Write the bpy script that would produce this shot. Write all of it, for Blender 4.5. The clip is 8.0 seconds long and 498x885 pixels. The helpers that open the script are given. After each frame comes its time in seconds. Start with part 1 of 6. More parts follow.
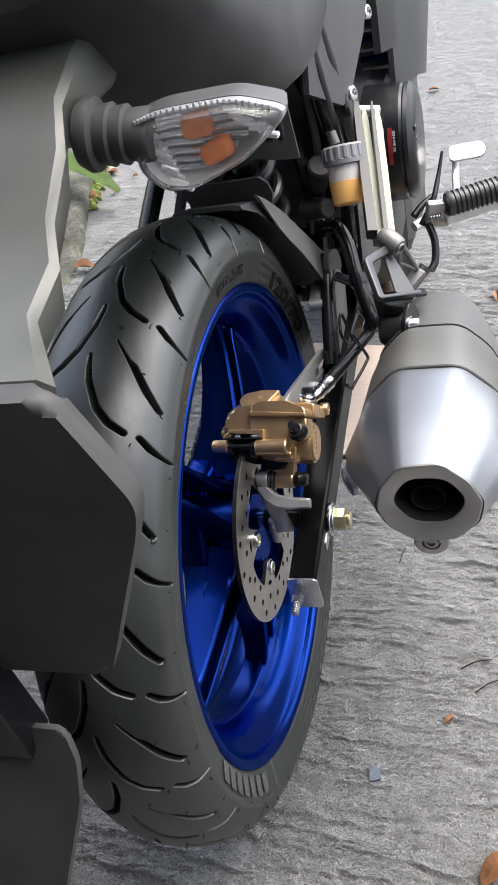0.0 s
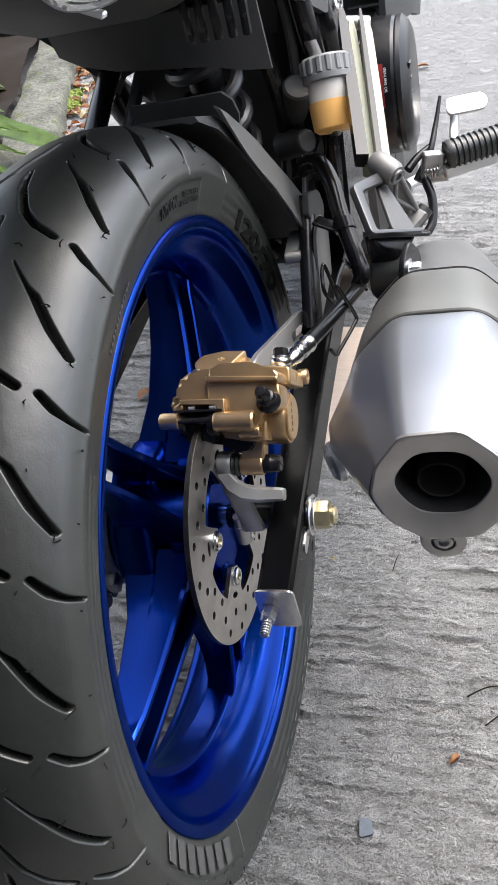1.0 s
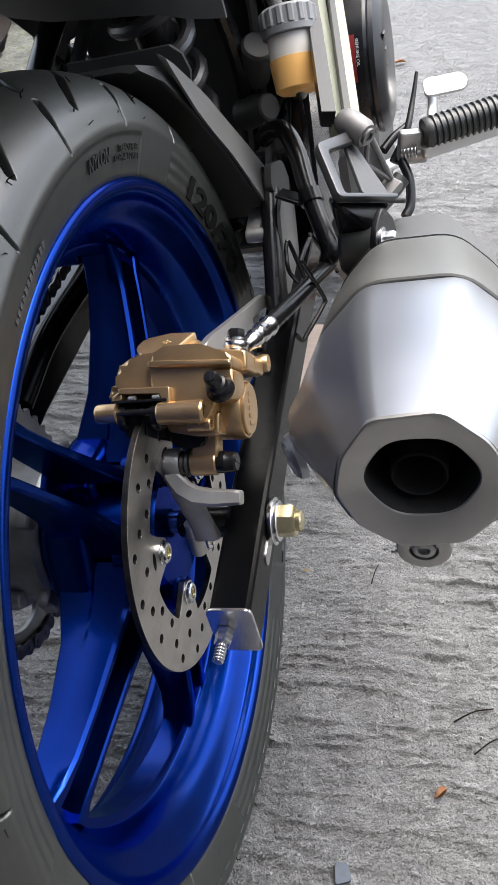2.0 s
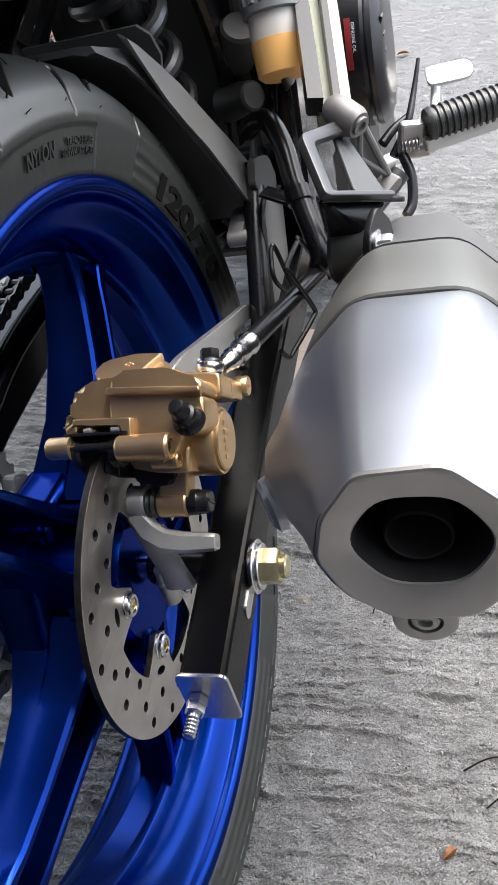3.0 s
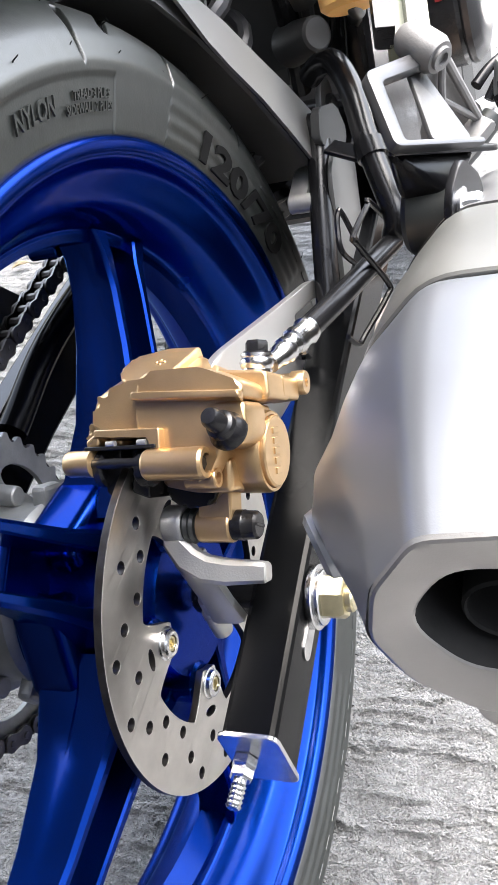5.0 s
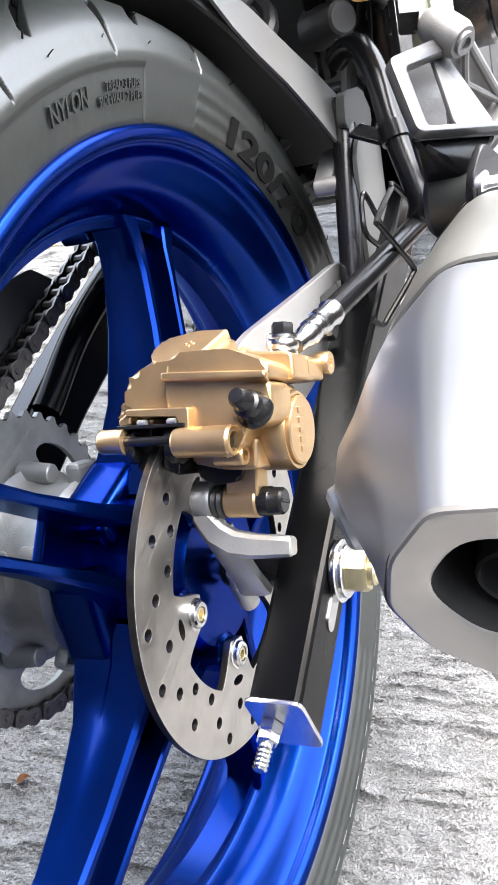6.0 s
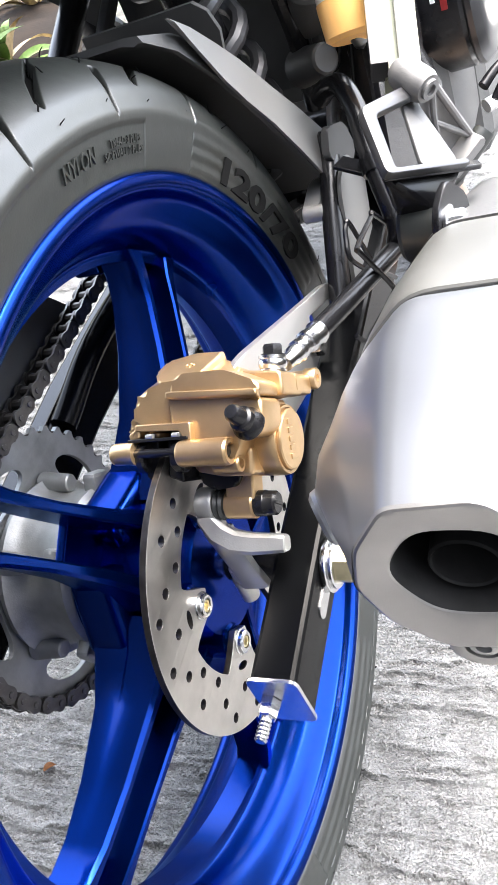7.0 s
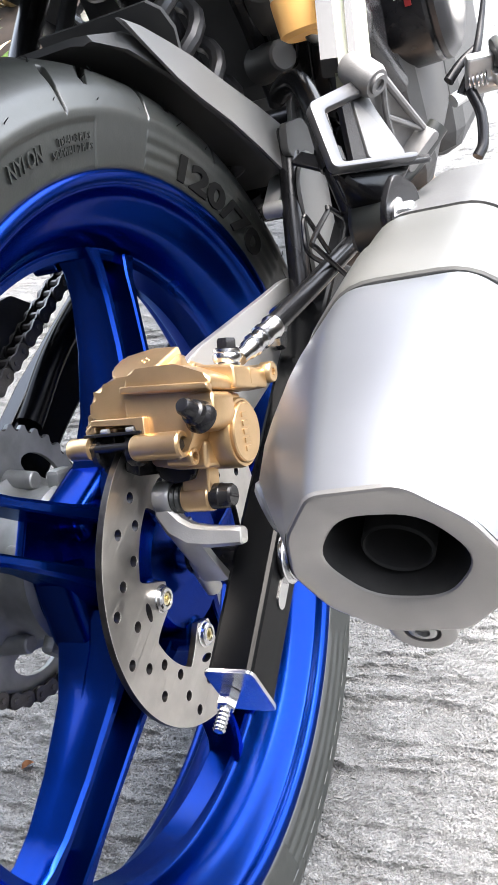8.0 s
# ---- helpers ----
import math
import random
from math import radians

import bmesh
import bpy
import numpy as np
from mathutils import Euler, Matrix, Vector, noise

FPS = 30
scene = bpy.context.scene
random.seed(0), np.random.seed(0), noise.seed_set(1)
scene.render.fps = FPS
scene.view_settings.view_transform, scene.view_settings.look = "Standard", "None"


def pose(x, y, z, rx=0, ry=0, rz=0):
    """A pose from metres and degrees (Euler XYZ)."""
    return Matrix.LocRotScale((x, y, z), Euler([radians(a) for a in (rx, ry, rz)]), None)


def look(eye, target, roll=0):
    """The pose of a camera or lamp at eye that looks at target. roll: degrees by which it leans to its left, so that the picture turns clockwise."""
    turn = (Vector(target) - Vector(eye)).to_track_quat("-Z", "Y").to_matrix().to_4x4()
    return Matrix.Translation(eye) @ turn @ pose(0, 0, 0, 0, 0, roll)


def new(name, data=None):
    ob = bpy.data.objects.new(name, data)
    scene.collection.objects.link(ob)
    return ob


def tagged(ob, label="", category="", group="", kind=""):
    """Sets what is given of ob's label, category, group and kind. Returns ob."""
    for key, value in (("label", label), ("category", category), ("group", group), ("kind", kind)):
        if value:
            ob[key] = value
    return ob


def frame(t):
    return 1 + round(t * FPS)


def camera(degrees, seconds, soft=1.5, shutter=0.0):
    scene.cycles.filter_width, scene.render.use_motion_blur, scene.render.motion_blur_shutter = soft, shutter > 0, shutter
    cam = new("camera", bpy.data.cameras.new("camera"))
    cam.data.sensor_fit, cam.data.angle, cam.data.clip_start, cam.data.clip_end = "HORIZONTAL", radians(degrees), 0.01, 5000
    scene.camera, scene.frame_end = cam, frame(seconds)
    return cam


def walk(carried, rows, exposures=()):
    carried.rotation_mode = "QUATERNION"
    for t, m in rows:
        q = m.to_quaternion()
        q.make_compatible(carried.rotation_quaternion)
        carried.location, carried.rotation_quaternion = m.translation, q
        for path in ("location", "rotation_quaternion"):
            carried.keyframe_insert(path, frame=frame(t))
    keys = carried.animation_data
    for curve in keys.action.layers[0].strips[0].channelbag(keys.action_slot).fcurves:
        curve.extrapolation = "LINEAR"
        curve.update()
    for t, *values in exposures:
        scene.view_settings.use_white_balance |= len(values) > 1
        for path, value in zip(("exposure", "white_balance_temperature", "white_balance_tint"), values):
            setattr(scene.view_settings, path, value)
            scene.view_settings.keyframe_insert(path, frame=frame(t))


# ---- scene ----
cam = camera(32.97, 8.0)
# The motorcycle leans on its side stand: bike axes (x right, y ahead, z up from the rear axle) laid into the world.
BIKE = pose(0, 0, 0.2956, 0, -7.32, 0)
ROWS = [
    (0.0, 0.2916, -0.5409, 0.5974, 48.88, 13.16, 12.35),
    (0.5, 0.2727, -0.4892, 0.5352, 49.15, 12.92, 12.05),
    (1.0, 0.2586, -0.4371, 0.4670, 49.38, 12.52, 11.53),
    (1.5, 0.2540, -0.4073, 0.4310, 49.61, 12.27, 11.00),
    (2.0, 0.2544, -0.3821, 0.4024, 49.98, 12.19, 10.34),
    (3.5, 0.2527, -0.2816, 0.3601, 49.57, 14.26, 11.09),
    (4.0, 0.2523, -0.2583, 0.3473, 48.97, 16.06, 13.27),
    (5.5, 0.2502, -0.2370, 0.3307, 48.34, 18.17, 15.71),
    (6.0, 0.2564, -0.2484, 0.3404, 47.81, 18.91, 16.59),
    (6.5, 0.2653, -0.2656, 0.3653, 47.90, 19.36, 16.74),
    (7.0, 0.2859, -0.2756, 0.3721, 47.81, 20.53, 16.29),
    (7.5, 0.2982, -0.2747, 0.3677, 47.54, 21.02, 15.78),
    (8.0, 0.3070, -0.2757, 0.3651, 47.44, 20.99, 15.33),
]
EXPOSURES = [(0.0, 2.04), (0.5, 2.18), (1.5, 2.11), (2.0, 2.05), (3.5, 2.32), (4.0, 2.7), (5.5, 3.44), (6.5, 3.62), (8.0, 3.28)]
walk(cam, [(t, BIKE @ pose(x, y, z, a, b, c)) for t, x, y, z, a, b, c in ROWS], EXPOSURES)

# ---- light: bright overcast sky, with a wide veiled sun high on the right ----
SUN_ELEVATION, SUN_AZIMUTH = 68.0, 38.0
world = bpy.data.worlds.new("sky")
scene.world = world
world.use_nodes = True
wn = world.node_tree
sky = wn.nodes.new("ShaderNodeTexSky")
sky.sky_type, sky.sun_disc = "NISHITA", False
sky.sun_elevation, sky.sun_rotation = radians(SUN_ELEVATION), radians(SUN_AZIMUTH)
sky.air_density, sky.dust_density, sky.ozone_density = 1.0, 4.0, 1.0
wn.nodes["Background"].inputs["Strength"].default_value = 0.15
veil = wn.nodes.new("ShaderNodeHueSaturation")
veil.inputs["Saturation"].default_value = 0.6
wn.links.new(sky.outputs["Color"], veil.inputs["Color"])
wn.links.new(veil.outputs["Color"], wn.nodes["Background"].inputs["Color"])
sun = new("sun", bpy.data.lights.new("sun", "SUN"))
sun.data.energy, sun.data.angle, sun.data.color = 0.6, radians(60), (1.0, 0.985, 0.955)
az, el = radians(SUN_AZIMUTH), radians(SUN_ELEVATION)
sun.matrix_world = look((0, 0, 5), (-5 * math.sin(az) * math.cos(el), -5 * math.cos(az) * math.cos(el), 5 - 5 * math.sin(el)))


# ---- materials ----
def surf(name, base, rough=0.5, metal=0.0, var=0.12, scale=30.0, bump=0.15, fine=600.0, coat=0.0, warp=(1, 1, 1), transmission=0.0, spots=None, detail=3, ior=1.5, speck=0.0, sheen=0.5):
    """A surface with two scales of variation: patches of tone and gloss, and a fine relief."""
    m = bpy.data.materials.new(name)
    m.use_nodes = True
    t, b = m.node_tree, m.node_tree.nodes["Principled BSDF"]
    link, make = t.links.new, t.nodes.new
    place, shift = make("ShaderNodeTexCoord"), make("ShaderNodeMapping")
    shift.inputs["Scale"].default_value = warp
    link(place.outputs["Object"], shift.inputs["Vector"])
    patch, grain = make("ShaderNodeTexNoise"), make("ShaderNodeTexNoise")
    patch.inputs["Scale"].default_value, patch.inputs["Detail"].default_value = scale, 5
    grain.inputs["Scale"].default_value, grain.inputs["Detail"].default_value = fine, detail
    grain.inputs["Roughness"].default_value = 0.5 if detail < 6 else 0.72
    link(shift.outputs["Vector"], patch.inputs["Vector"])
    link(shift.outputs["Vector"], grain.inputs["Vector"])
    ramp = make("ShaderNodeValToRGB")
    dark = [c * (1 - var) for c in base]
    light = [min(1, c * (1 + var)) for c in base]
    ramp.color_ramp.elements[0].position, ramp.color_ramp.elements[1].position = 0.3, 0.7
    ramp.color_ramp.elements[0].color, ramp.color_ramp.elements[1].color = (*dark, 1), (*light, 1)
    link(patch.outputs["Fac"], ramp.inputs["Fac"])
    tone = ramp.outputs["Color"]
    if spots:
        colour, size, amount = spots
        dots, cut, mix = make("ShaderNodeTexNoise"), make("ShaderNodeMapRange"), make("ShaderNodeMix")
        dots.inputs["Scale"].default_value, dots.inputs["Detail"].default_value = size, 4
        link(place.outputs["Object"], dots.inputs["Vector"])
        cut.inputs["From Min"].default_value, cut.inputs["From Max"].default_value = 0.58, 0.72
        cut.inputs["To Max"].default_value = amount
        link(dots.outputs["Fac"], cut.inputs["Value"])
        mix.data_type = "RGBA"
        link(cut.outputs["Result"], mix.inputs["Factor"])
        link(tone, mix.inputs["A"])
        mix.inputs["B"].default_value = (*colour, 1)
        tone = mix.outputs["Result"]
    if speck:
        pit, mul = make("ShaderNodeMapRange"), make("ShaderNodeMix")
        pit.inputs["From Min"].default_value, pit.inputs["From Max"].default_value = 0.32, 0.62
        pit.inputs["To Min"].default_value, pit.inputs["To Max"].default_value = 1 - speck, 1 + 0.35 * speck
        link(grain.outputs["Fac"], pit.inputs["Value"])
        mul.data_type, mul.blend_type = "RGBA", "MULTIPLY"
        mul.inputs["Factor"].default_value = 1.0
        link(tone, mul.inputs["A"])
        link(pit.outputs["Result"], mul.inputs["B"])
        tone = mul.outputs["Result"]
    link(tone, b.inputs["Base Color"])
    b.inputs["Specular IOR Level"].default_value = sheen
    spread = make("ShaderNodeMapRange")
    spread.inputs["To Min"].default_value, spread.inputs["To Max"].default_value = rough * 0.8, min(1, rough * 1.2)
    link(patch.outputs["Fac"], spread.inputs["Value"])
    link(spread.outputs["Result"], b.inputs["Roughness"])
    relief = make("ShaderNodeBump")
    relief.inputs["Strength"].default_value, relief.inputs["Distance"].default_value = min(1, bump), 0.0006 * max(1, bump)
    link(grain.outputs["Fac"], relief.inputs["Height"])
    link(relief.outputs["Normal"], b.inputs["Normal"])
    b.inputs["Metallic"].default_value, b.inputs["IOR"].default_value = metal, ior
    b.inputs["Coat Weight"].default_value, b.inputs["Coat Roughness"].default_value = coat, 0.12
    b.inputs["Transmission Weight"].default_value = transmission
    return m


RUBBER = surf("tyre_rubber", (0.012, 0.014, 0.012), 0.42, var=0.25, scale=18, bump=0.14, fine=900, sheen=0.9, spots=((0.04, 0.04, 0.037), 240, 0.2))
RUBBER_MARK_AND_SHADE = surf("dark_rubber_mark_and_groove_shade", (0.006, 0.006, 0.006), 0.9, var=0.2, sheen=0.1)
BLUE = surf("metallic_blue_paint", (0.0004, 0.0200, 0.168), 0.25, metal=0.97, var=0.12, scale=25, bump=0.05, fine=2500, coat=0.13)
BLUE.node_tree.nodes["Principled BSDF"].inputs["Specular Tint"].default_value = (0.2, 0.5, 1.0, 1.0)
GOLD = surf("gold_anodised_casting", (0.58, 0.40, 0.215), 0.31, metal=0.86, var=0.12, scale=45, bump=0.10, fine=1500)
CAST = surf("cast_aluminium", (0.42, 0.42, 0.41), 0.42, metal=0.8, var=0.15, scale=40, bump=0.22, fine=1100)
STEEL = surf("brushed_disc_steel", (0.5, 0.48, 0.45), 0.34, metal=1.0, var=0.12, scale=60, bump=0.12, fine=1800)
ZINC = surf("bright_zinc_plating", (0.62, 0.62, 0.62), 0.22, metal=1.0, var=0.1, scale=70, bump=0.1)
BRASS = surf("yellow_passivated_zinc", (0.66, 0.58, 0.36), 0.3, metal=0.9, var=0.15, scale=90)
ALLOY = surf("satin_silver_alloy", (0.62, 0.62, 0.61), 0.3, metal=0.85, var=0.06, scale=20, bump=0.08, fine=1600)
BLACK = surf("satin_black_enamel", (0.009, 0.009, 0.010), 0.25, sheen=0.32, var=0.2, scale=30, bump=0.08, fine=1500)
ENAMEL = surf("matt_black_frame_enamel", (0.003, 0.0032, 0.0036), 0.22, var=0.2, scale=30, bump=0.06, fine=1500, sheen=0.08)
PLASTIC = surf("black_textured_plastic", (0.056, 0.056, 0.055), 0.5, var=0.2, scale=25, bump=0.3, fine=2200, sheen=0.3)
GREY_PLASTIC = surf("dark_grey_plastic", (0.060, 0.060, 0.061), 0.5, var=0.12, scale=20, bump=0.25, fine=2000)
SILVER = surf("silver_painted_steel", (0.35, 0.364, 0.395), 0.32, metal=0.85, var=0.05, scale=14, bump=0.05, fine=2000)
SHIELD = surf("grey_matt_heat_paint", (0.140, 0.139, 0.130), 0.42, metal=0.5, var=0.1, scale=18, bump=0.15, fine=1800)
SOOT = surf("sooty_pipe", (0.026, 0.026, 0.026), 0.8, var=0.3, scale=60, sheen=0.2)
PIPE = surf("warm_tinted_steel_pipe", (0.42, 0.3, 0.22), 0.32, metal=0.9, var=0.2, scale=30)
OXIDE = surf("oxidised_grey_alloy", (0.25, 0.255, 0.25), 0.5, metal=0.75, var=0.25, scale=50, bump=0.3, fine=900)
STAY_ALLOY = surf("dull_silver_stay_paint", (0.085, 0.085, 0.088), 0.36, metal=0.7, var=0.1, scale=25, bump=0.12, fine=1500)
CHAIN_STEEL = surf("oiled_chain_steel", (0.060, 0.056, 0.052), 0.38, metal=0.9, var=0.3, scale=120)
CHAIN_PLATE = surf("worn_chain_plate_steel", (0.105, 0.10, 0.095), 0.36, metal=0.9, var=0.3, scale=120)
RES_PLASTIC = surf("milky_reservoir_plastic", (0.8, 0.76, 0.7), 0.4, var=0.04, scale=20, transmission=0.25)
FLUID = surf("amber_brake_fluid", (1.0, 0.54, 0.17), 0.35, var=0.06, scale=20)
CAP_GREY = surf("grey_moulded_cap", (0.22, 0.225, 0.23), 0.5, var=0.1, scale=30, bump=0.3, fine=1500)
CLEAR = surf("clear_lens_plastic", (0.97, 0.97, 0.97), 0.05, var=0.01, scale=10, bump=0.12, fine=300, transmission=0.97, ior=1.3)
FROST = surf("frosted_lens_rim", (0.5, 0.51, 0.53), 0.3, var=0.05, scale=40, bump=0.2, transmission=0.5)
REFLECTOR = surf("chrome_reflector", (0.95, 0.95, 0.95), 0.3, metal=0.5, var=0.05)
AMBER = surf("amber_bulb", (0.9, 0.22, 0.03), 0.35, var=0.2, scale=120)
CARRIER = surf("satin_grey_carrier_plastic", (0.075, 0.077, 0.066), 0.36, var=0.15, scale=20, bump=0.2, fine=2000)
CHROME = surf("bright_chrome_facets", (0.85, 0.85, 0.86), 0.12, metal=1.0, var=0.1, scale=90)
RED_PRINT = surf("red_print", (0.22, 0.015, 0.015), 0.4)
WHITE_PRINT = surf("white_print", (0.75, 0.75, 0.75), 0.4)
GRAPHITE = surf("matt_graphite_plastic", (0.105, 0.105, 0.102), 0.45, var=0.08, scale=20, bump=0.15, fine=1800)
PALE = surf("pale_silver_frame_paint", (0.27, 0.285, 0.20), 0.5, metal=0.0, var=0.06, scale=16)
CARBON = surf("carbon_weave_guard", (0.12, 0.12, 0.12), 0.35, metal=0.3, var=0.3, scale=320)
LEAF_DRY = surf("dry_leaf", (0.33, 0.16, 0.075), 0.6, var=0.35, scale=80, bump=0.5, fine=500)
LEAF_GREEN = surf("green_leaf", (0.085, 0.145, 0.028), 0.5, sheen=0.25, var=0.35, scale=40, bump=0.4, fine=300)
LEAF_PALE = surf("yellowing_leaf", (0.34, 0.27, 0.15), 0.5, var=0.4, scale=30, bump=0.4, fine=300)
CONCRETE = surf("weathered_broomed_concrete", (0.255, 0.254, 0.249), 0.85, var=0.07, scale=9.0, bump=2.8, fine=300, detail=9, speck=0.30, spots=((0.25, 0.248, 0.242), 13, 0.35))


def add_broom_marks(m):
    """Fine ragged ledges across the sweep, broken into patches, with pebbly sand between them."""
    t, b = m.node_tree, m.node_tree.nodes["Principled BSDF"]
    link, make = t.links.new, t.nodes.new
    place, split = make("ShaderNodeTexCoord"), make("ShaderNodeSeparateXYZ")
    link(place.outputs["Object"], split.inputs["Vector"])
    height = None
    for pitch, push, stretch, amount in ((36.0, 3.2, (16, 42, 16), 1.0), (71.0, 4.5, (34, 80, 34), 0.8), (131.0, 5.5, (62, 130, 62), 0.5)):
        shift, wander, gap = make("ShaderNodeMapping"), make("ShaderNodeTexNoise"), make("ShaderNodeTexNoise")
        shift.inputs["Scale"].default_value = stretch
        link(place.outputs["Object"], shift.inputs["Vector"])
        for node, scale, detail in ((wander, 1.0, 7), (gap, 0.55, 3)):
            node.inputs["Scale"].default_value, node.inputs["Detail"].default_value, node.inputs["Roughness"].default_value = scale, detail, 0.62
            link(shift.outputs["Vector"], node.inputs["Vector"])
        along = make("ShaderNodeMath")
        along.operation, along.inputs[1].default_value = "MULTIPLY", -pitch
        link(split.outputs["Y"], along.inputs[0])
        moved = make("ShaderNodeMath")
        moved.operation, moved.inputs[1].default_value = "MULTIPLY_ADD", push
        link(wander.outputs["Fac"], moved.inputs[0])
        link(along.outputs[0], moved.inputs[2])
        saw = make("ShaderNodeMath")
        saw.operation = "FRACT"
        link(moved.outputs[0], saw.inputs[0])
        lip = make("ShaderNodeMath")
        lip.operation, lip.inputs[1].default_value = "POWER", 3.0
        link(saw.outputs[0], lip.inputs[0])
        where = make("ShaderNodeMapRange")
        where.inputs["From Min"].default_value, where.inputs["From Max"].default_value, where.inputs["To Max"].default_value = 0.41, 0.56, amount
        link(gap.outputs["Fac"], where.inputs["Value"])
        part_height = make("ShaderNodeMath")
        part_height.operation = "MULTIPLY"
        link(lip.outputs[0], part_height.inputs[0])
        link(where.outputs["Result"], part_height.inputs[1])
        if height is None:
            height = part_height.outputs[0]
        else:
            total = make("ShaderNodeMath")
            link(height, total.inputs[0])
            link(part_height.outputs[0], total.inputs[1])
            height = total.outputs[0]
    ledge, sand, pebbles = make("ShaderNodeBump"), make("ShaderNodeBump"), make("ShaderNodeTexVoronoi")
    ledge.inputs["Distance"].default_value = 0.0075
    link(height, ledge.inputs["Height"])
    pebbles.inputs["Scale"].default_value = 480.0
    link(place.outputs["Object"], pebbles.inputs["Vector"])
    sand.invert, sand.inputs["Distance"].default_value, sand.inputs["Strength"].default_value = True, 0.0024, 0.95
    link(pebbles.outputs["Distance"], sand.inputs["Height"])
    link(ledge.outputs["Normal"], sand.inputs["Normal"])
    first = [n for n in t.nodes if n.bl_idname == "ShaderNodeBump" and n not in (ledge, sand)][0]
    link(sand.outputs["Normal"], first.inputs["Normal"])


add_broom_marks(CONCRETE)
KERB_STONE = surf("mossy_concrete_kerb", (0.105, 0.105, 0.088), 0.9, var=0.5, scale=16, bump=6.0, fine=110, detail=8, speck=0.6, sheen=0.2, spots=((0.075, 0.10, 0.02), 22, 0.8))
# soil colour taken darker to hold the shade that lies on the bed
SOIL = surf("dark_soil_and_shade", (0.014, 0.010, 0.007), 0.95, sheen=0.1, var=0.4, scale=14, bump=1.0, fine=120)


# ---- mesh helpers ----
def finish(bm, name, material, sharp=35):
    me = bpy.data.meshes.new(name)
    bmesh.ops.recalc_face_normals(bm, faces=bm.faces)
    for f in bm.faces:
        f.smooth = True
    for e in bm.edges:
        if len(e.link_faces) == 2:
            turn, a, b = e.calc_face_angle(0), e.link_faces[0].calc_area(), e.link_faces[1].calc_area()
            # keep wide flats flat beside their narrow bevels
            if turn > radians(sharp) or (turn > radians(14) and max(a, b) > 7 * min(a, b)):
                e.smooth = False
    bm.to_mesh(me)
    bm.free()
    for m in material if isinstance(material, (list, tuple)) else [material]:
        me.materials.append(m)
    return me


def part(name, bm, material, parent, label="", sharp=35):
    ob = new(name, finish(bm, name, material, sharp))
    ob.parent = parent
    if label:
        ob["label"] = label
    return ob


def add_box(bm, centre, size, turn=None, bevel=0.0, segments=2):
    """A bevelled box; turn: a rotation matrix or degrees about x, y, z."""
    if turn is None or isinstance(turn, (tuple, list)):
        turn = pose(0, 0, 0, *(turn or (0, 0, 0)))
    m = Matrix.Translation(centre) @ turn.to_4x4() @ Matrix.Diagonal((*size, 1))
    made = bmesh.ops.create_cube(bm, size=1.0, matrix=m)
    if bevel:
        edges = {e for v in made["verts"] for e in v.link_edges}
        bmesh.ops.bevel(bm, geom=list(edges), offset=bevel, segments=segments, affect="EDGES", profile=0.5)


def frame_along(p, q):
    """The rotation that takes z to the way from p to q."""
    return (Vector(q) - Vector(p)).to_track_quat("Z", "Y").to_matrix().to_4x4()


def add_lathe(bm, base, tip, profile, seg=32, start=0.0):
    """Turns a profile of (distance along, radius) round the axis from base towards tip. A radius of 0 closes it."""
    m = Matrix.Translation(base) @ frame_along(base, tip)
    rings = []
    for h, r in profile:
        if r < 1e-6:
            rings.append([bm.verts.new(m @ Vector((0, 0, h)))])
        else:
            rings.append([bm.verts.new(m @ Vector((r * math.cos(start + 2 * math.pi * k / seg), r * math.sin(start + 2 * math.pi * k / seg), h))) for k in range(seg)])
    for a, b in zip(rings, rings[1:]):
        for k in range(seg):
            quad = []
            for v in (a[k % len(a)], a[(k + 1) % len(a)], b[(k + 1) % len(b)], b[k % len(b)]):
                if v not in quad:
                    quad.append(v)
            if len(quad) > 2:
                bm.faces.new(quad)


def add_rod(bm, p, q, r, r2=None, seg=20, bevel=0.0):
    """A closed round rod with softened rims."""
    n = (Vector(q) - Vector(p)).length
    r2 = r if r2 is None else r2
    b = min(bevel or min(r, r2) * 0.15, n * 0.4)
    add_lathe(bm, p, q, [(0, 0), (0, r - b), (b, r), (n - b, r2), (n, r2 - b), (n, 0)], seg)


def add_hex(bm, p, q, r):
    """A hexagon bolt head with a chamfered top."""
    n = (Vector(q) - Vector(p)).length
    add_lathe(bm, p, q, [(0, 0), (0, r), (n * 0.8, r), (n, r * 0.86), (n, 0)], 6)


def smooth_path(points, per=8):
    """A Catmull-Rom line through points."""
    p = [Vector(points[0]) * 2 - Vector(points[1])] + [Vector(q) for q in points] + [Vector(points[-1]) * 2 - Vector(points[-2])]
    out = []
    for a, b, c, d in zip(p, p[1:], p[2:], p[3:]):
        for k in range(per):
            t = k / per
            out.append(0.5 * (2 * b + (c - a) * t + (2 * a - 5 * b + 4 * c - d) * t * t + (3 * b - a - 3 * c + d) * t ** 3))
    return out + [Vector(points[-1])]


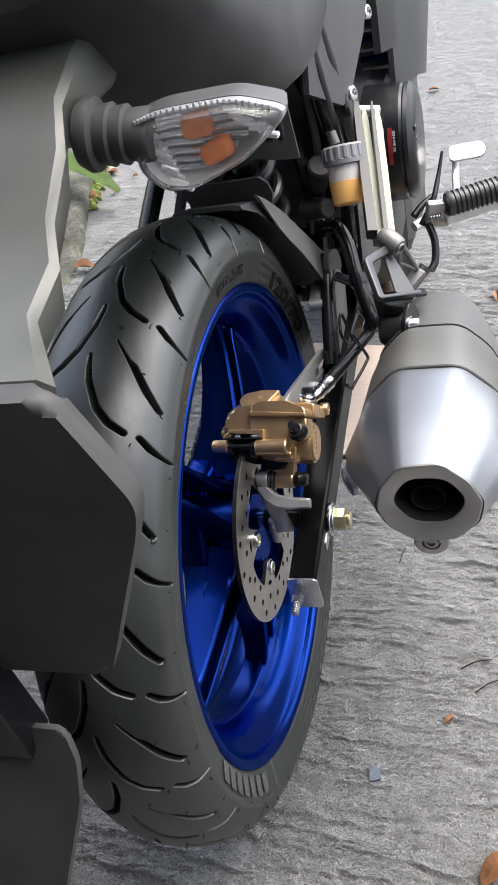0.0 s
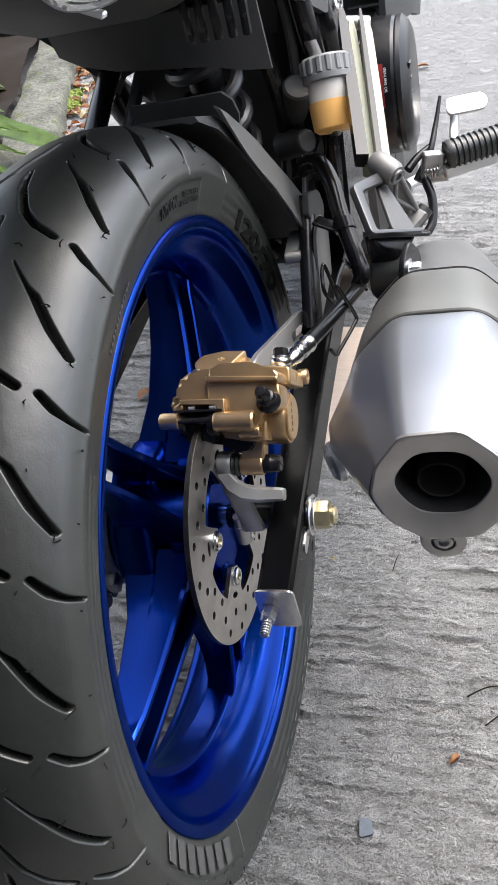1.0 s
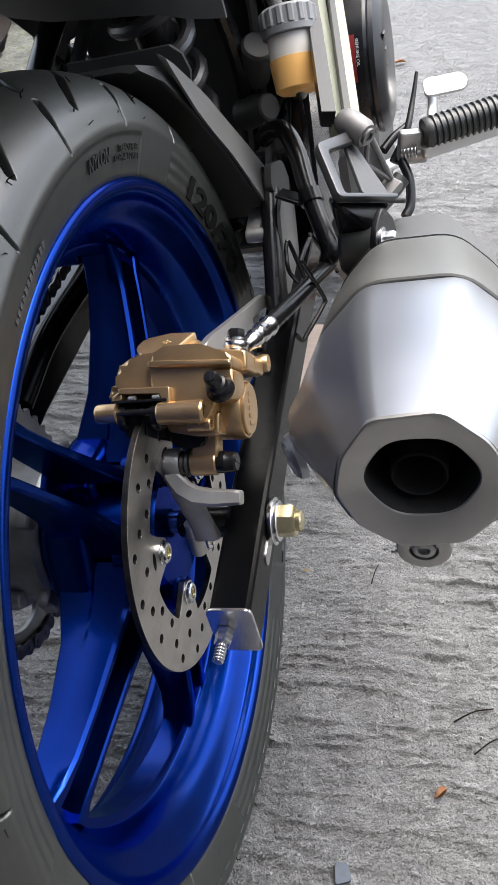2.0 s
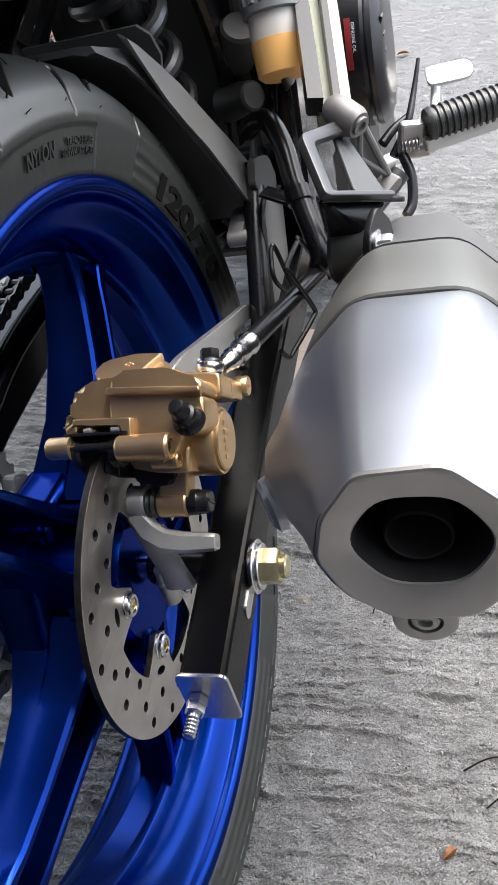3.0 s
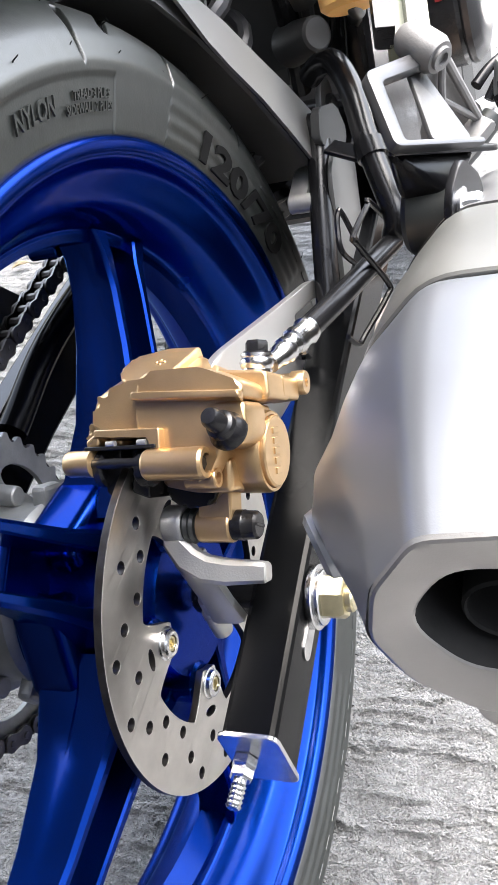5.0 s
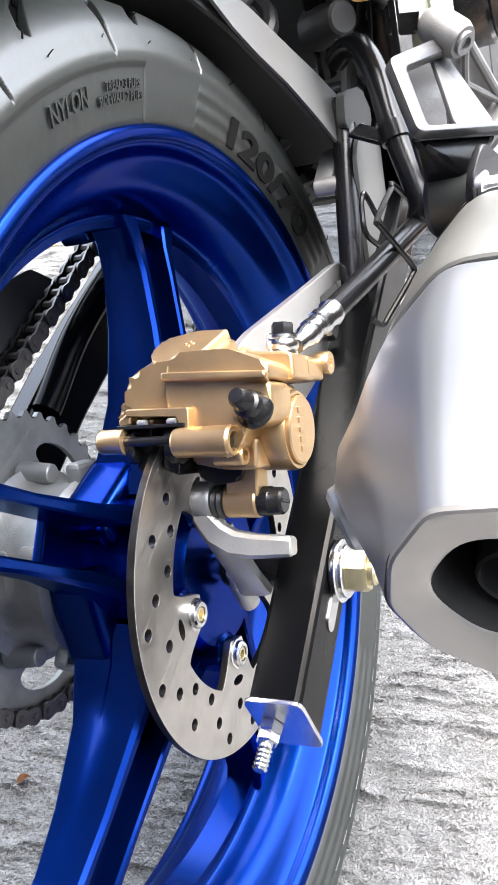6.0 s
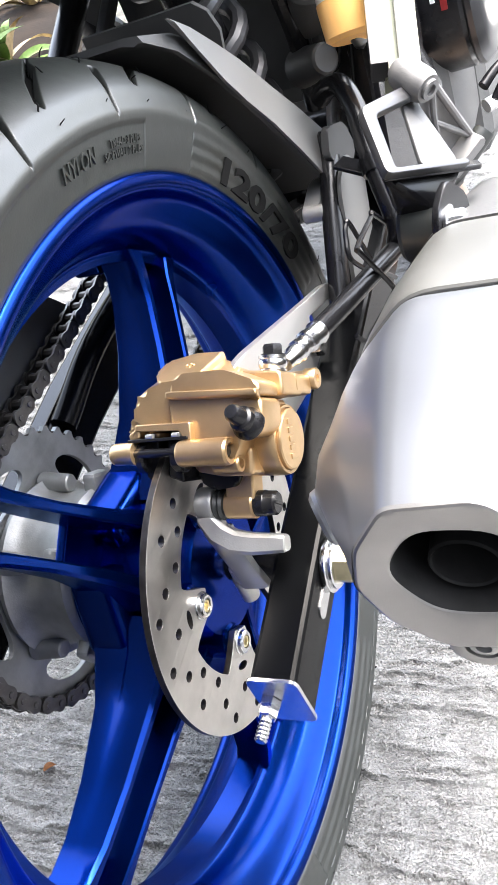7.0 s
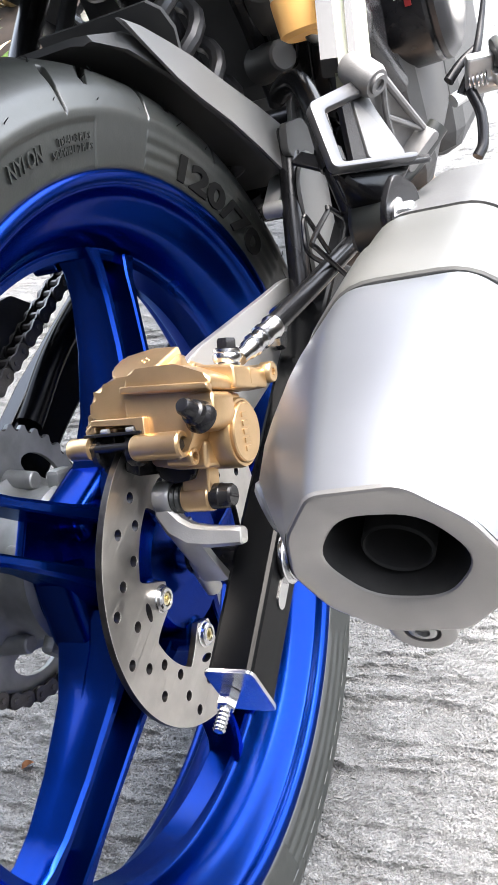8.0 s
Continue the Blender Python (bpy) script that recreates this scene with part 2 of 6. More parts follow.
def add_tube(bm, points, r, seg=14, per=8, smooth=True, flat=1.0):
    """A closed tube along a smooth line; r: one radius or one for each end."""
    line = smooth_path(points, per) if smooth else [Vector(p) for p in points]
    r0, r1 = r if isinstance(r, (tuple, list)) else (r, r)
    rings, up = [], None
    for k, p in enumerate(line):
        d = (line[min(k + 1, len(line) - 1)] - line[max(k - 1, 0)]).normalized()
        if up is None:
            up = d.orthogonal().normalized()
        up = (up - d * up.dot(d)).normalized()
        side, rad = d.cross(up), r0 + (r1 - r0) * k / (len(line) - 1)
        rings.append([bm.verts.new(p + rad * (math.cos(a) * up + flat * math.sin(a) * side)) for a in (2 * math.pi * j / seg for j in range(seg))])
    skin(bm, rings)


def skin(bm, rings, caps=True, closed=True):
    for a, b in zip(rings, rings[1:]):
        n = len(a)
        for k in range(n if closed else n - 1):
            bm.faces.new((a[k], a[(k + 1) % n], b[(k + 1) % n], b[k]))
    if caps and closed:
        bm.faces.new(rings[0][::-1])
        bm.faces.new(rings[-1])


def add_prism(bm, outline, m, depth, bevel=0.0, segments=2):
    """An outline of (u, v) in the plane of the pose m, given depth along its z, evenly to both sides."""
    lo = [bm.verts.new(m @ Vector((u, v, -depth / 2))) for u, v in outline]
    hi = [bm.verts.new(m @ Vector((u, v, depth / 2))) for u, v in outline]
    faces = [bm.faces.new(lo[::-1]), bm.faces.new(hi)]
    for k in range(len(lo)):
        faces.append(bm.faces.new((lo[k], lo[(k + 1) % len(lo)], hi[(k + 1) % len(lo)], hi[k])))
    if bevel:
        bmesh.ops.bevel(bm, geom=list({e for f in faces[:2] for e in f.edges}), offset=bevel, segments=segments, affect="EDGES", profile=0.5)


def add_hull(bm, points, bevel=0.0, segments=2):
    """A solid round the given corners, its edges softened."""
    made = [bm.verts.new(p) for p in points]
    out = bmesh.ops.convex_hull(bm, input=made)
    loose = [v for v in made if v.is_valid and not v.link_faces]
    if loose:
        bmesh.ops.delete(bm, geom=loose, context="VERTS")
    kept = [v for v in made if v.is_valid]
    edges = {e for v in kept for e in v.link_edges}
    flat = [e for e in edges if len(e.link_faces) == 2 and e.calc_face_angle(0) < radians(1.5)]
    bmesh.ops.dissolve_edges(bm, edges=flat, use_verts=False)
    if bevel:
        kept = [v for v in kept if v.is_valid]
        bmesh.ops.bevel(bm, geom=list({e for v in kept for e in v.link_edges}), offset=bevel, segments=segments, affect="EDGES", profile=0.5)


def rounded(points, r, per=4):
    """An outline with its corners rounded."""
    out, n = [], len(points)
    for k in range(n):
        a, b, c = Vector(points[k - 1]), Vector(points[k]), Vector(points[(k + 1) % n])
        d0, d1 = min(r, (a - b).length * 0.45), min(r, (c - b).length * 0.45)
        p, q = b + (a - b).normalized() * d0, b + (c - b).normalized() * d1
        for j in range(per + 1):
            t = j / per
            out.append(tuple((1 - t) ** 2 * p + 2 * t * (1 - t) * b + t * t * q))
    return out


def plane(origin, u, v):
    """A pose whose x and y axes run along u and (nearly) v."""
    u = Vector(u).normalized()
    w = u.cross(Vector(v)).normalized()
    v = w.cross(u)
    return Matrix(((u.x, v.x, w.x, origin[0]), (u.y, v.y, w.y, origin[1]), (u.z, v.z, w.z, origin[2]), (0, 0, 0, 1)))


SIDE = plane((0, 0, 0), (0, 1, 0), (0, 0, 1))  # outlines seen from the right: u ahead, v up, depth to the right


def at_x(x):
    return Matrix.Translation((x, 0, 0)) @ SIDE


def rim_point(x, r, degrees):
    a = radians(degrees)
    return Vector((x, r * math.cos(a), r * math.sin(a)))


def bm_new():
    return bmesh.new()


def lettering(name, text, material, parent, place, height, depth, label="", bold=0.0):
    """Raised letters: place(u, v, w) lays each point of the flat text (metres, w outwards) on a surface."""
    curve = bpy.data.curves.new("letters", "FONT")
    curve.body, curve.size, curve.extrude, curve.resolution_u, curve.offset = text, height, depth, 3, bold
    holder = new("letters", curve)
    bpy.context.view_layer.update()
    me = bpy.data.meshes.new_from_object(holder.evaluated_get(bpy.context.evaluated_depsgraph_get()))
    bpy.data.objects.remove(holder)
    bpy.data.curves.remove(curve)
    bm = bmesh.new()
    bm.from_mesh(me)
    bpy.data.meshes.remove(me)
    for v in bm.verts:
        v.co = place(v.co.x, v.co.y, v.co.z)
    return part(name, bm, material, parent, label)


def value_noise(x, y, seed):
    """Smooth noise from 0 to 1 on arrays of places."""
    table = np.random.RandomState(seed).rand(256, 256)
    i, j = np.floor(x).astype(int), np.floor(y).astype(int)
    u, v = x - i, y - j
    u, v = u * u * (3 - 2 * u), v * v * (3 - 2 * v)
    a, b = table[i % 256, j % 256], table[(i + 1) % 256, j % 256]
    c, d = table[i % 256, (j + 1) % 256], table[(i + 1) % 256, (j + 1) % 256]
    return (a * (1 - u) + b * u) * (1 - v) + (c * (1 - u) + d * u) * v


def grid_mesh(name, points, wrap=False):
    """A mesh from an array of points in rows and columns; wrap joins the last row to the first."""
    rows, cols = points.shape[:2]
    index = np.arange(rows * cols).reshape(rows, cols)
    a = index if wrap else index[:-1]
    b = np.roll(index, -1, 0) if wrap else index[1:]
    quads = np.stack([a[:, :-1], b[:, :-1], b[:, 1:], a[:, 1:]], -1).reshape(-1, 4)
    me = bpy.data.meshes.new(name)
    me.vertices.add(rows * cols)
    me.vertices.foreach_set("co", points.reshape(-1).astype(np.float32))
    me.loops.add(quads.size)
    me.loops.foreach_set("vertex_index", quads.reshape(-1).astype(np.int32))
    me.polygons.add(len(quads))
    me.polygons.foreach_set("loop_start", np.arange(0, quads.size, 4, dtype=np.int32))
    me.polygons.foreach_set("use_smooth", np.ones(len(quads), dtype=bool))
    me.update(calc_edges=True)
    return me


# ---- ground ----
def spaced(low, high, fine, far, growth):
    """Places that lie close between low and high, and ever wider out to far."""
    middle = list(np.arange(low, high, fine))
    out, step, p = [], fine, middle[-1]
    while p < far:
        step *= growth
        p += step
        out.append(p)
    back, step, p = [], fine, low
    while p > -far:
        step *= growth
        p -= step
        back.append(p)
    return np.array(back[::-1] + middle + out)


gx, gy = np.meshgrid(spaced(-0.26, 0.50, 0.0054, 300, 1.06), spaced(-0.38, 0.95, 0.0020, 300, 1.018), indexing="ij")
turned = radians(-1)
ga, gb = gx * math.cos(turned) + gy * math.sin(turned), gy * math.cos(turned) - gx * math.sin(turned)
bend = gb + 0.05 * value_noise(ga * 2.2, gb * 2.2, 3) + 0.022 * value_noise(ga * 12, gb * 16, 4) + 0.010 * value_noise(ga * 42, gb * 60, 14) + 0.0045 * value_noise(ga * 120, gb * 150, 16)
# broom strokes: each rises slowly and breaks off sharply on its near side, in ragged stretches
stroke = 0.0 * ga
for wide, share, seed in ((33.0, 0.9, 5), (58.0, 0.8, 15), (101.0, 0.5, 25)):
    phase = -bend * wide + 1.1 * value_noise(ga * 4, gb * 20, seed + 1)
    cell = np.floor(phase)
    saw = 0.55 * (phase - cell) ** 5 + 0.45 * (phase - cell) ** 2
    saw = saw * np.clip((1 - (phase - cell)) / (0.0008 * wide), 0, 1)
    reach = np.clip(3.4 * value_noise(ga * (5 + 0.11 * wide) + 3.7 * cell, cell * 1.7 + 0.5, seed + 2) - 1.25, 0, 1.3)
    reach = reach * np.clip(2.2 * value_noise(ga * 38 + 9.1 * cell, cell * 2.3, seed + 3) - 0.25, 0.25, 1)
    stroke = stroke + share * saw * reach
ragged = value_noise(ga * 60, bend * 190, 6) - 0.5
pits = value_noise(gx * 70, gy * 70, 7)
grains = np.clip(value_noise(gx * 120, gy * 240, 9) - 0.5, 0, 1)
near = np.clip((9 - np.hypot(gx, gy - 0.8)) / 5, 0, 1)
gz = near * (0.0048 * stroke + 0.0022 * ragged - 0.006 * np.clip(pits - 0.70, 0, 1) + 0.006 * (value_noise(gx * 3, gy * 3, 8) - 0.5) + 0.0040 * grains)
gz -= 0.004
ground_mesh = grid_mesh("ground", np.stack([gx, gy, gz], -1))
ground_mesh.materials.append(CONCRETE)
ground = tagged(new("ground", ground_mesh), "weathered grey concrete yard with rough broomed ridges", "ground", kind="structure")

# added walls and roof, unseen behind the camera, to shade the yard's near corner
BLOCKER = surf("plain_blocker_grey", (0.05, 0.052, 0.056), 0.9, var=0.12, scale=2, bump=1.0, fine=90)
b = bmesh.new()
add_box(b, (0.0, -0.84, 1.0), (9.0, 0.2, 2.0), None, 0.01)
tagged(new("south_blocker", finish(b, "south_blocker", BLOCKER)), "plain dark grey wall added out of view to block light", "wall", kind="structure")
b = bmesh.new()
add_box(b, (-0.40, -0.43, 1.0), (0.2, 0.60, 2.0), None, 0.01)
tagged(new("west_blocker", finish(b, "west_blocker", BLOCKER)), "plain dark grey wall added out of view to block light", "wall", kind="structure")
b = bmesh.new()
add_box(b, (-2.20, -0.50, 2.06), (4.6, 0.96, 0.12), None, 0.01)
tagged(new("roof_blocker", finish(b, "roof_blocker", BLOCKER)), "plain dark roof slab added out of view to block the sky", "roof", kind="structure")

# ---- the motorcycle ----
bike = new("motorcycle")
bike.matrix_world = BIKE
tagged(bike, "black motorcycle with blue cast wheel leaning on the concrete", "motorcycle")


def flat_shape(bm, loops, m, depth, bevel=0.0):
    """A plate from an outer outline and holes, given in (u, v) of the pose m."""
    curve = bpy.data.curves.new("plate", "CURVE")
    curve.dimensions, curve.fill_mode, curve.extrude, curve.bevel_depth, curve.bevel_resolution = "2D", "BOTH", depth / 2 - bevel, bevel, 1
    for loop in loops:
        s = curve.splines.new("POLY")
        s.points.add(len(loop) - 1)
        for p, (u, v) in zip(s.points, loop):
            p.co = (u, v, 0, 1)
        s.use_cyclic_u = True
    holder = new("plate", curve)
    bpy.context.view_layer.update()
    me = bpy.data.meshes.new_from_object(holder.evaluated_get(bpy.context.evaluated_depsgraph_get()))
    bpy.data.objects.remove(holder)
    bpy.data.curves.remove(curve)
    old = set(bm.verts)
    bm.from_mesh(me)
    bpy.data.meshes.remove(me)
    fresh = [v for v in bm.verts if v not in old]
    for v in fresh:
        v.co = m @ v.co
    bmesh.ops.remove_doubles(bm, verts=fresh, dist=1e-6)


def ring(cu, cv, r, n=20):
    return [(cu + r * math.cos(2 * math.pi * k / n), cv + r * math.sin(2 * math.pi * k / n)) for k in range(n)]


# rear wheel: the rim casting carries the rest
AXIS = ((0, 0, 0), (1, 0, 0))
SPOKES = [48.8 + 72 * k for k in range(5)]


def make_rim():
    edge = smooth_path([(x, r, 0) for x, r in ((0.0480, 0.2338), (0.0505, 0.2332), (0.0518, 0.2310), (0.0516, 0.2278), (0.0502, 0.2248), (0.0474, 0.2228), (0.0432, 0.2212), (0.0405, 0.2190), (0.0372, 0.2148), (0.0338, 0.2100), (0.0305, 0.2062), (0.0262, 0.2034), (0.0205, 0.2006), (0.0150, 0.1984), (0.0112, 0.1966), (0.0100, 0.1945), (0.0095, 0.1925), (0.0090, 0.1900))], 4)
    half = [(p.x, p.y) for p in edge]
    outer = [(0.046, 0.2330), (0.043, 0.2262), (0.030, 0.2230), (0.018, 0.2060)]
    loop = half + [(-x, r) for x, r in half[::-1]] + [(-x, r) for x, r in outer] + outer[::-1]
    bm = bm_new()
    add_lathe(bm, *AXIS, loop + loop[:1], 180)
    bmesh.ops.remove_doubles(bm, verts=bm.verts, dist=1e-6)
    return bm


wheel = part("rear_wheel", make_rim(), BLUE, bike, "metallic blue cast alloy wheel rim", sharp=40)

# hub drum with stepped shoulders and lobes for the disc bolts
bm = bm_new()
add_lathe(bm, *AXIS, [(-0.034, 0.0), (-0.034, 0.050), (-0.030, 0.056), (-0.008, 0.058), (0.010, 0.050), (0.036, 0.045), (0.044, 0.042), (0.0445, 0.030), (0.0445, 0.0)], 64)
part("hub", bm, BLUE, wheel)
for k in range(5):
    bm = bm_new()
    p = rim_point(0.018, 0.0470, 155.5 + 72 * k)
    add_rod(bm, p, p + Vector((0.028, 0, 0)), 0.0115, seg=24)
    part("hub_lobe", bm, BLUE, wheel)
    # squared shoulder of the casting between two spokes
    bm = bm_new()
    add_box(bm, rim_point(-0.010, 0.050, 12.8 + 72 * k), (0.034, 0.026, 0.056), (12.8 + 72 * k, 0, 0), 0.008, 4)
    part("hub_shoulder", bm, BLUE, wheel)


def make_spoke(angle):
    """Two thin deep ribs that spread into the rim, tied by short webs."""
    bm = bm_new()
    out = Vector((0, math.cos(radians(angle)), math.sin(radians(angle))))
    across = Vector((0, -out.z, out.y))
    for s in (-1, 1):
        rings = []
        for rho, off, lo, hi, thick in ((0.046, 0.0225, -0.026, 0.034, 0.009), (0.065, 0.0168, -0.020, 0.032, 0.007), (0.095, 0.0148, -0.012, 0.028, 0.0055), (0.135, 0.0138, -0.009, 0.023, 0.005), (0.165, 0.0140, -0.009, 0.019, 0.0055), (0.182, 0.0155, -0.010, 0.016, 0.008), (0.1945, 0.0195, -0.012, 0.014, 0.012)):
            c = out * rho + across * (s * off)
            h, b = thick / 2, 0.0012
            ring4 = []
            # the outer face steps out along its wheel-centre half, most of all by the hub
            step, mid = 0.0045 * max(0.25, (0.150 - rho) / 0.104) if rho < 0.17 else 0.0008, lo + (0.44 + 0.9 * max(0, 0.12 - rho)) * (hi - lo)
            for x, t in ((lo, -h + b), (lo, h - b), (lo + b, h), (mid - 0.0022, h), (mid + 0.0014, h + step), (hi - b - 0.001, h + step), (hi, h - b + step * 0.5), (hi, -h + b), (hi - b, -h), (lo + b, -h)):
                p = c + across * (s * t)
                ring4.append(bm.verts.new((x, p.y, p.z)))
            rings.append(ring4)
        skin(bm, rings)
    # webs at the rim and by the hub
    for r0, r1, x in ((0.168, 0.1935, -0.004), (0.045, 0.092, -0.010)):
        add_box(bm, (x, *(out * (r0 + r1) / 2)[1:]), (0.006, r1 - r0, 0.029), (angle, 0, 0), 0.001)
    # cast pip on the far flank by the rim
    if angle < 90:
        pip = out * 0.1885 + across * 0.0200
        add_rod(bm, (-0.030, pip.y, pip.z), (-0.012, pip.y, pip.z), 0.0044, seg=14)
    return bm


for a in SPOKES:
    part("spoke", make_spoke(a), BLUE, wheel)

# tyre: crown, grooves and sidewall
PROFILE = [(0.0470, 0.2318), (0.0495, 0.2328), (0.0508, 0.2338), (0.0516, 0.2352), (0.0524, 0.2380), (0.0534, 0.2415), (0.0552, 0.2480), (0.0572, 0.2560), (0.0585, 0.2606), (0.0588, 0.2630), (0.0578, 0.2662), (0.0530, 0.2770), (0.0432, 0.2870), (0.0300, 0.2945), (0.0150, 0.2988), (0.0, 0.3000)]
PROFILE_LINE = smooth_path([(x, r, 0) for x, r in PROFILE] + [(-x, r, 0) for x, r in PROFILE[-2::-1]], 9)
GROOVES = (  # degrees from the pattern's start, x, half width
    ((2.0, 0.0000, 0.0014), (3.2, 0.0004, 0.0022), (5.8, 0.0026, 0.0026), (10.0, 0.0115, 0.0026), (12.2, 0.0215, 0.0026), (13.5, 0.0325, 0.0022)),
    ((-0.4, 0.0180, 0.0004), (2.6, 0.0285, 0.0009), (3.6, 0.0330, 0.0022), (7.0, 0.0430, 0.0024), (9.6, 0.0515, 0.0016)),
    ((14.0, 0.0425, 0.0018), (15.4, 0.0490, 0.0021), (16.2, 0.0540, 0.0012), (17.0, 0.0600, 0.0006)),
)
PATTERN, PHASE = 18.0, 89.0


def make_tyre():
    line = np.array([(p.x, p.y) for p in PROFILE_LINE])
    arc = np.concatenate([[0], np.cumsum(np.hypot(*np.diff(line, axis=0).T))])
    half_arc = arc[-1] / 2
    s = np.concatenate([np.linspace(0, half_arc - 0.062, 36)[:-1], np.arange(half_arc - 0.062, half_arc + 0.020, 0.00052), np.linspace(half_arc + 0.020, half_arc + 0.068, 62), np.linspace(half_arc + 0.068, arc[-1], 14)[1:]])
    px, pr = np.interp(s, arc, line[:, 0]), np.interp(s, arc, line[:, 1])
    theta = np.radians(np.concatenate([np.arange(28.0, 252.0, 0.09), np.arange(252.0, 388.0, 0.5)]))
    n = len(theta)
    nx, nr = np.gradient(pr), -np.gradient(px)
    size = np.hypot(nx, nr)
    nx, nr = -nx / size, -nr / size
    flip = np.sign(nr[len(nr) // 2])
    nx, nr = nx * flip, nr * flip
    deg = np.degrees(theta) % 360
    depth = np.zeros((n, len(s)))
    for mirror, lag in ((1, 0.0), (-1, PATTERN / 2)):
        local = (deg - PHASE - lag + 4) % PATTERN - 4
        for turn in (-PATTERN, 0, PATTERN):
            uu = (local + turn)[:, None] * (math.pi / 180) * 0.295
            xx = (mirror * px)[None, :]
            for g in GROOVES:
                best = np.full((n, len(s)), 9.0)
                for (d0, x0, w0), (d1, x1, w1) in zip(g, g[1:]):
                    u0, u1 = d0 * math.pi / 180 * 0.295, d1 * math.pi / 180 * 0.295
                    du, dx = u1 - u0, x1 - x0
                    t = np.clip(((uu - u0) * du + (xx - x0) * dx) / (du * du + dx * dx), 0, 1)
                    far = np.hypot(uu - u0 - t * du, xx - x0 - t * dx) - 0.88 * (w0 + (w1 - w0) * t)
                    best = np.minimum(best, far)
                crown = np.clip((pr - 0.262) / 0.004, 0, 1)[None, :]
                edge = np.clip((0.0006 - best) / 0.0012, 0, 1)
                depth = np.maximum(depth, crown * edge * edge * (3 - 2 * edge))
    inset = depth * 0.0065
    # ribbed band and sunk panels on the sidewall
    ribs = np.where((np.abs(pr - 0.2455) < 0.012) & (np.abs(px) > 0.048), 1.0, 0.0)[None, :]
    band = ((deg % 120 > 8) & (deg % 120 < 52))[:, None]
    inset = inset - ribs * band * 0.00030 * (np.sin(pr * 2 * math.pi / 0.0016)[None, :] + 1)
    panel = ribs * ((deg % 120 > 64) & (deg % 120 < 104))[:, None]
    inset = inset + panel * 0.0008
    # moulding flash and dust make the surface a little uneven
    inset = inset + 0.00010 * (value_noise(np.broadcast_to(deg[:, None] * 0.9, inset.shape), np.broadcast_to(s * 260, inset.shape), 21) - 0.5)
    x = px[None, :] - inset * nx[None, :]
    r = pr[None, :] - inset * nr[None, :]
    pts = np.stack([x, r * np.cos(theta)[:, None], r * np.sin(theta)[:, None]], -1)
    me = grid_mesh("tyre", pts, wrap=True)
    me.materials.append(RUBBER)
    me.materials.append(RUBBER_MARK_AND_SHADE)
    # groove floors coloured darker: dust-free rubber, with the groove's shade painted in
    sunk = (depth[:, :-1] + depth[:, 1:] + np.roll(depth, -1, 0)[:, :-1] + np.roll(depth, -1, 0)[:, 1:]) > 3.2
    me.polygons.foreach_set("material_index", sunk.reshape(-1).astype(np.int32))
    return me


tyre = new("tyre", make_tyre())
tyre.parent = wheel
tyre["label"] = "black road tyre with slanted tread grooves"


def on_sidewall(degrees, radius, lift=0.0, stretch=1.0):
    line = np.array([(p.x, p.y) for p in PROFILE_LINE[: len(PROFILE_LINE) // 2]])

    def place(u, v, w):
        r = radius + v
        x = float(np.interp(r, line[:, 1], line[:, 0]))
        return rim_point(x + lift + w, r, degrees - math.degrees(u * stretch / radius))

    return place


SIZE_AT = 44.8
lettering("size_mark", "120/70", RUBBER_MARK_AND_SHADE, wheel, on_sidewall(SIZE_AT, 0.2372, 0.0009, 2.15), 0.0205, 0.0007, bold=0.0008)
lettering("ply_mark", "NYLON", RUBBER, wheel, on_sidewall(83.2, 0.2450, 0.0003, 0.82), 0.0110, 0.0005, bold=0.0002)
lettering("ply_mark", "TREAD 3 PLIES", RUBBER, wheel, on_sidewall(72.6, 0.2484, 0.0003, 0.88), 0.0055, 0.0004, bold=0.0001)
lettering("ply_mark", "SIDEWALL 2 PLIES", RUBBER, wheel, on_sidewall(74.0, 0.2432, 0.0003, 0.88), 0.0055, 0.0004, bold=0.0001)
# moulding hairs left by the vents, at groove ends and round the shoulder
bm = bm_new()
hair = random.Random(5)
for k in range(20):
    for d, x in ((14.6, 0.037), (10.2, 0.053), (4.0, 0.0405), (9.0, 0.0572), (0.5, 0.0574), (16.0, 0.020)):
        a = PHASE + PATTERN * k + d + hair.uniform(-0.5, 0.5)
        r = float(np.interp(-x, [-q[0] for q in PROFILE[10:]], [q[1] for q in PROFILE[10:]])) if x < 0.057 else 0.2655
        p = rim_point(x, r - 0.0005, a)
        up = rim_point(x * 1.6, 1.0, a).normalized()
        add_tube(bm, [p, p + up * 0.003 + Vector((hair.uniform(-1, 1), hair.uniform(-1, 1), 0)) * 0.0015, p + up * 0.0048 + Vector((hair.uniform(-1, 1), hair.uniform(-1, 1), 0)) * 0.0035], (0.0005, 0.00025), seg=5, per=3)
hairs = part("moulding_hair", bm, RUBBER_MARK_AND_SHADE, wheel)
hairs["kind"] = "stuff"
# short raised dashes round the sidewall's lower band
bm = bm_new()
add_box(bm, (0.0577, 0.2580, 0.0), (0.0012, 0.0016, 0.0110), (0, 0, -14), 0.0003, 1)
dash = finish(bm, "dash", RUBBER)
for k in range(40):
    ob = new("dash", dash)
    ob.parent = wheel
    ob.matrix_basis = Matrix.Rotation(radians(205 + 4.6 * k), 4, "X")
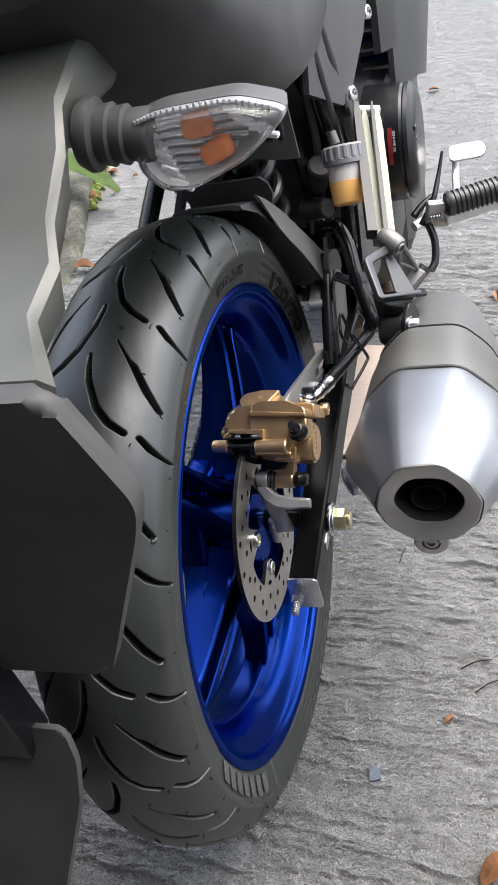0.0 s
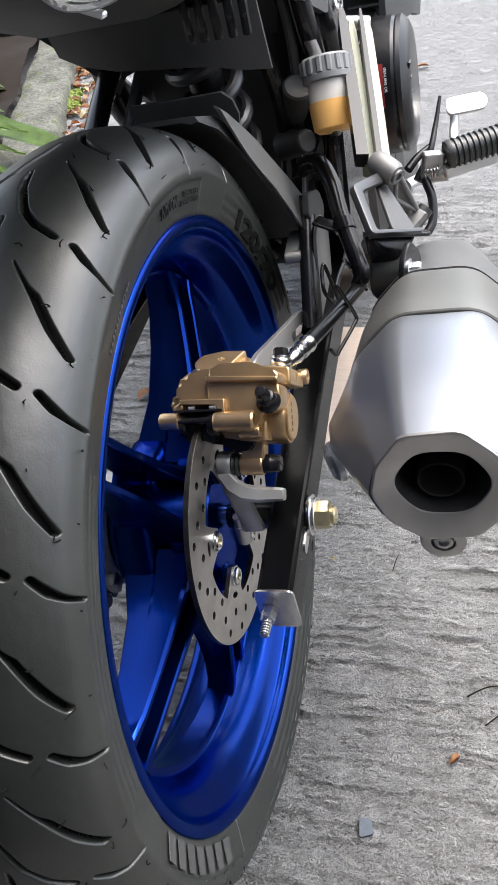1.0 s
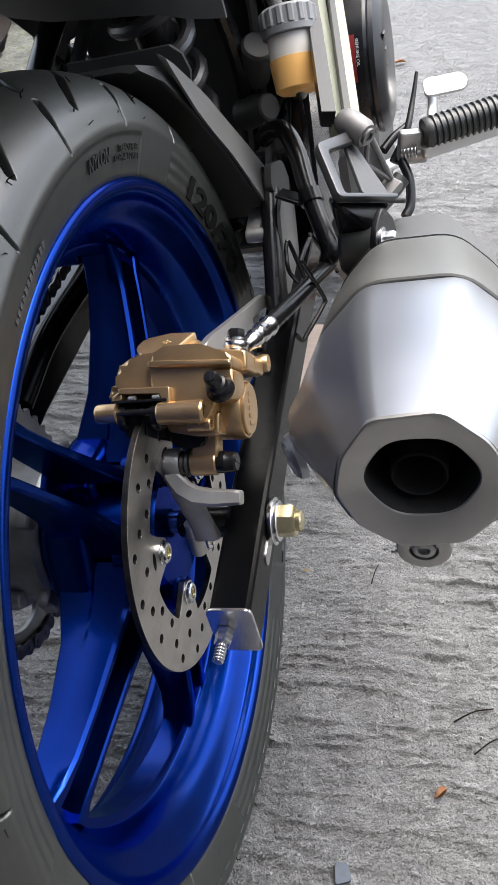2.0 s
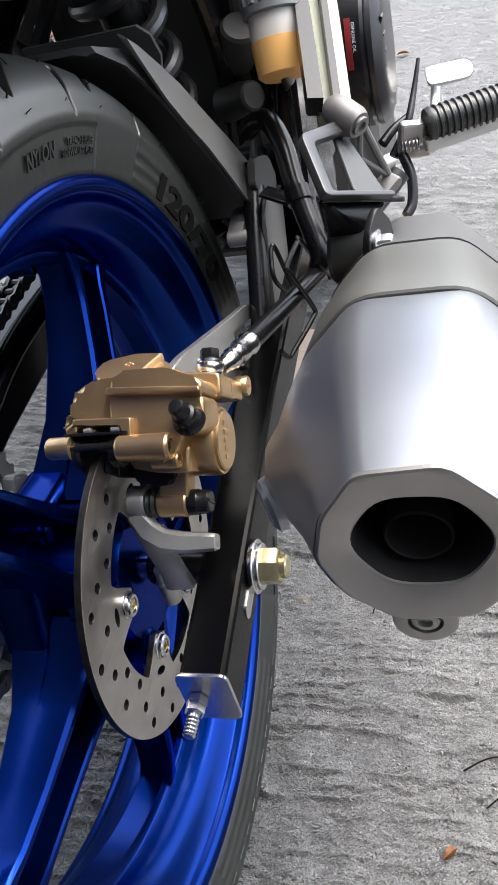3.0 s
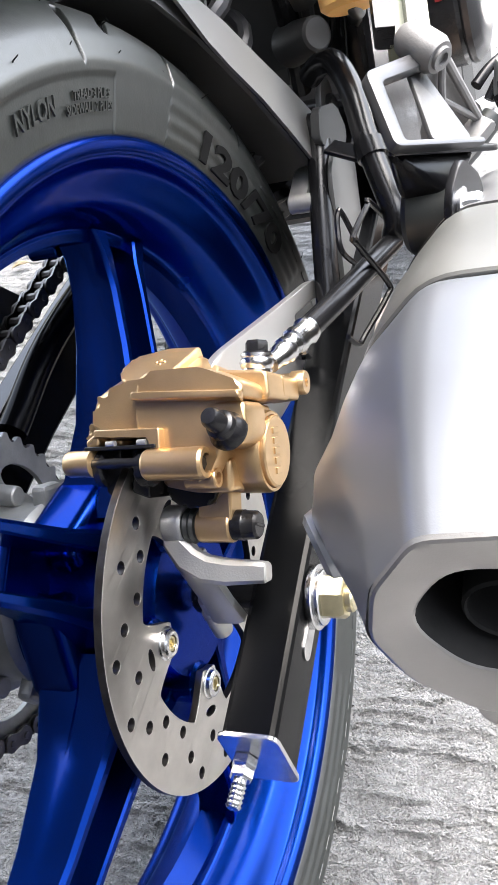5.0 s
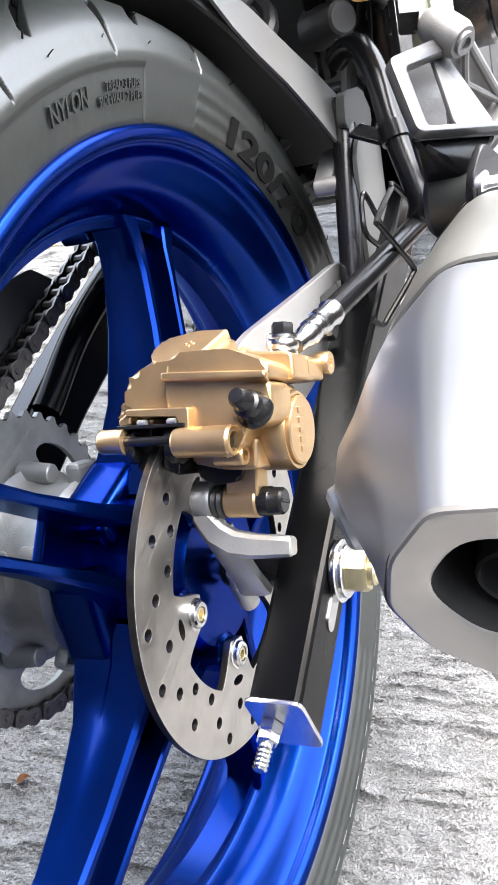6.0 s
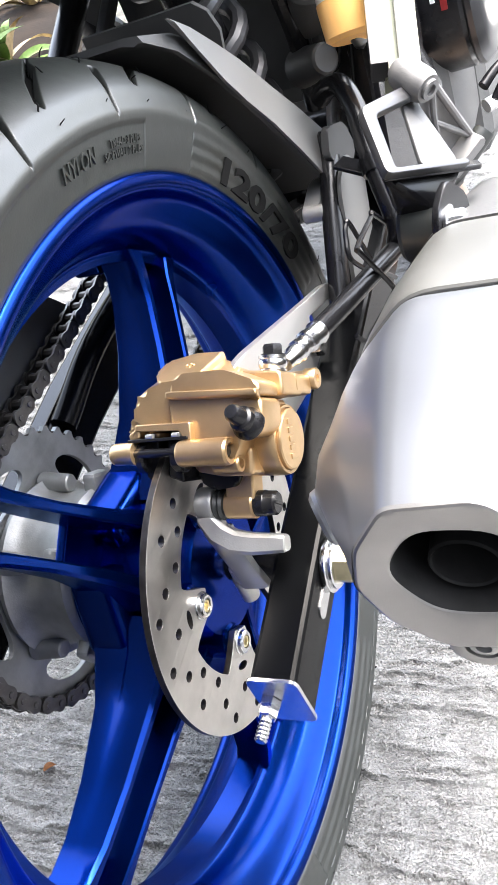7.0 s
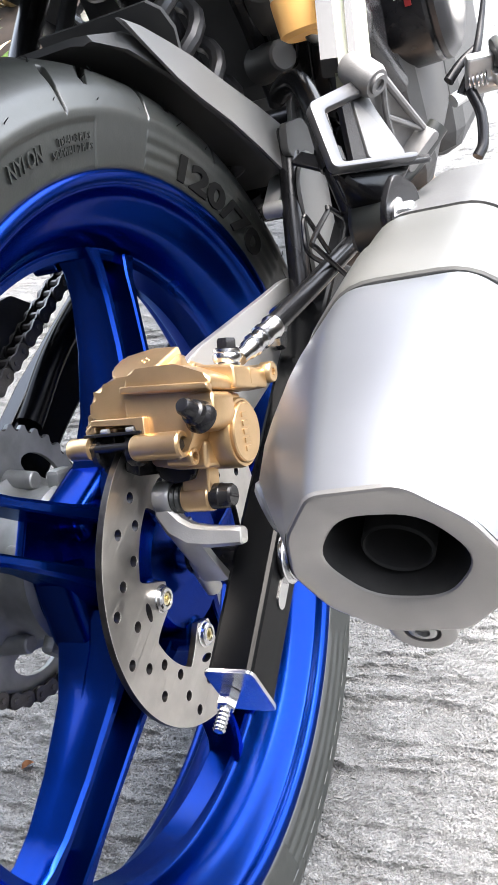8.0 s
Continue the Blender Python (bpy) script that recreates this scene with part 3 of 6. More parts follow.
# the maker's name, as plain bars
for k in range(7):
    bm = bm_new()
    place = on_sidewall(216 - 4.5 * k, 0.2375, 0.0003)
    shape = ((-0.0066, 0), (0.0066, 0), (0.0052, 0.0165), (-0.0052, 0.0165))
    skin(bm, [[bm.verts.new(place(u, v, w)) for u, v in shape] for w in (0.0, 0.0007)])
    part("name_bar", bm, GREY_PLASTIC, wheel)
# small moulded print along the sidewall, as plain bars
for k in range(12):
    bm = bm_new()
    place = on_sidewall(111.5 - 1.02 * k, 0.2430, 0.0002)
    shape = ((-0.0014, 0), (0.0014, 0), (0.0014, 0.0036 if k % 3 else 0.0030), (-0.0014, 0.0036))
    skin(bm, [[bm.verts.new(place(u, v, w)) for u, v in shape] for w in (0.0, 0.0005)])
    part("print_bar", bm, GREY_PLASTIC, wheel)

# brake disc with five arms, slots and drilled holes
def make_disc():
    arms = [155.5 + 72 * k for k in range(5)]
    outer = ring(0, 0, 0.0990, 180)
    inner = []
    for k in range(360):
        gap = min(abs((k - a + 180) % 360 - 180) for a in arms)
        s = min(1, max(0, (gap - 9) / 9))
        s = s * s * (3 - 2 * s)
        r = 0.0395 + (0.0650 - 0.0395) * s
        inner.append((r * math.cos(radians(k)), r * math.sin(radians(k))))
    loops = [outer, inner]
    for a in arms:
        c = radians(a)
        loops.append(ring(0.0470 * math.cos(c), 0.0470 * math.sin(c), 0.0040, 16))
        slot = []
        for j in range(16):
            q = 2 * math.pi * j / 16
            u, v = 0.0618 + 0.0028 * math.cos(q), 0.0062 * math.sin(q)
            slot.append((u * math.cos(c) - v * math.sin(c), u * math.sin(c) + v * math.cos(c)))
        loops.append(slot)
        for da, r in ((-37, 0.0858), (-27.6, 0.0700), (-18.2, 0.0812), (-9.2, 0.0905), (0.4, 0.0752), (9.8, 0.0905), (19.2, 0.0808), (28.6, 0.0708)):
            q = radians(a + da)
            loops.append(ring(r * math.cos(q), r * math.sin(q), 0.0034, 14))
    bm = bm_new()
    flat_shape(bm, loops, at_x(0.0485), 0.0042, 0.0003)
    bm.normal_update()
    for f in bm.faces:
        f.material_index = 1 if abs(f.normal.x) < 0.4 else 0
    return bm


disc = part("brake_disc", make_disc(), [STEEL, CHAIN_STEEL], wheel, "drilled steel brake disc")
for k in range(5):
    bm = bm_new()
    p = rim_point(0.0500, 0.0470, 155.5 + 72 * k)
    ahead = Vector((1, 0, 0))
    add_lathe(bm, p, p + ahead, [(0, 0), (0, 0.0082), (0.0012, 0.0082), (0.0016, 0.0072), (0.0036, 0.0070), (0.0044, 0.0060), (0.0044, 0.0042), (0.0010, 0.0040), (0.0010, 0)], 24)
    part("disc_bolt", bm, ZINC, wheel, "bright zinc disc bolt")
    bm = bm_new()
    add_lathe(bm, p + ahead * 0.0008, p + ahead, [(0, 0), (0, 0.0039), (0.0030, 0.0039), (0.0030, 0.0024), (0.0008, 0.0022), (0.0008, 0)], 6)
    part("socket", bm, BRASS, wheel, "yellow plated hexagon socket")

# sprocket side
def make_sprocket():
    teeth = 44
    outer = []
    for k in range(teeth * 6):
        q = (k % 6) / 6
        r = (0.0897, 0.0899, 0.0915, 0.0945, 0.0945, 0.0915)[k % 6]
        a = 2 * math.pi * k / (teeth * 6)
        outer.append((r * math.cos(a), r * math.sin(a)))
    loops = [outer, ring(0, 0, 0.034, 48)]
    for k in range(5):
        c = radians(90 + 72 * k)
        hole = []
        for j in range(24):
            q = 2 * math.pi * j / 24
            u, v = 0.0690 + 0.0105 * math.cos(q), 0.0260 * math.sin(q)
            rr, aa = u, c + v / 0.069
            hole.append((rr * math.cos(aa), rr * math.sin(aa)))
        loops.append(hole)
    bm = bm_new()
    flat_shape(bm, loops, at_x(-0.0890), 0.0038, 0.0004)
    return bm


sprocket = part("rear_sprocket", make_sprocket(), OXIDE, wheel, "pale steel rear sprocket")
bm = bm_new()
add_lathe(bm, *AXIS, [(-0.0905, 0.0880), (-0.0905, 0.0915), (-0.0875, 0.0915), (-0.0875, 0.0880), (-0.0905, 0.0880)], 88)
part("tooth_band", bm, CHAIN_STEEL, wheel, "oily dark band under the teeth")
bm = bm_new()
add_lathe(bm, *AXIS, [(-0.085, 0.030), (-0.085, 0.058), (-0.080, 0.060), (-0.076, 0.054), (-0.066, 0.050), (-0.048, 0.052), (-0.040, 0.054), (-0.036, 0.050), (-0.034, 0.030)], 48)
part("sprocket_carrier", bm, OXIDE, wheel, "cast aluminium sprocket carrier")
bm = bm_new()
add_lathe(bm, *AXIS, [(-0.102, 0.0), (-0.102, 0.018), (-0.084, 0.022), (-0.084, 0.0)], 32)
part("carrier_hub", bm, OXIDE, wheel)
for k in range(5):
    bm = bm_new()
    c = rim_point(-0.078, 0.056, 54 + 72 * k)
    add_rod(bm, c + Vector((-0.007, 0, 0)), c + Vector((0.016, 0, 0)), 0.0085, 0.0060)
    part("carrier_lug", bm, OXIDE, wheel)
    bm = bm_new()
    add_box(bm, rim_point(-0.042, 0.048, 54 + 72 * k), (0.010, 0.030, 0.018), (54 + 72 * k, 0, 0), 0.003)
    part("carrier_web", bm, OXIDE, wheel)


# chain: inner and outer links, on the upper run, round the sprocket and on the lower run
def make_link(outer):
    bm = bm_new()
    w = 0.0068 if outer else 0.0048
    shape = []
    for side in (0, 1):
        for k in range(9):
            a = -math.pi / 2 + math.pi * k / 8 + side * math.pi
            cx = 0.00635 if side == 0 else -0.00635
            shape.append((cx + 0.0056 * math.cos(a), 0.0056 * math.sin(a)))
        shape.append((0.0, 0.0040 if side == 0 else -0.0040))
    for s in (-1, 1):
        add_prism(bm, shape, at_x(s * w), 0.0017)
    for u in (-0.00635, 0.00635):
        add_rod(bm, (-w - (0.0018 if outer else 0), u, 0), (w + (0.0018 if outer else 0), u, 0), 0.0021 if outer else 0.0040, seg=10)
    return finish(bm, "link", CHAIN_PLATE if outer else CHAIN_STEEL)


bm = bm_new()
add_rod(bm, (-0.089, 0.6350, 0.104), (-0.089, 0.6360, 0.104), 0.004)
chain = part("chain", bm, CHAIN_STEEL, bike, "oiled steel drive chain")
LINKS = [make_link(True), make_link(False)]
path_points, R = [], 0.0915
top_from, low_from = radians(88), radians(262)
top_dir, low_dir = Vector((0, math.sin(top_from), -math.cos(top_from))), Vector((0, -math.sin(low_from), math.cos(low_from)))
count_round = int(R * (low_from - top_from) / 0.0127)
for k in range(34, 0, -1):
    path_points.append((rim_point(-0.089, R, 88) + Vector((0, 1, 0.028)).normalized() * 0.0127 * k, 1.6))
for k in range(count_round + 1):
    a = 88 + math.degrees(k * 0.0127 / R)
    path_points.append((rim_point(-0.089, R, a), a + 90))
for k in range(1, 30):
    path_points.append((rim_point(-0.089, R, 262) + Vector((0, 1, 0.14)).normalized() * 0.0127 * k, 8.0))
for k, (p, a) in enumerate(path_points):
    link_ob = new("chain_link", LINKS[k % 2])
    link_ob.parent = chain
    link_ob.matrix_basis = pose(p.x, p.y, p.z, a, 0, 0)

bm = bm_new()
add_prism(bm, rounded([(-0.03, 0.086), (-0.03, 0.126), (0.06, 0.130), (0.12, 0.126), (0.152, 0.116), (0.170, 0.092), (0.40, 0.096), (0.40, 0.078)], 0.005), at_x(-0.1035), 0.004, 0.001)
part("chain_guard", bm, PLASTIC, chain, "black plastic chain guard")

# ---- swingarm ----
def box_tube(bm, stations, bevel=0.003):
    """A bevelled box section through stations of (y, x0, x1, z0, z1)."""
    rings = []
    for y, x0, x1, z0, z1 in stations:
        b = bevel
        rings.append([bm.verts.new(p) for p in ((x0 + b, y, z0), (x1 - b, y, z0), (x1 - b * 0.3, y, z0 + b * 0.3), (x1, y, z0 + b), (x1, y, z1 - b), (x1 - b * 0.3, y, z1 - b * 0.3), (x1 - b, y, z1), (x0 + b, y, z1), (x0 + b * 0.3, y, z1 - b * 0.3), (x0, y, z1 - b), (x0, y, z0 + b), (x0 + b * 0.3, y, z0 + b * 0.3))])
    skin(bm, rings)


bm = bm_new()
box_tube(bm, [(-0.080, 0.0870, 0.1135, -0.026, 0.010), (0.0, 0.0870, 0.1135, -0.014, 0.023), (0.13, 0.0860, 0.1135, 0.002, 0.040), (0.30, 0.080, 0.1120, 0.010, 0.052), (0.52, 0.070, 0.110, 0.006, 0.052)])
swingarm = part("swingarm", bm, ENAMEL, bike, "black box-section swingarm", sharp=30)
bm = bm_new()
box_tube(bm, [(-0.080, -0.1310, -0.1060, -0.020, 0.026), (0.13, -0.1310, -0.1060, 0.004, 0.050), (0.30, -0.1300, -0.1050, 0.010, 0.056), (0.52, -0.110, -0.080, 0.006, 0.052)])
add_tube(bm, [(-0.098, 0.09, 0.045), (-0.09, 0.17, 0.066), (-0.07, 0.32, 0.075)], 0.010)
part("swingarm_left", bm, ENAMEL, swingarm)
# glossier strip added to stand for the sky's reflection on the arm's top
bm = bm_new()
box_tube(bm, [(-0.060, -0.1265, -0.1125, 0.024, 0.0306), (0.13, -0.1265, -0.1125, 0.046, 0.0522), (0.30, -0.1255, -0.1115, 0.052, 0.0582)], 0.001)
part("arm_sheen_strip", bm, BLACK, swingarm, "satin black strip along the arm, added for the sky's sheen on its top")
bm = bm_new()
add_rod(bm, (-0.10, 0.50, 0.03), (0.10, 0.50, 0.03), 0.028)
add_box(bm, (0, 0.40, 0.03), (0.16, 0.05, 0.045), None, 0.008)
part("swingarm_bridge", bm, BLACK, swingarm)
# end plate, folded over the tube's open end
bm = bm_new()
outline = rounded([(-0.0145, -0.0205), (0.0145, -0.0205), (0.0145, 0.0195), (-0.0145, 0.0195)], 0.004)
add_prism(bm, outline, plane((0.1002, -0.0815, -0.008), (1, 0, 0), (0, 0, 1)), 0.0022, 0.0006)
part("end_cap", bm, ZINC, swingarm, "bright zinc-plated tube end plate")
bm = bm_new()
add_rod(bm, (0.0945, -0.1060, -0.008), (0.0945, -0.080, -0.008), 0.0030)
for k in range(5):
    add_lathe(bm, (0.0945, -0.1055 + 0.0022 * k, -0.008), (0.0945, 0, -0.008), [(0, 0.0030), (0.0008, 0.0037), (0.0016, 0.0030)], 12)
add_hex(bm, (0.0945, -0.0830, -0.008), (0.0945, -0.0880, -0.008), 0.0060)
add_hex(bm, (0.0945, -0.0885, -0.008), (0.0945, -0.0930, -0.008), 0.0056)
part("adjuster_bolt", bm, ZINC, swingarm, "threaded chain adjuster with lock nut")
# slot in the side wall with the axle plate, washer and nut
bm = bm_new()
slot = [(0.0055 * math.cos(a) * 1 + (0.019 if math.cos(a) > 0 else -0.019), 0.0050 * math.sin(a)) for a in (2 * math.pi * (k + 0.5) / 20 for k in range(20))]
add_prism(bm, slot, plane((0.1136, -0.010, 0.0010), (0, 1, 0.155), (0, -0.155, 1)), 0.0012)
part("axle_slot", bm, ZINC, swingarm)
bm = bm_new()
add_lathe(bm, (0.1140, -0.003, 0.005), (1, -0.003, 0.005), [(0, 0.0), (0, 0.0158), (0.0010, 0.0162), (0.0028, 0.0162), (0.0034, 0.0154), (0.0034, 0.0138), (0.0056, 0.0138), (0.0062, 0.0130), (0.0062, 0)], 40)
part("axle_washer", bm, ZINC, swingarm, "stacked zinc axle washers")
bm = bm_new()
add_hex(bm, (0.1195, -0.003, 0.005), (0.1310, -0.003, 0.005), 0.0112)
add_rod(bm, (0.1300, -0.003, 0.005), (0.1350, -0.003, 0.005), 0.0070)
part("axle_nut", bm, BRASS, swingarm, "yellow plated axle nut")
bm = bm_new()
add_rod(bm, (-0.13, 0, 0.003), (0.115, 0, 0.003), 0.008)
part("axle", bm, ZINC, swingarm)
bm = bm_new()
add_rod(bm, (0.0475, 0, 0.002), (0.0870, 0, 0.002), 0.0105)
part("wheel_spacer", bm, BLACK, swingarm)

# ---- rear brake caliper ----
# the casting is laid out on its back face: x to the right, u up the face, n out of it (millimetres)
CAL_U, CAL_N = Vector((0, 0.7, 0.714)), Vector((0, -0.714, 0.7))


def on_caliper(x, u, n):
    return Vector((x, 0, 0)) * 0.001 + CAL_U * (u * 0.001) + CAL_N * (n * 0.001)


def cast_block(bm, outline, n0, n1, bevel=0.0012, round_off=2.5):
    """A rounded block with the given outline of (x, u), from depth n0 to n1."""
    m = plane(on_caliper(0, 0, (n0 + n1) / 2), (1, 0, 0), CAL_U)
    add_prism(bm, [(x * 0.001, u * 0.001) for x, u in rounded(outline, round_off, 3)], m, (n1 - n0) * 0.001, bevel, 3)


def barrel(bm, x0, x1, u, n, profile, seg=32):
    """A turned piece along x; the profile is (share of the way, radius in mm)."""
    a, b = on_caliper(x0, u, n), on_caliper(x1, u, n)
    add_lathe(bm, a, b, [(t * (b - a).length, r * 0.001) for t, r in profile], seg)


bm = bm_new()
cast_block(bm, [(57.5, 104.5), (57.5, 85), (70.5, 85), (70.5, 66), (92, 63), (99, 76), (93, 88), (93, 97), (110, 97), (110, 104), (90, 112), (62, 112)], 36, 76.5, 0.0016, 4)
caliper = part("brake_caliper", bm, GOLD, bike, "gold anodised single-piston brake caliper", sharp=40)
# lower left half with its rounded shoulder and lobes
bm = bm_new()
cast_block(bm, [(32, 86), (32.5, 100), (38, 105.5), (54, 109), (62, 109), (62, 82), (38, 82)], 34, 72, 0.0032, 4)
part("inner_jaw", bm, GOLD, caliper, sharp=40)
bm = bm_new()
cast_block(bm, [(26.5, 81), (26, 87), (31, 93), (46, 93), (46, 78), (31, 78)], 40, 69, 0.0028, 3)
part("jaw_lobe", bm, GOLD, caliper, sharp=40)
# bridge plate that slopes away from the ledge, with its slanted end
slope = (CAL_U * 15 - CAL_N * 20).normalized()
bm = bm_new()
add_prism(bm, [(x * 0.001, v * 0.001) for x, v in rounded([(48.5, -1), (70.5, -1), (79.5, 25), (62, 25.5), (46, 20), (43.5, 8)], 2.0, 3)], plane(on_caliper(0, 106.0, 68.5), (1, 0, 0), slope), 0.009, 0.0012, 2)
part("bridge_plate", bm, GOLD, caliper)
bm = bm_new()
add_hull(bm, [on_caliper(*p) for p in ((66, 105, 72), (78.5, 120.5, 50.5), (90, 113.5, 55), (92, 103, 71), (66, 105, 52), (78, 118, 38), (90, 112, 38), (92, 103, 50))], 0.0012)
part("plate_flank", bm, GOLD, caliper)
bm = bm_new()
add_hull(bm, [on_caliper(*p) for p in ((34, 104, 68), (48, 108, 70), (48, 116, 54), (42, 114, 54), (34, 104, 44), (48, 116, 44))], 0.0022, 3)
part("jaw_shoulder", bm, GOLD, caliper)
# the sharp ledge across the face, and the lip over the pads
bm = bm_new()
add_hull(bm, [on_caliper(*p) for p in ((57.5, 103.5, 74), (57.5, 103.0, 80.5), (57.5, 99.5, 80.5), (57.5, 98.5, 74), (109.5, 101, 74), (109.8, 100.2, 81), (111, 97.2, 81), (109.5, 95.5, 74))], 0.0008)
part("ledge", bm, GOLD, caliper)
bm = bm_new()
cast_block(bm, [(38, 87), (71.5, 86.4), (71.8, 77), (67, 76.5), (66, 83.2), (38, 83.2)], 66, 81, 0.0007, 1.0)
part("slot_lip", bm, GOLD, caliper)
bm = bm_new()
cast_block(bm, [(33, 82), (40, 86.5), (40, 80), (34, 78)], 66, 80, 0.0010, 1.2)
part("slot_corner", bm, GOLD, caliper)
# casting mark on the bridge: three small pips
for x, v in ((60.5, 13.5), (62.5, 15.0), (62.8, 11.6), (64.6, 13.4)):
    bm = bm_new()
    p = on_caliper(0, 106.0, 68.5) + Vector((x * 0.001, 0, 0)) + slope * (v * 0.001)
    out = slope.cross(Vector((1, 0, 0))).normalized()
    out = out if out.dot(CAL_N) > 0 else -out
    add_rod(bm, p + out * 0.0040, p + out * 0.0050, 0.0009, seg=10)
    part("casting_mark", bm, GOLD, caliper)
# pad pin: peg, twin rubber seals, pin and the long boss with its socket
bm = bm_new()
barrel(bm, 23, 37, 72, 79, [(0, 0), (0, 5.4), (0.08, 6.0), (0.6, 6.0), (1, 6.6), (1, 0)])
part("slide_peg", bm, GOLD, caliper)
bm = bm_new()
barrel(bm, 64, 93.5, 70.3, 79.5, [(0, 0), (0, 6.4), (0.04, 7.0), (0.95, 7.2), (1, 6.6), (1, 4.4), (0.85, 4.0), (0.85, 0)])
part("pin_boss", bm, GOLD, caliper)
bm = bm_new()
cast_block(bm, [(64, 77), (91, 77), (95, 70), (90, 62), (66, 64)], 58, 76, 0.0016, 2.5)
part("boss_web", bm, GOLD, caliper)
bm = bm_new()
barrel(bm, 80, 95, 63.5, 71, [(0, 0), (0, 4.6), (0.95, 4.6), (1, 4.2), (1, 2.6), (0.6, 2.4), (0.6, 0)], 24)
part("pin_boss", bm, GOLD, caliper)
bm = bm_new()
add_hex(bm, on_caliper(90, 70.3, 79.5), on_caliper(92.2, 70.3, 79.5), 0.0034)
part("pad_pin", bm, BLACK, caliper, "black socket pad pin")
bm = bm_new()
barrel(bm, 36, 66, 71.5, 80, [(0, 0), (0, 2.4), (1, 2.4), (1, 0)], 16)
part("pad_pin", bm, BLACK, caliper)
for x0, x1, r in ((36.2, 41.5, 8.6), (57.5, 65.0, 9.0)):
    bm = bm_new()
    barrel(bm, x0, x1, 69.5, 73, [(0, 0), (0, r * 0.86), (0.2, r), (0.8, r), (1, r * 0.86), (1, 0)])
    part("pad_seal", bm, BLACK, caliper, "black rubber seal")
bm = bm_new()
cast_block(bm, [(33.5, 79.4), (70, 79.4), (70, 77.6), (33.5, 77.6)], 70, 82, 0.0004, 0.5)
part("pad_clip", bm, BLACK, caliper, "thin dark steel pad clip")
for x in (47, 63):
    bm = bm_new()
    barrel(bm, x - 2.2, x + 2.2, 80.2, 80.6, [(0, 0), (0, 1.6), (1, 1.6), (1, 0)], 14)
    part("clip_tab", bm, CAST, caliper)
# pads in the open jaw
for x0, x1 in ((38.0, 46.0), (51.5, 60.0)):
    bm = bm_new()
    cast_block(bm, [(x0, 78), (x1, 78), (x1, 55), (x0, 58)], 30, 71, 0.0008, 1.0)
    part("brake_pad", bm, BLACK, caliper, "black brake pad")
bm = bm_new()
cast_block(bm, [(60, 66), (88, 60), (84, 51), (70, 49), (61, 55)], 28, 56, 0.0020, 2.5)
part("pad_back", bm, BLACK, caliper)
# piston housing with its cap
bm = bm_new()
barrel(bm, 74, 109, 74.4, 40, [(0, 0), (0, 18.6), (0.75, 19.4), (0.93, 19.4), (1, 18.6), (1, 17.2), (0.975, 16.8), (0.975, 0)], 56)
part("piston_housing", bm, GOLD, caliper)
bm = bm_new()
barrel(bm, 107.5, 111.2, 74.4, 40, [(0, 0), (0, 16.6), (0.8, 16.6), (1, 15.8), (1, 0)], 56)
part("piston_cap", bm, GOLD, caliper)
for k in range(5):
    bm = bm_new()
    c = on_caliper(111.5, 65.5 + 4.6 * k, 40.5 + 0.8 * k)
    add_box(bm, c, (0.0009, 0.0062, 0.0030), plane((0, 0, 0), (1, 0, 0), CAL_N - CAL_U * 0.1).to_3x3().to_4x4(), 0.0002, 1)
    part("name_bar", bm, GOLD, caliper)
bm = bm_new()
cast_block(bm, [(63, 66), (63, 60.5), (80, 57), (98, 56.5), (98, 72), (70, 74)], 34, 64, 0.0022, 3)
part("lower_body", bm, GOLD, caliper, sharp=40)
bm = bm_new()
add_hull(bm, [on_caliper(*p) for p in ((90, 76, 62), (107, 78, 58), (107, 96, 60), (90, 96, 62), (90, 60, 40), (107, 60, 36), (107, 96, 36), (90, 96, 36))], 0.0022, 3)
part("cylinder_block", bm, GOLD, caliper, sharp=40)
# raised square boss and the black rubber cap that stands out of it
bm = bm_new()
cast_block(bm, [(92, 97), (110.5, 96.5), (111, 80), (105, 75.5), (96.5, 76), (91.5, 85)], 52, 75.5, 0.0018, 4.5)
part("cap_boss", bm, GOLD, caliper)
up = (CAL_N * 0.93 + CAL_U * 0.36 + Vector((-0.10, 0, 0))).normalized()
base = on_caliper(102.5, 83.0, 74)
bm = bm_new()
add_lathe(bm, base, base + up, [(0, 0), (0, 0.0088), (0.0022, 0.0090), (0.0045, 0.0078), (0.0062, 0.0068), (0.0075, 0.0070), (0.0095, 0.0064), (0.0105, 0.0050), (0.0165, 0.0047), (0.0185, 0.0036), (0.0190, 0)], 24)
part("rubber_cap", bm, BLACK, caliper, "black rubber cap")
# banjo: block, union, bolt and the bleed boss beside it
bm = bm_new()
cast_block(bm, [(80, 113.5), (112, 110.5), (113, 98), (98, 97), (82, 102)], 26, 53, 0.0014, 2.5)
part("banjo_boss", bm, GOLD, caliper, sharp=40)
bm = bm_new()
cast_block(bm, [(98, 110.5), (112.5, 110), (113, 99), (98, 98)], 12, 34, 0.0012, 2.0)
part("bleed_block", bm, GOLD, caliper)
b0 = on_caliper(102.3, 111.0, 40)
bn = (CAL_U * 0.99 + Vector((0.02, 0, 0))).normalized()
bm = bm_new()
add_lathe(bm, b0, b0 + bn, [(0, 0), (0, 0.0074), (0.0012, 0.0076), (0.0018, 0.0070), (0.0030, 0.0078), (0.0046, 0.0082), (0.0064, 0.0078), (0.0074, 0.0070), (0.0078, 0.0078), (0.0090, 0.0078), (0.0090, 0)], 28)
part("banjo_ring", bm, ZINC, caliper, "bright zinc banjo union")
bm = bm_new()
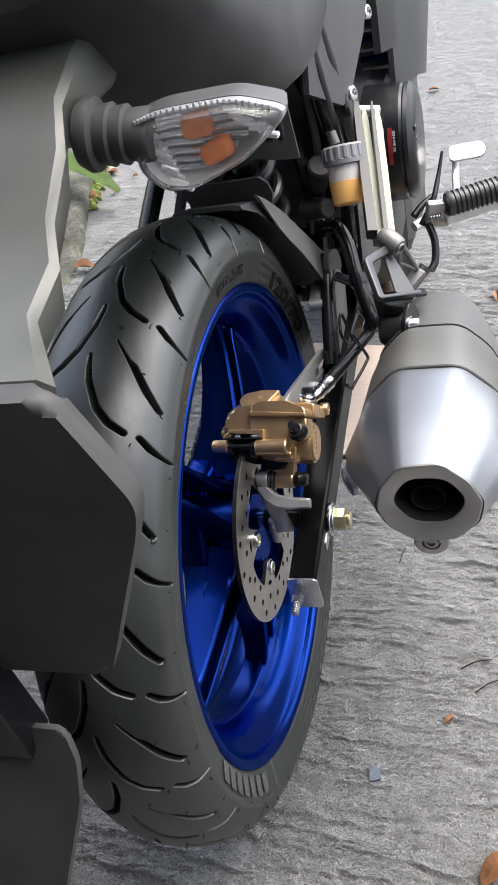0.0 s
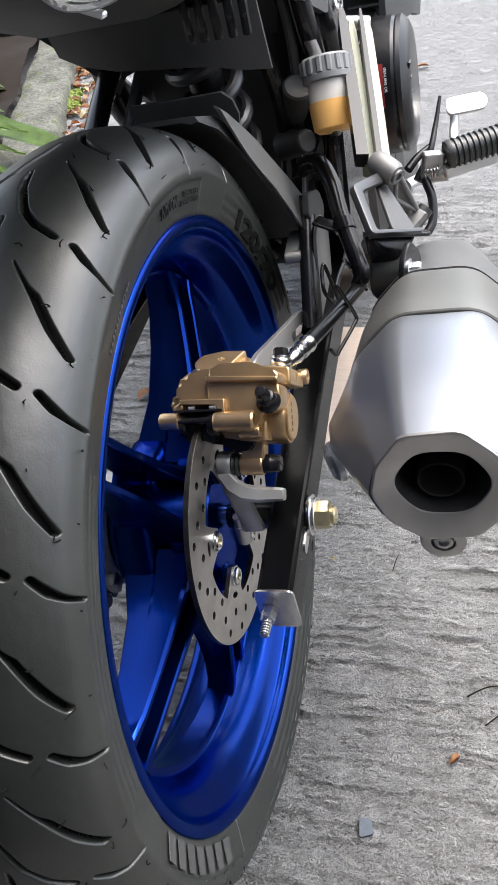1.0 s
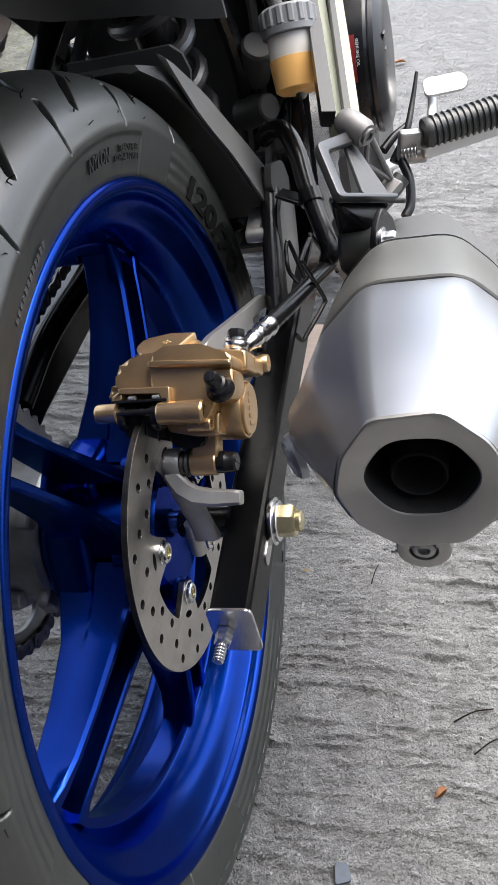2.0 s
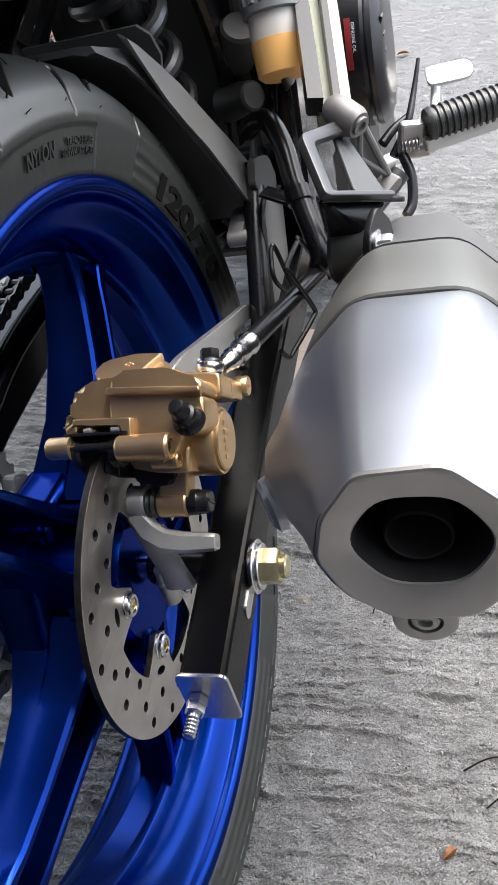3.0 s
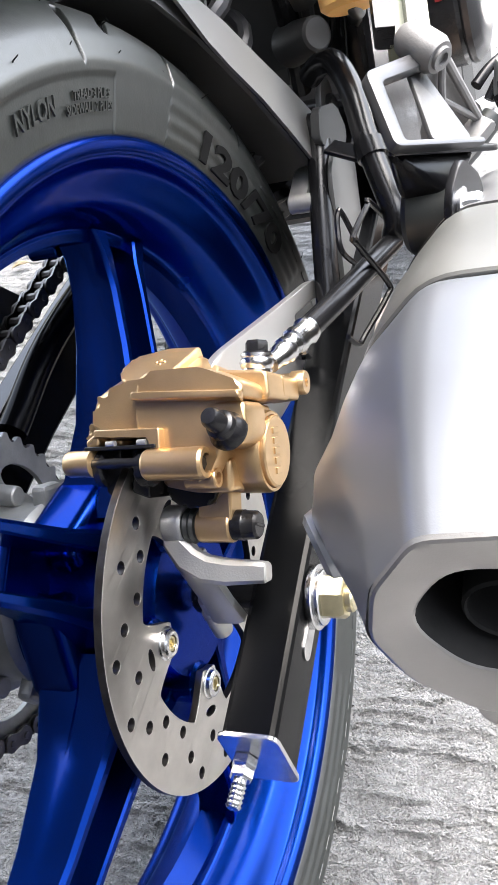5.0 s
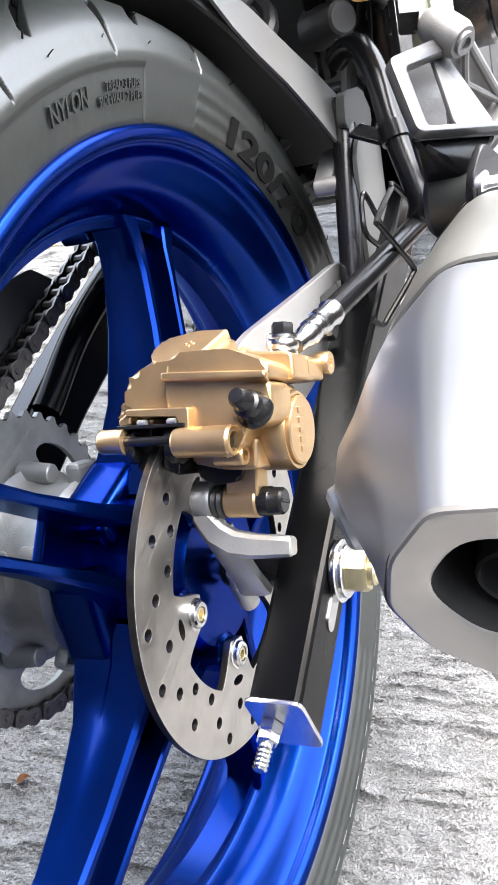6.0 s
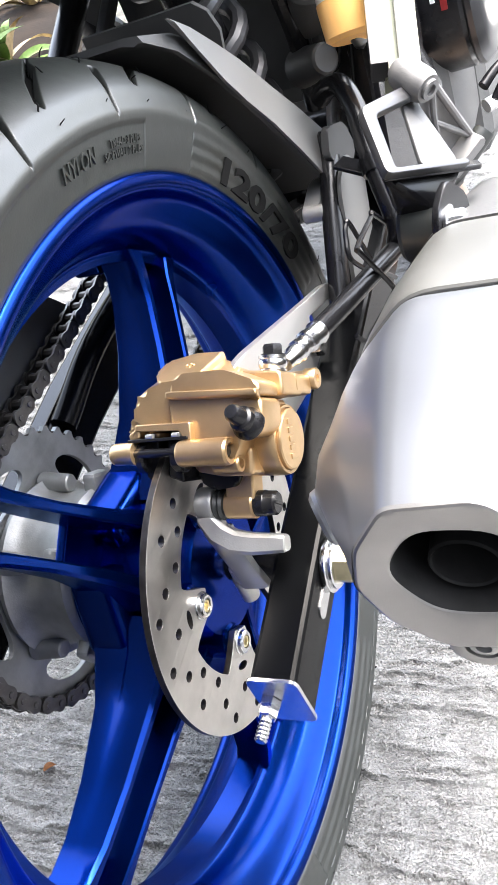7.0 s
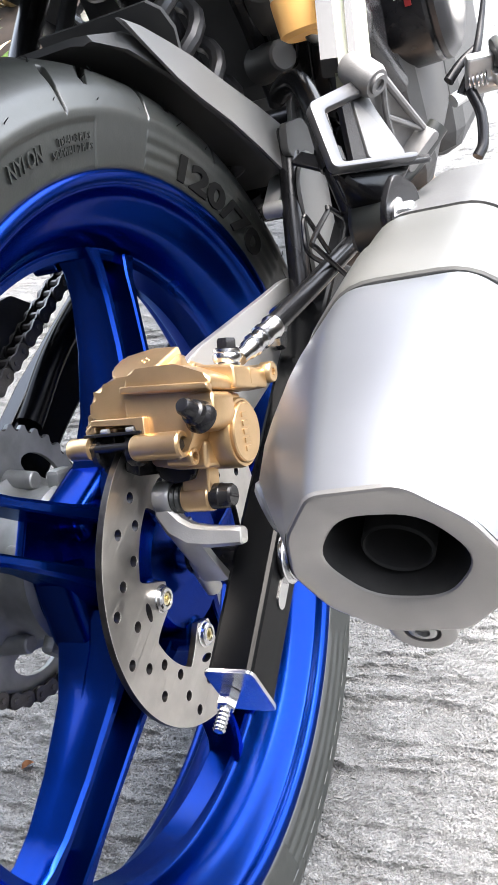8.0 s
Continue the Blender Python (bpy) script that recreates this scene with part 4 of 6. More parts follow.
add_lathe(bm, b0 + bn * 0.0090, b0 + bn, [(0, 0), (0, 0.0064), (0.0010, 0.0064), (0.0010, 0)], 24)
add_hex(bm, b0 + bn * 0.0098, b0 + bn * 0.0152, 0.0058)
part("banjo_bolt", bm, BLACK, caliper, "black banjo bolt head")
bm = bm_new()
barrel(bm, 100, 115.5, 108.0, 8, [(0, 0), (0, 5.2), (0.5, 5.2), (0.55, 6.2), (0.94, 6.2), (1, 5.6), (1, 2.4), (0.9, 2.2), (0.9, 0)], 24)
part("bleed_screw", bm, GOLD, caliper)
# lower lug with slide pin and boot
bm = bm_new()
barrel(bm, 73, 90.5, 40.8, 46, [(0, 0), (0, 7.8), (0.06, 8.2), (0.94, 8.2), (1, 7.8), (1, 0)])
part("slide_lug", bm, GOLD, caliper)
bm = bm_new()
cast_block(bm, [(75.5, 62), (80, 62), (80.5, 50), (86, 50), (85, 60), (92, 60), (92, 43), (75, 43)], 40, 53, 0.0012, 1.2)
part("lug_web", bm, GOLD, caliper)
bm = bm_new()
barrel(bm, 90, 103, 40.8, 46, [(0, 0), (0, 7.2), (0.45, 7.2), (0.5, 6.8), (0.9, 6.6), (1, 5.6), (1, 0)], 28)
add_box(bm, on_caliper(103, 40.8, 46), (0.0012, 0.0018, 0.0100), (35, 0, 0), 0.0004, 1)
part("slide_pin", bm, BLACK, caliper, "black slide pin bolt")
bm = bm_new()
barrel(bm, 65.5, 73.5, 40.8, 46, [(0, 5), (0, 7.6), (0.2, 8.6), (0.4, 7.4), (0.6, 8.8), (0.8, 7.4), (1, 8.2), (1, 5)], 28)
part("slide_boot", bm, RUBBER, caliper, "black rubber bellows boot")

# hose with crimped ferrule up to the bend, then behind the stay to the master cylinder
F0, F1 = Vector((0.1050, 0.0600, 0.1035)), Vector((0.1145, 0.0945, 0.0965))
hd = (F1 - F0).normalized()
bm = bm_new()
add_tube(bm, [F1 - hd * 0.004, (0.1265, 0.1400, 0.0890), (0.1405, 0.2000, 0.0785)], 0.0064)
hose = part("brake_hose", bm, BLACK, bike, "black rubber rear brake hose")
bm = bm_new()
add_lathe(bm, F0, F1, [(0, 0), (0, 0.0046), (0.006, 0.0046), (0.008, 0.0056), (0.0125, 0.0058), (0.0135, 0.0066), (0.0165, 0.0066), (0.0175, 0.0060), (0.0215, 0.0062), (0.0225, 0.0072), (0.0262, 0.0072), (0.0272, 0.0064), (0.0330, 0.0066), (0.0345, 0.0076), (0.0372, 0.0072), (0.0372, 0)], 24)
part("hose_ferrule", bm, ZINC, hose, "crimped zinc hose ferrule")
bm = bm_new()
add_tube(bm, [(0.1410, 0.2030, 0.0800), (0.1441, 0.2050, 0.0920), (0.1337, 0.2280, 0.1140), (0.1273, 0.2430, 0.1276), (0.1188, 0.2680, 0.1463), (0.1074, 0.2880, 0.1570), (0.0950, 0.2980, 0.1545), (0.0850, 0.3050, 0.1460)], 0.0076, seg=16)
part("upper_hose", bm, BLACK, hose)
bm = bm_new()
add_tube(bm, [(0.1320, 0.2320, 0.1175), (0.1290, 0.2390, 0.1245)], 0.0094, smooth=False, seg=16)
add_box(bm, (0.1160, 0.2440, 0.1180), (0.030, 0.014, 0.003), (0, 15, -20), 0.001)
part("hose_clamp", bm, BLACK, hose, "black hose clamp")
for line in (
    [(0.1400, 0.2440, 0.0480), (0.1385, 0.2400, 0.0560), (0.1345, 0.1940, 0.1085), (0.1335, 0.1880, 0.1100), (0.1330, 0.1500, 0.1140), (0.1345, 0.1490, 0.1090), (0.1400, 0.1700, 0.0700), (0.1390, 0.1660, 0.0640), (0.1290, 0.1380, 0.0580), (0.1270, 0.1300, 0.0580), (0.1240, 0.1240, 0.0680)],
    [(0.1230, 0.2350, 0.0320), (0.1205, 0.2080, 0.0620), (0.1150, 0.2000, 0.1010), (0.1132, 0.1970, 0.1035), (0.1130, 0.1900, 0.0980), (0.1150, 0.1820, 0.0860), (0.1200, 0.2040, 0.0580)],
):
    bm = bm_new()
    add_tube(bm, line, 0.0017, seg=8, per=5)
    part("wire_guide", bm, BLACK, hose, "bent black wire hose guide")

# caliper carrier: a cast knuckle behind the pin, a finger that sweeps out from it and an arm down to the axle
def swept_bar(bm, stations, rise, bevel=0.0012):
    """A flat-sided bar through stations of (place, width, height)."""
    rings = []
    for k, (p, w, h) in enumerate(stations):
        ahead = (stations[min(k + 1, len(stations) - 1)][0] - stations[max(k - 1, 0)][0]).normalized()
        across = ahead.cross(rise).normalized()
        high = across.cross(ahead)
        rings.append([bm.verts.new(p + across * (a * w) + high * (b * h)) for a, b in ((-0.5, -0.32), (-0.32, -0.5), (0.32, -0.5), (0.5, -0.32), (0.5, 0.32), (0.32, 0.5), (-0.32, 0.5), (-0.5, 0.32))])
    skin(bm, rings)


bm = bm_new()
barrel(bm, 55.5, 66, 41.5, 46, [(0, 0), (0, 8.6), (0.12, 9.4), (0.88, 9.4), (1, 8.6), (1, 0)], 28)
carrier = part("caliper_carrier", bm, CAST, bike, "cast aluminium caliper carrier")
bm = bm_new()
swept_bar(bm, [(on_caliper(58.5, 43, 45), 0.011, 0.011), (on_caliper(60, 33, 46), 0.012, 0.012), (on_caliper(65, 25, 45), 0.013, 0.013), (on_caliper(73, 20, 43), 0.012, 0.013), (on_caliper(84, 18.3, 41), 0.011, 0.012), (on_caliper(96, 18.2, 39), 0.010, 0.0105), (on_caliper(102, 18.0, 38), 0.010, 0.0095), (on_caliper(103.2, 18.0, 38), 0.008, 0.0080)], CAL_U)
part("claw_finger", bm, CAST, carrier)
bm = bm_new()
swept_bar(bm, [(on_caliper(64, 26, 42), 0.010, 0.016), (on_caliper(68, 14, 36), 0.008, 0.015), (on_caliper(72, 2, 28), 0.007, 0.015), (on_caliper(73, -8, 18), 0.007, 0.018)], Vector((1, 0, 0)))
part("carrier_arm", bm, CAST, carrier)
bm = bm_new()
add_lathe(bm, (0.0600, -0.0120, -0.0020), (0.0600, -0.0120, 1), [(-0.012, 0), (-0.012, 0.0056), (0.006, 0.0056), (0.007, 0.0044), (0.016, 0.0042), (0.016, 0)], 20)
part("carrier_bolt", bm, CAST, carrier)
bm = bm_new()
flat_shape(bm, [rounded([(0.028, 0.100), (0.036, 0.1215), (0.0520, 0.1185), (0.1512, 0.0793), (0.1890, 0.0650), (0.2341, 0.0380), (0.2440, 0.0108), (0.2153, -0.0100), (0.1772, 0.0146), (0.1200, 0.0380), (0.0300, 0.0600)], 0.009), rounded([(0.1480, 0.0700), (0.1900, 0.0535), (0.2197, 0.0322), (0.1700, 0.0480), (0.1475, 0.0580)], 0.005)], at_x(0.0850), 0.0045, 0.0006)
part("torque_plate", bm, ALLOY, carrier, "polished alloy torque plate")
bm = bm_new()
add_hex(bm, (0.0875, 0.138, 0.054), (0.0955, 0.138, 0.054), 0.0075)
part("carrier_bolt", bm, ZINC, carrier)

# ---- silencer ----
def can_ring(y, cx, cz, hw, hh, soft=0.20, lift=0.0):
    """A rounded ten-sided section in the plane at y."""
    base = [(-0.40, 1.0), (0.40, 1.0), (0.82, 0.52), (1.0, 0.0), (0.84, -0.52), (0.38, -0.94), (-0.38, -0.94), (-0.84, -0.52), (-1.0, 0.0), (-0.82, 0.52)]
    return [Vector((cx + u * hw, y + lift * v, cz + v * hh)) for u, v in rounded(base, soft, 4)]


def make_can(stations, caps=True, soft=0.2):
    bm = bm_new()
    skin(bm, [[bm.verts.new(p) for p in can_ring(*s, soft)] for s in stations], caps)
    return bm


silencer = part("silencer", make_can([(0.018, 0.2210, 0.1075, 0.0620, 0.0570), (0.06, 0.2190, 0.0970, 0.0620, 0.0580), (0.13, 0.2160, 0.0780, 0.0600, 0.0560), (0.18, 0.2120, 0.0620, 0.0500, 0.0460), (0.21, 0.2080, 0.0520, 0.0360, 0.0330)]), SHIELD, bike, "short silencer with silver tip and matt grey body", sharp=28)
TIP = ((0.0155, 0.2212, 0.1080, 0.0640, 0.0585), (0.0145, 0.2212, 0.1082, 0.0655, 0.0600), (0.0110, 0.2212, 0.1092, 0.0660, 0.0604), (0.0000, 0.2213, 0.1125, 0.0655, 0.0600), (-0.0150, 0.2217, 0.1172, 0.0637, 0.0584), (-0.0350, 0.2222, 0.1228, 0.0600, 0.0550), (-0.0550, 0.2230, 0.1274, 0.0553, 0.0514), (-0.0750, 0.2238, 0.1312, 0.0500, 0.0476), (-0.0920, 0.2247, 0.1342, 0.0449, 0.0443), (-0.1040, 0.2253, 0.1358, 0.0412, 0.0424), (-0.1075, 0.2255, 0.1363, 0.0400, 0.0416))
bm = bm_new()
rows = []
for y, cx, cz, hw, hh in TIP:
    lean = radians(-5) * min(1.0, max(0.0, (0.02 - y) / 0.12))
    row = []
    for p in can_ring(y, cx, cz, hw, hh, 0.13):
        u, v = p.x - cx, p.z - cz
        row.append(Vector((cx + u * math.cos(lean) + v * math.sin(lean), y, cz - u * math.sin(lean) + v * math.cos(lean))))
    rows.append(row)
skin(bm, [[bm.verts.new(p) for p in row] for row in rows], caps=False)
# swelling on either flank round the side bolts
for v in bm.verts:
    out = v.co.x - 0.2225
    if abs(out) > 0.030:
        v.co.x += math.copysign(0.0150, out) * math.exp(-((v.co.y + 0.050) / 0.036) ** 2 - ((v.co.z - 0.113) / 0.034) ** 2)
part("silencer_tip", bm, SILVER, silencer, "silver-painted faceted end cone", sharp=60)
# end face: soft rim, dished face and the outlet sunk into it
HOLE = Vector((0.2260, 0.0, 0.1395))
bm = bm_new()
face_rings = []
for y, k in ((-0.1075, 1.0), (-0.1088, 0.985), (-0.1092, 0.96), (-0.1090, 0.90)):
    face_rings.append([bm.verts.new((0.2255 + (p.x - 0.2255) * k, y, 0.1363 + (p.z - 0.1363) * k)) for p in rows[-1]])


def round_hole(mesh, y, r):
    """A ring of the outlet, a little broader than high and drawn out to the sides."""
    out = []
    start = math.atan2(rows[-1][0].z - HOLE.z, rows[-1][0].x - HOLE.x)
    turn = 1 if (rows[-1][0].x - HOLE.x) * (rows[-1][1].z - HOLE.z) > (rows[-1][0].z - HOLE.z) * (rows[-1][1].x - HOLE.x) else -1
    for k in range(len(rows[-1])):
        a = start + 2 * math.pi * k / len(rows[-1]) * turn
        swell = r * (1 + 0.025 * math.cos(2 * a) + 0.02 * math.cos(6 * a))
        out.append(mesh.verts.new((HOLE.x + swell * math.cos(a), y, HOLE.z + swell * 0.985 * math.sin(a))))
    return out


face_rings += [round_hole(bm, y, r) for y, r in ((-0.1074, 0.0262), (-0.1070, 0.0250), (-0.1064, 0.0244))]
skin(bm, face_rings, caps=False)
END_STEEL = surf("dull_tip_steel", (0.42, 0.408, 0.395), 0.36, metal=0.8, var=0.10, scale=30, bump=0.1, fine=1500)
part("end_face", bm, END_STEEL, silencer, "dull silver end face with a dished rim", sharp=25)
bm = bm_new()
skin(bm, [round_hole(bm, y, r) for y, r in ((-0.1064, 0.0244), (-0.1040, 0.0240), (-0.0960, 0.0238), (-0.0800, 0.0240), (-0.0480, 0.0340), (-0.0479, 0.0130), (-0.0479, 0.0010))], caps=False)
part("outlet_wall", bm, SOOT, silencer, "soot-black outlet")
bm = bm_new()
add_lathe(bm, (HOLE.x - 0.0015, -0.0860, HOLE.z - 0.006), (HOLE.x - 0.0015, -1, HOLE.z - 0.006), [(-0.02, 0), (-0.02, 0.0112), (0.0120, 0.0118), (0.0130, 0.0124), (0.0120, 0.0132), (0.0, 0.0134)], 36)
part("outlet_pipe", bm, SOOT, silencer, "sooty inner pipe mouth")
bm = bm_new()
add_lathe(bm, (0.2230, -0.0835, 0.0868), (0.2230, -1, 0.0868), [(0, 0), (0, 0.0130), (0.0150, 0.0140), (0.0185, 0.0132), (0.0192, 0.0118), (0.0192, 0.0072), (0.0165, 0.0066), (0.0165, 0.0)], 32)
add_box(bm, (0.2230, -0.0920, 0.0985), (0.0230, 0.0160, 0.0200), None, 0.005, 3)
part("tip_lug", bm, END_STEEL, silencer)
bm = bm_new()
add_lathe(bm, (0.2230, -0.1003, 0.0868), (0.2230, -1, 0.0868), [(0, 0), (0, 0.0058), (0.0022, 0.0056), (0.0028, 0.0046), (0.0028, 0.0030), (0.0008, 0.0026), (0.0008, 0)], 20)
part("tip_bolt", bm, CAST, silencer, "recessed socket bolt")
for s in (-1, 1):
    bm = bm_new()
    c = Vector((0.2225 + s * 0.0680, -0.056, 0.109))
    w = Vector((s * 0.86, -0.50, -0.05)).normalized()
    add_lathe(bm, c - w * 0.004, c + w, [(0, 0), (0, 0.0135), (0.0040, 0.0125), (0.0058, 0.0100), (0.0052, 0.0086), (0.0015, 0.0074), (0.0015, 0)], 28)
    part("side_boss", bm, SILVER, silencer)
    bm = bm_new()
    add_lathe(bm, c - w * 0.002, c + w, [(0, 0), (0, 0.0062), (0.0030, 0.0060), (0.0036, 0.0048), (0.0036, 0.0030), (0.0016, 0.0026), (0.0016, 0)], 20)
    part("side_bolt", bm, CAST, silencer, "recessed socket bolt")
# guard over the body with its stepped panels
def shell_strip(bm, stations, lo, hi, grow, thick=0.0025, soft=0.2):
    """A shell over part of the can's sections, from point lo to point hi of the ring."""
    outer, inner = [], []
    for y, cx, cz, hw, hh in stations:
        o, i = can_ring(y, cx, cz, hw + grow, hh + grow, soft), can_ring(y, cx, cz, hw + grow - thick, hh + grow - thick, soft)
        n = len(o)
        pick = [k % n for k in range(lo, hi)]
        ring1 = [bm.verts.new(o[k]) for k in pick] + [bm.verts.new(i[k]) for k in reversed(pick)]
        outer.append(ring1)
    skin(bm, outer)


bm = bm_new()
shell_strip(bm, [(0.0175, 0.2210, 0.1078, 0.0628, 0.0575), (0.0185, 0.2210, 0.1075, 0.0640, 0.0588), (0.0215, 0.2208, 0.1068, 0.0645, 0.0594), (0.040, 0.2198, 0.1025, 0.0635, 0.0590), (0.072, 0.2188, 0.0945, 0.0630, 0.0585)], -10, 22, 0.0025)
part("guard_panel", bm, SHIELD, silencer, "matt grey heat guard")
bm = bm_new()
shell_strip(bm, [(0.070, 0.2188, 0.0945, 0.0630, 0.0575), (0.079, 0.2185, 0.0925, 0.0630, 0.0575), (0.112, 0.2170, 0.0835, 0.0610, 0.0565)], -6, 20, 0.0015)
part("guard_panel", bm, SHIELD, silencer, "matt grey heat guard")
bm = bm_new()
shell_strip(bm, [(0.118, 0.2165, 0.0815, 0.0610, 0.0560), (0.18, 0.2150, 0.0620, 0.0580, 0.0530), (0.26, 0.2100, 0.0370, 0.0480, 0.0440)], -4, 18, 0.0020)
part("carbon_guard", bm, CARBON, silencer, "carbon-weave pipe guard")
bm = bm_new()
add_tube(bm, [(0.2090, 0.19, 0.052), (0.198, 0.30, 0.012), (0.170, 0.42, -0.055), (0.110, 0.56, -0.130), (0.04, 0.78, -0.15)], 0.0240, seg=20)
part("link_pipe", bm, PIPE, silencer, "heat-tinted steel link pipe")
# hanger: dark bracket with bright bolt, and the rubber mount under the stay
bm = bm_new()
add_prism(bm, rounded([(-0.020, -0.030), (0.022, -0.036), (0.026, 0.016), (0.004, 0.034), (-0.014, 0.022)], 0.006), plane((0.1930, 0.126, 0.122), (0.25, 0.95, -0.15), (0, 0.1, 1)), 0.004, 0.0008)
hanger = part("silencer_hanger", bm, BLACK, silencer, "black steel hanger plate")
bm = bm_new()
add_lathe(bm, (0.1940, 0.1270, 0.1320), (1, 0.05, 0.16), [(0, 0), (0, 0.0110), (0.0016, 0.0112), (0.0022, 0.0100), (0.0022, 0)], 28)
add_hex(bm, (0.1955, 0.1270, 0.1320), (0.2035, 0.1265, 0.1322), 0.0078)
part("hanger_bolt", bm, ZINC, silencer, "bright flanged hanger bolt")
bm = bm_new()
add_lathe(bm, (0.1640, 0.1480, 0.1200), (0.1900, 0.1460, 0.1200), [(0, 0), (0, 0.0160), (0.003, 0.0185), (0.024, 0.0185), (0.027, 0.0160), (0.027, 0)], 32)
part("rubber_mount", bm, RUBBER, silencer, "black rubber silencer mount")

BOSS_CAST = surf("rough_grey_casting", (0.20, 0.195, 0.19), 0.55, metal=0.5, var=0.18, scale=60, bump=0.2, fine=900)

# ---- pillion stay: open triangular casting, boss and twin pale arms ----
def space_plate(bm, outer, holes, thick, bevel):
    """A plate through corners in space (nearly in one plane), with holes."""
    p = [Vector(q) for q in outer]
    m = plane(p[0], p[1] - p[0], p[-1] - p[0])
    back = m.inverted()
    flat = [[(back @ Vector(q)).to_2d()[:] for q in loop] for loop in (outer, *holes)]
    flat_shape(bm, [rounded(loop, 0.004) for loop in flat], m, thick, bevel)


BL, BR, TR, TL = Vector((0.1707, 0.1163, 0.1725)), Vector((0.2025, 0.1597, 0.1471)), Vector((0.1700, 0.2080, 0.1720)), Vector((0.1557, 0.1541, 0.1921))


def inside(u, v):
    return (BL * (1 - u) + BR * u) * (1 - v) + (TL * (1 - u) + TR * u) * v


bm = bm_new()
space_plate(bm, [BL, BR, inside(1.0, 0.03), inside(0.095, 0.03), inside(0.13, 0.86), inside(0.94, 0.88), TR, TL], [], 0.0060, 0.0010)
stay = part("pillion_stay", bm, STAY_ALLOY, bike, "cast alloy pillion footrest stay", sharp=30)
bm = bm_new()
low = Vector((-0.006, 0.006, -0.008))
space_plate(bm, [BL + low * 0.3, BR + low * 0.3 + Vector((0.008, 0.006, -0.004)), BR + Vector((0.0, 0.035, -0.016)), BL + Vector((-0.010, 0.030, -0.014))], [], 0.003, 0.0008)
part("stay_shelf", bm, BLACK, stay)
bm = bm_new()
back = Vector((0.004, 0.012, -0.004))
space_plate(bm, [inside(0.28, 0.0) + back, inside(0.72, 0.0) + back, inside(0.70, 0.95) + back, inside(0.52, 0.95) + back], [], 0.003, 0.0008)
part("stay_web", bm, GREY_PLASTIC, stay, "grey web plate inside the stay")
bm = bm_new()
add_hull(bm, [BL + Vector((-0.006, 0.012, -0.006)), BR + Vector((-0.004, 0.006, -0.006)), BR + Vector((-0.010, 0.030, -0.014)), BL + Vector((-0.012, 0.034, -0.014)), (0.1640, 0.1400, 0.1330), (0.1880, 0.1400, 0.1330), (0.1880, 0.1600, 0.1300), (0.1640, 0.1620, 0.1300)], 0.003)
part("mount_link", bm, BLACK, stay, "black bracket down to the rubber mount")
# boss block with webs, where the folded footrest hangs
BOSS_TOP, BOSS_LOW = Vector((0.1775, 0.2030, 0.1790)), Vector((0.1850, 0.2330, 0.1200))
along = (BOSS_LOW - BOSS_TOP).normalized()
bm = bm_new()
add_lathe(bm, (0.1665, 0.2060, 0.1900), (0.1858, 0.1905, 0.1800), [(0, 0), (0, 0.0060), (0.003, 0.0086), (0.008, 0.0100), (0.022, 0.0098), (0.0258, 0.0080), (0.0258, 0)], 28)
part("stay_boss", bm, BOSS_CAST, stay, "rough cast boss")
bm = bm_new()
add_lathe(bm, (0.1851, 0.1911, 0.1804), (0.2044, 0.1756, 0.1704), [(0, 0.0060), (0.0022, 0.0058), (0.0022, 0.0034), (-0.002, 0.0030), (-0.002, 0)], 20)
part("boss_collar", bm, BOSS_CAST, stay)
side = along.cross(Vector((0.45, -0.75, 0.48))).normalized()
for s in (-1, 1):
    bm = bm_new()
    add_tube(bm, [BOSS_TOP + side * s * 0.0075, BOSS_TOP + along * 0.028 + side * s * 0.0095, BOSS_LOW + side * s * 0.0125], 0.0026, seg=10)
    part("boss_rail", bm, BOSS_CAST, stay)
bm = bm_new()
add_tube(bm, [BOSS_TOP + along * 0.008 - side * 0.008, BOSS_TOP + along * 0.032 + side * 0.003, BOSS_LOW + side * 0.012], 0.0020, seg=8)
part("boss_web", bm, BOSS_CAST, stay)
bm = bm_new()
add_tube(bm, [BOSS_TOP + along * 0.032 + side * 0.003, BOSS_LOW - side * 0.012], 0.0020, seg=8, smooth=False)
part("boss_web", bm, BOSS_CAST, stay)
bm = bm_new()
mid = (BOSS_TOP + BOSS_LOW) / 2 - Vector((0.45, -0.75, 0.48)) * 0.008
add_prism(bm, rounded([(-0.030, -0.0075), (0.032, -0.0125), (0.032, 0.0125), (-0.030, 0.0075)], 0.004), plane(mid, along, side), 0.004, 0.001)
part("boss_back", bm, BOSS_CAST, stay)
bm = bm_new()
add_prism(bm, rounded([(-0.0035, -0.0145), (0.0035, -0.0145), (0.0035, 0.0145), (-0.0035, 0.0145)], 0.002), plane(BOSS_LOW + along * 0.002, along, side), 0.020, 0.0012)
part("boss_foot", bm, BOSS_CAST, stay)
bm = bm_new()
add_tube(bm, [BOSS_LOW + along * 0.010 - side * 0.022, BOSS_LOW + along * 0.012, BOSS_LOW + along * 0.010 + side * 0.022], 0.0070, seg=14)
part("stop_rubber", bm, RUBBER, stay, "black rubber footrest stop")
# arms: two pale bars with a dark recess between, up to the frame
A0, A1 = Vector((0.1675, 0.2080, 0.1780)), Vector((0.1430, 0.3800, 0.2400))
adir = (A1 - A0).normalized()
across = adir.cross(Vector((0.3, -0.6, 0.75))).normalized()
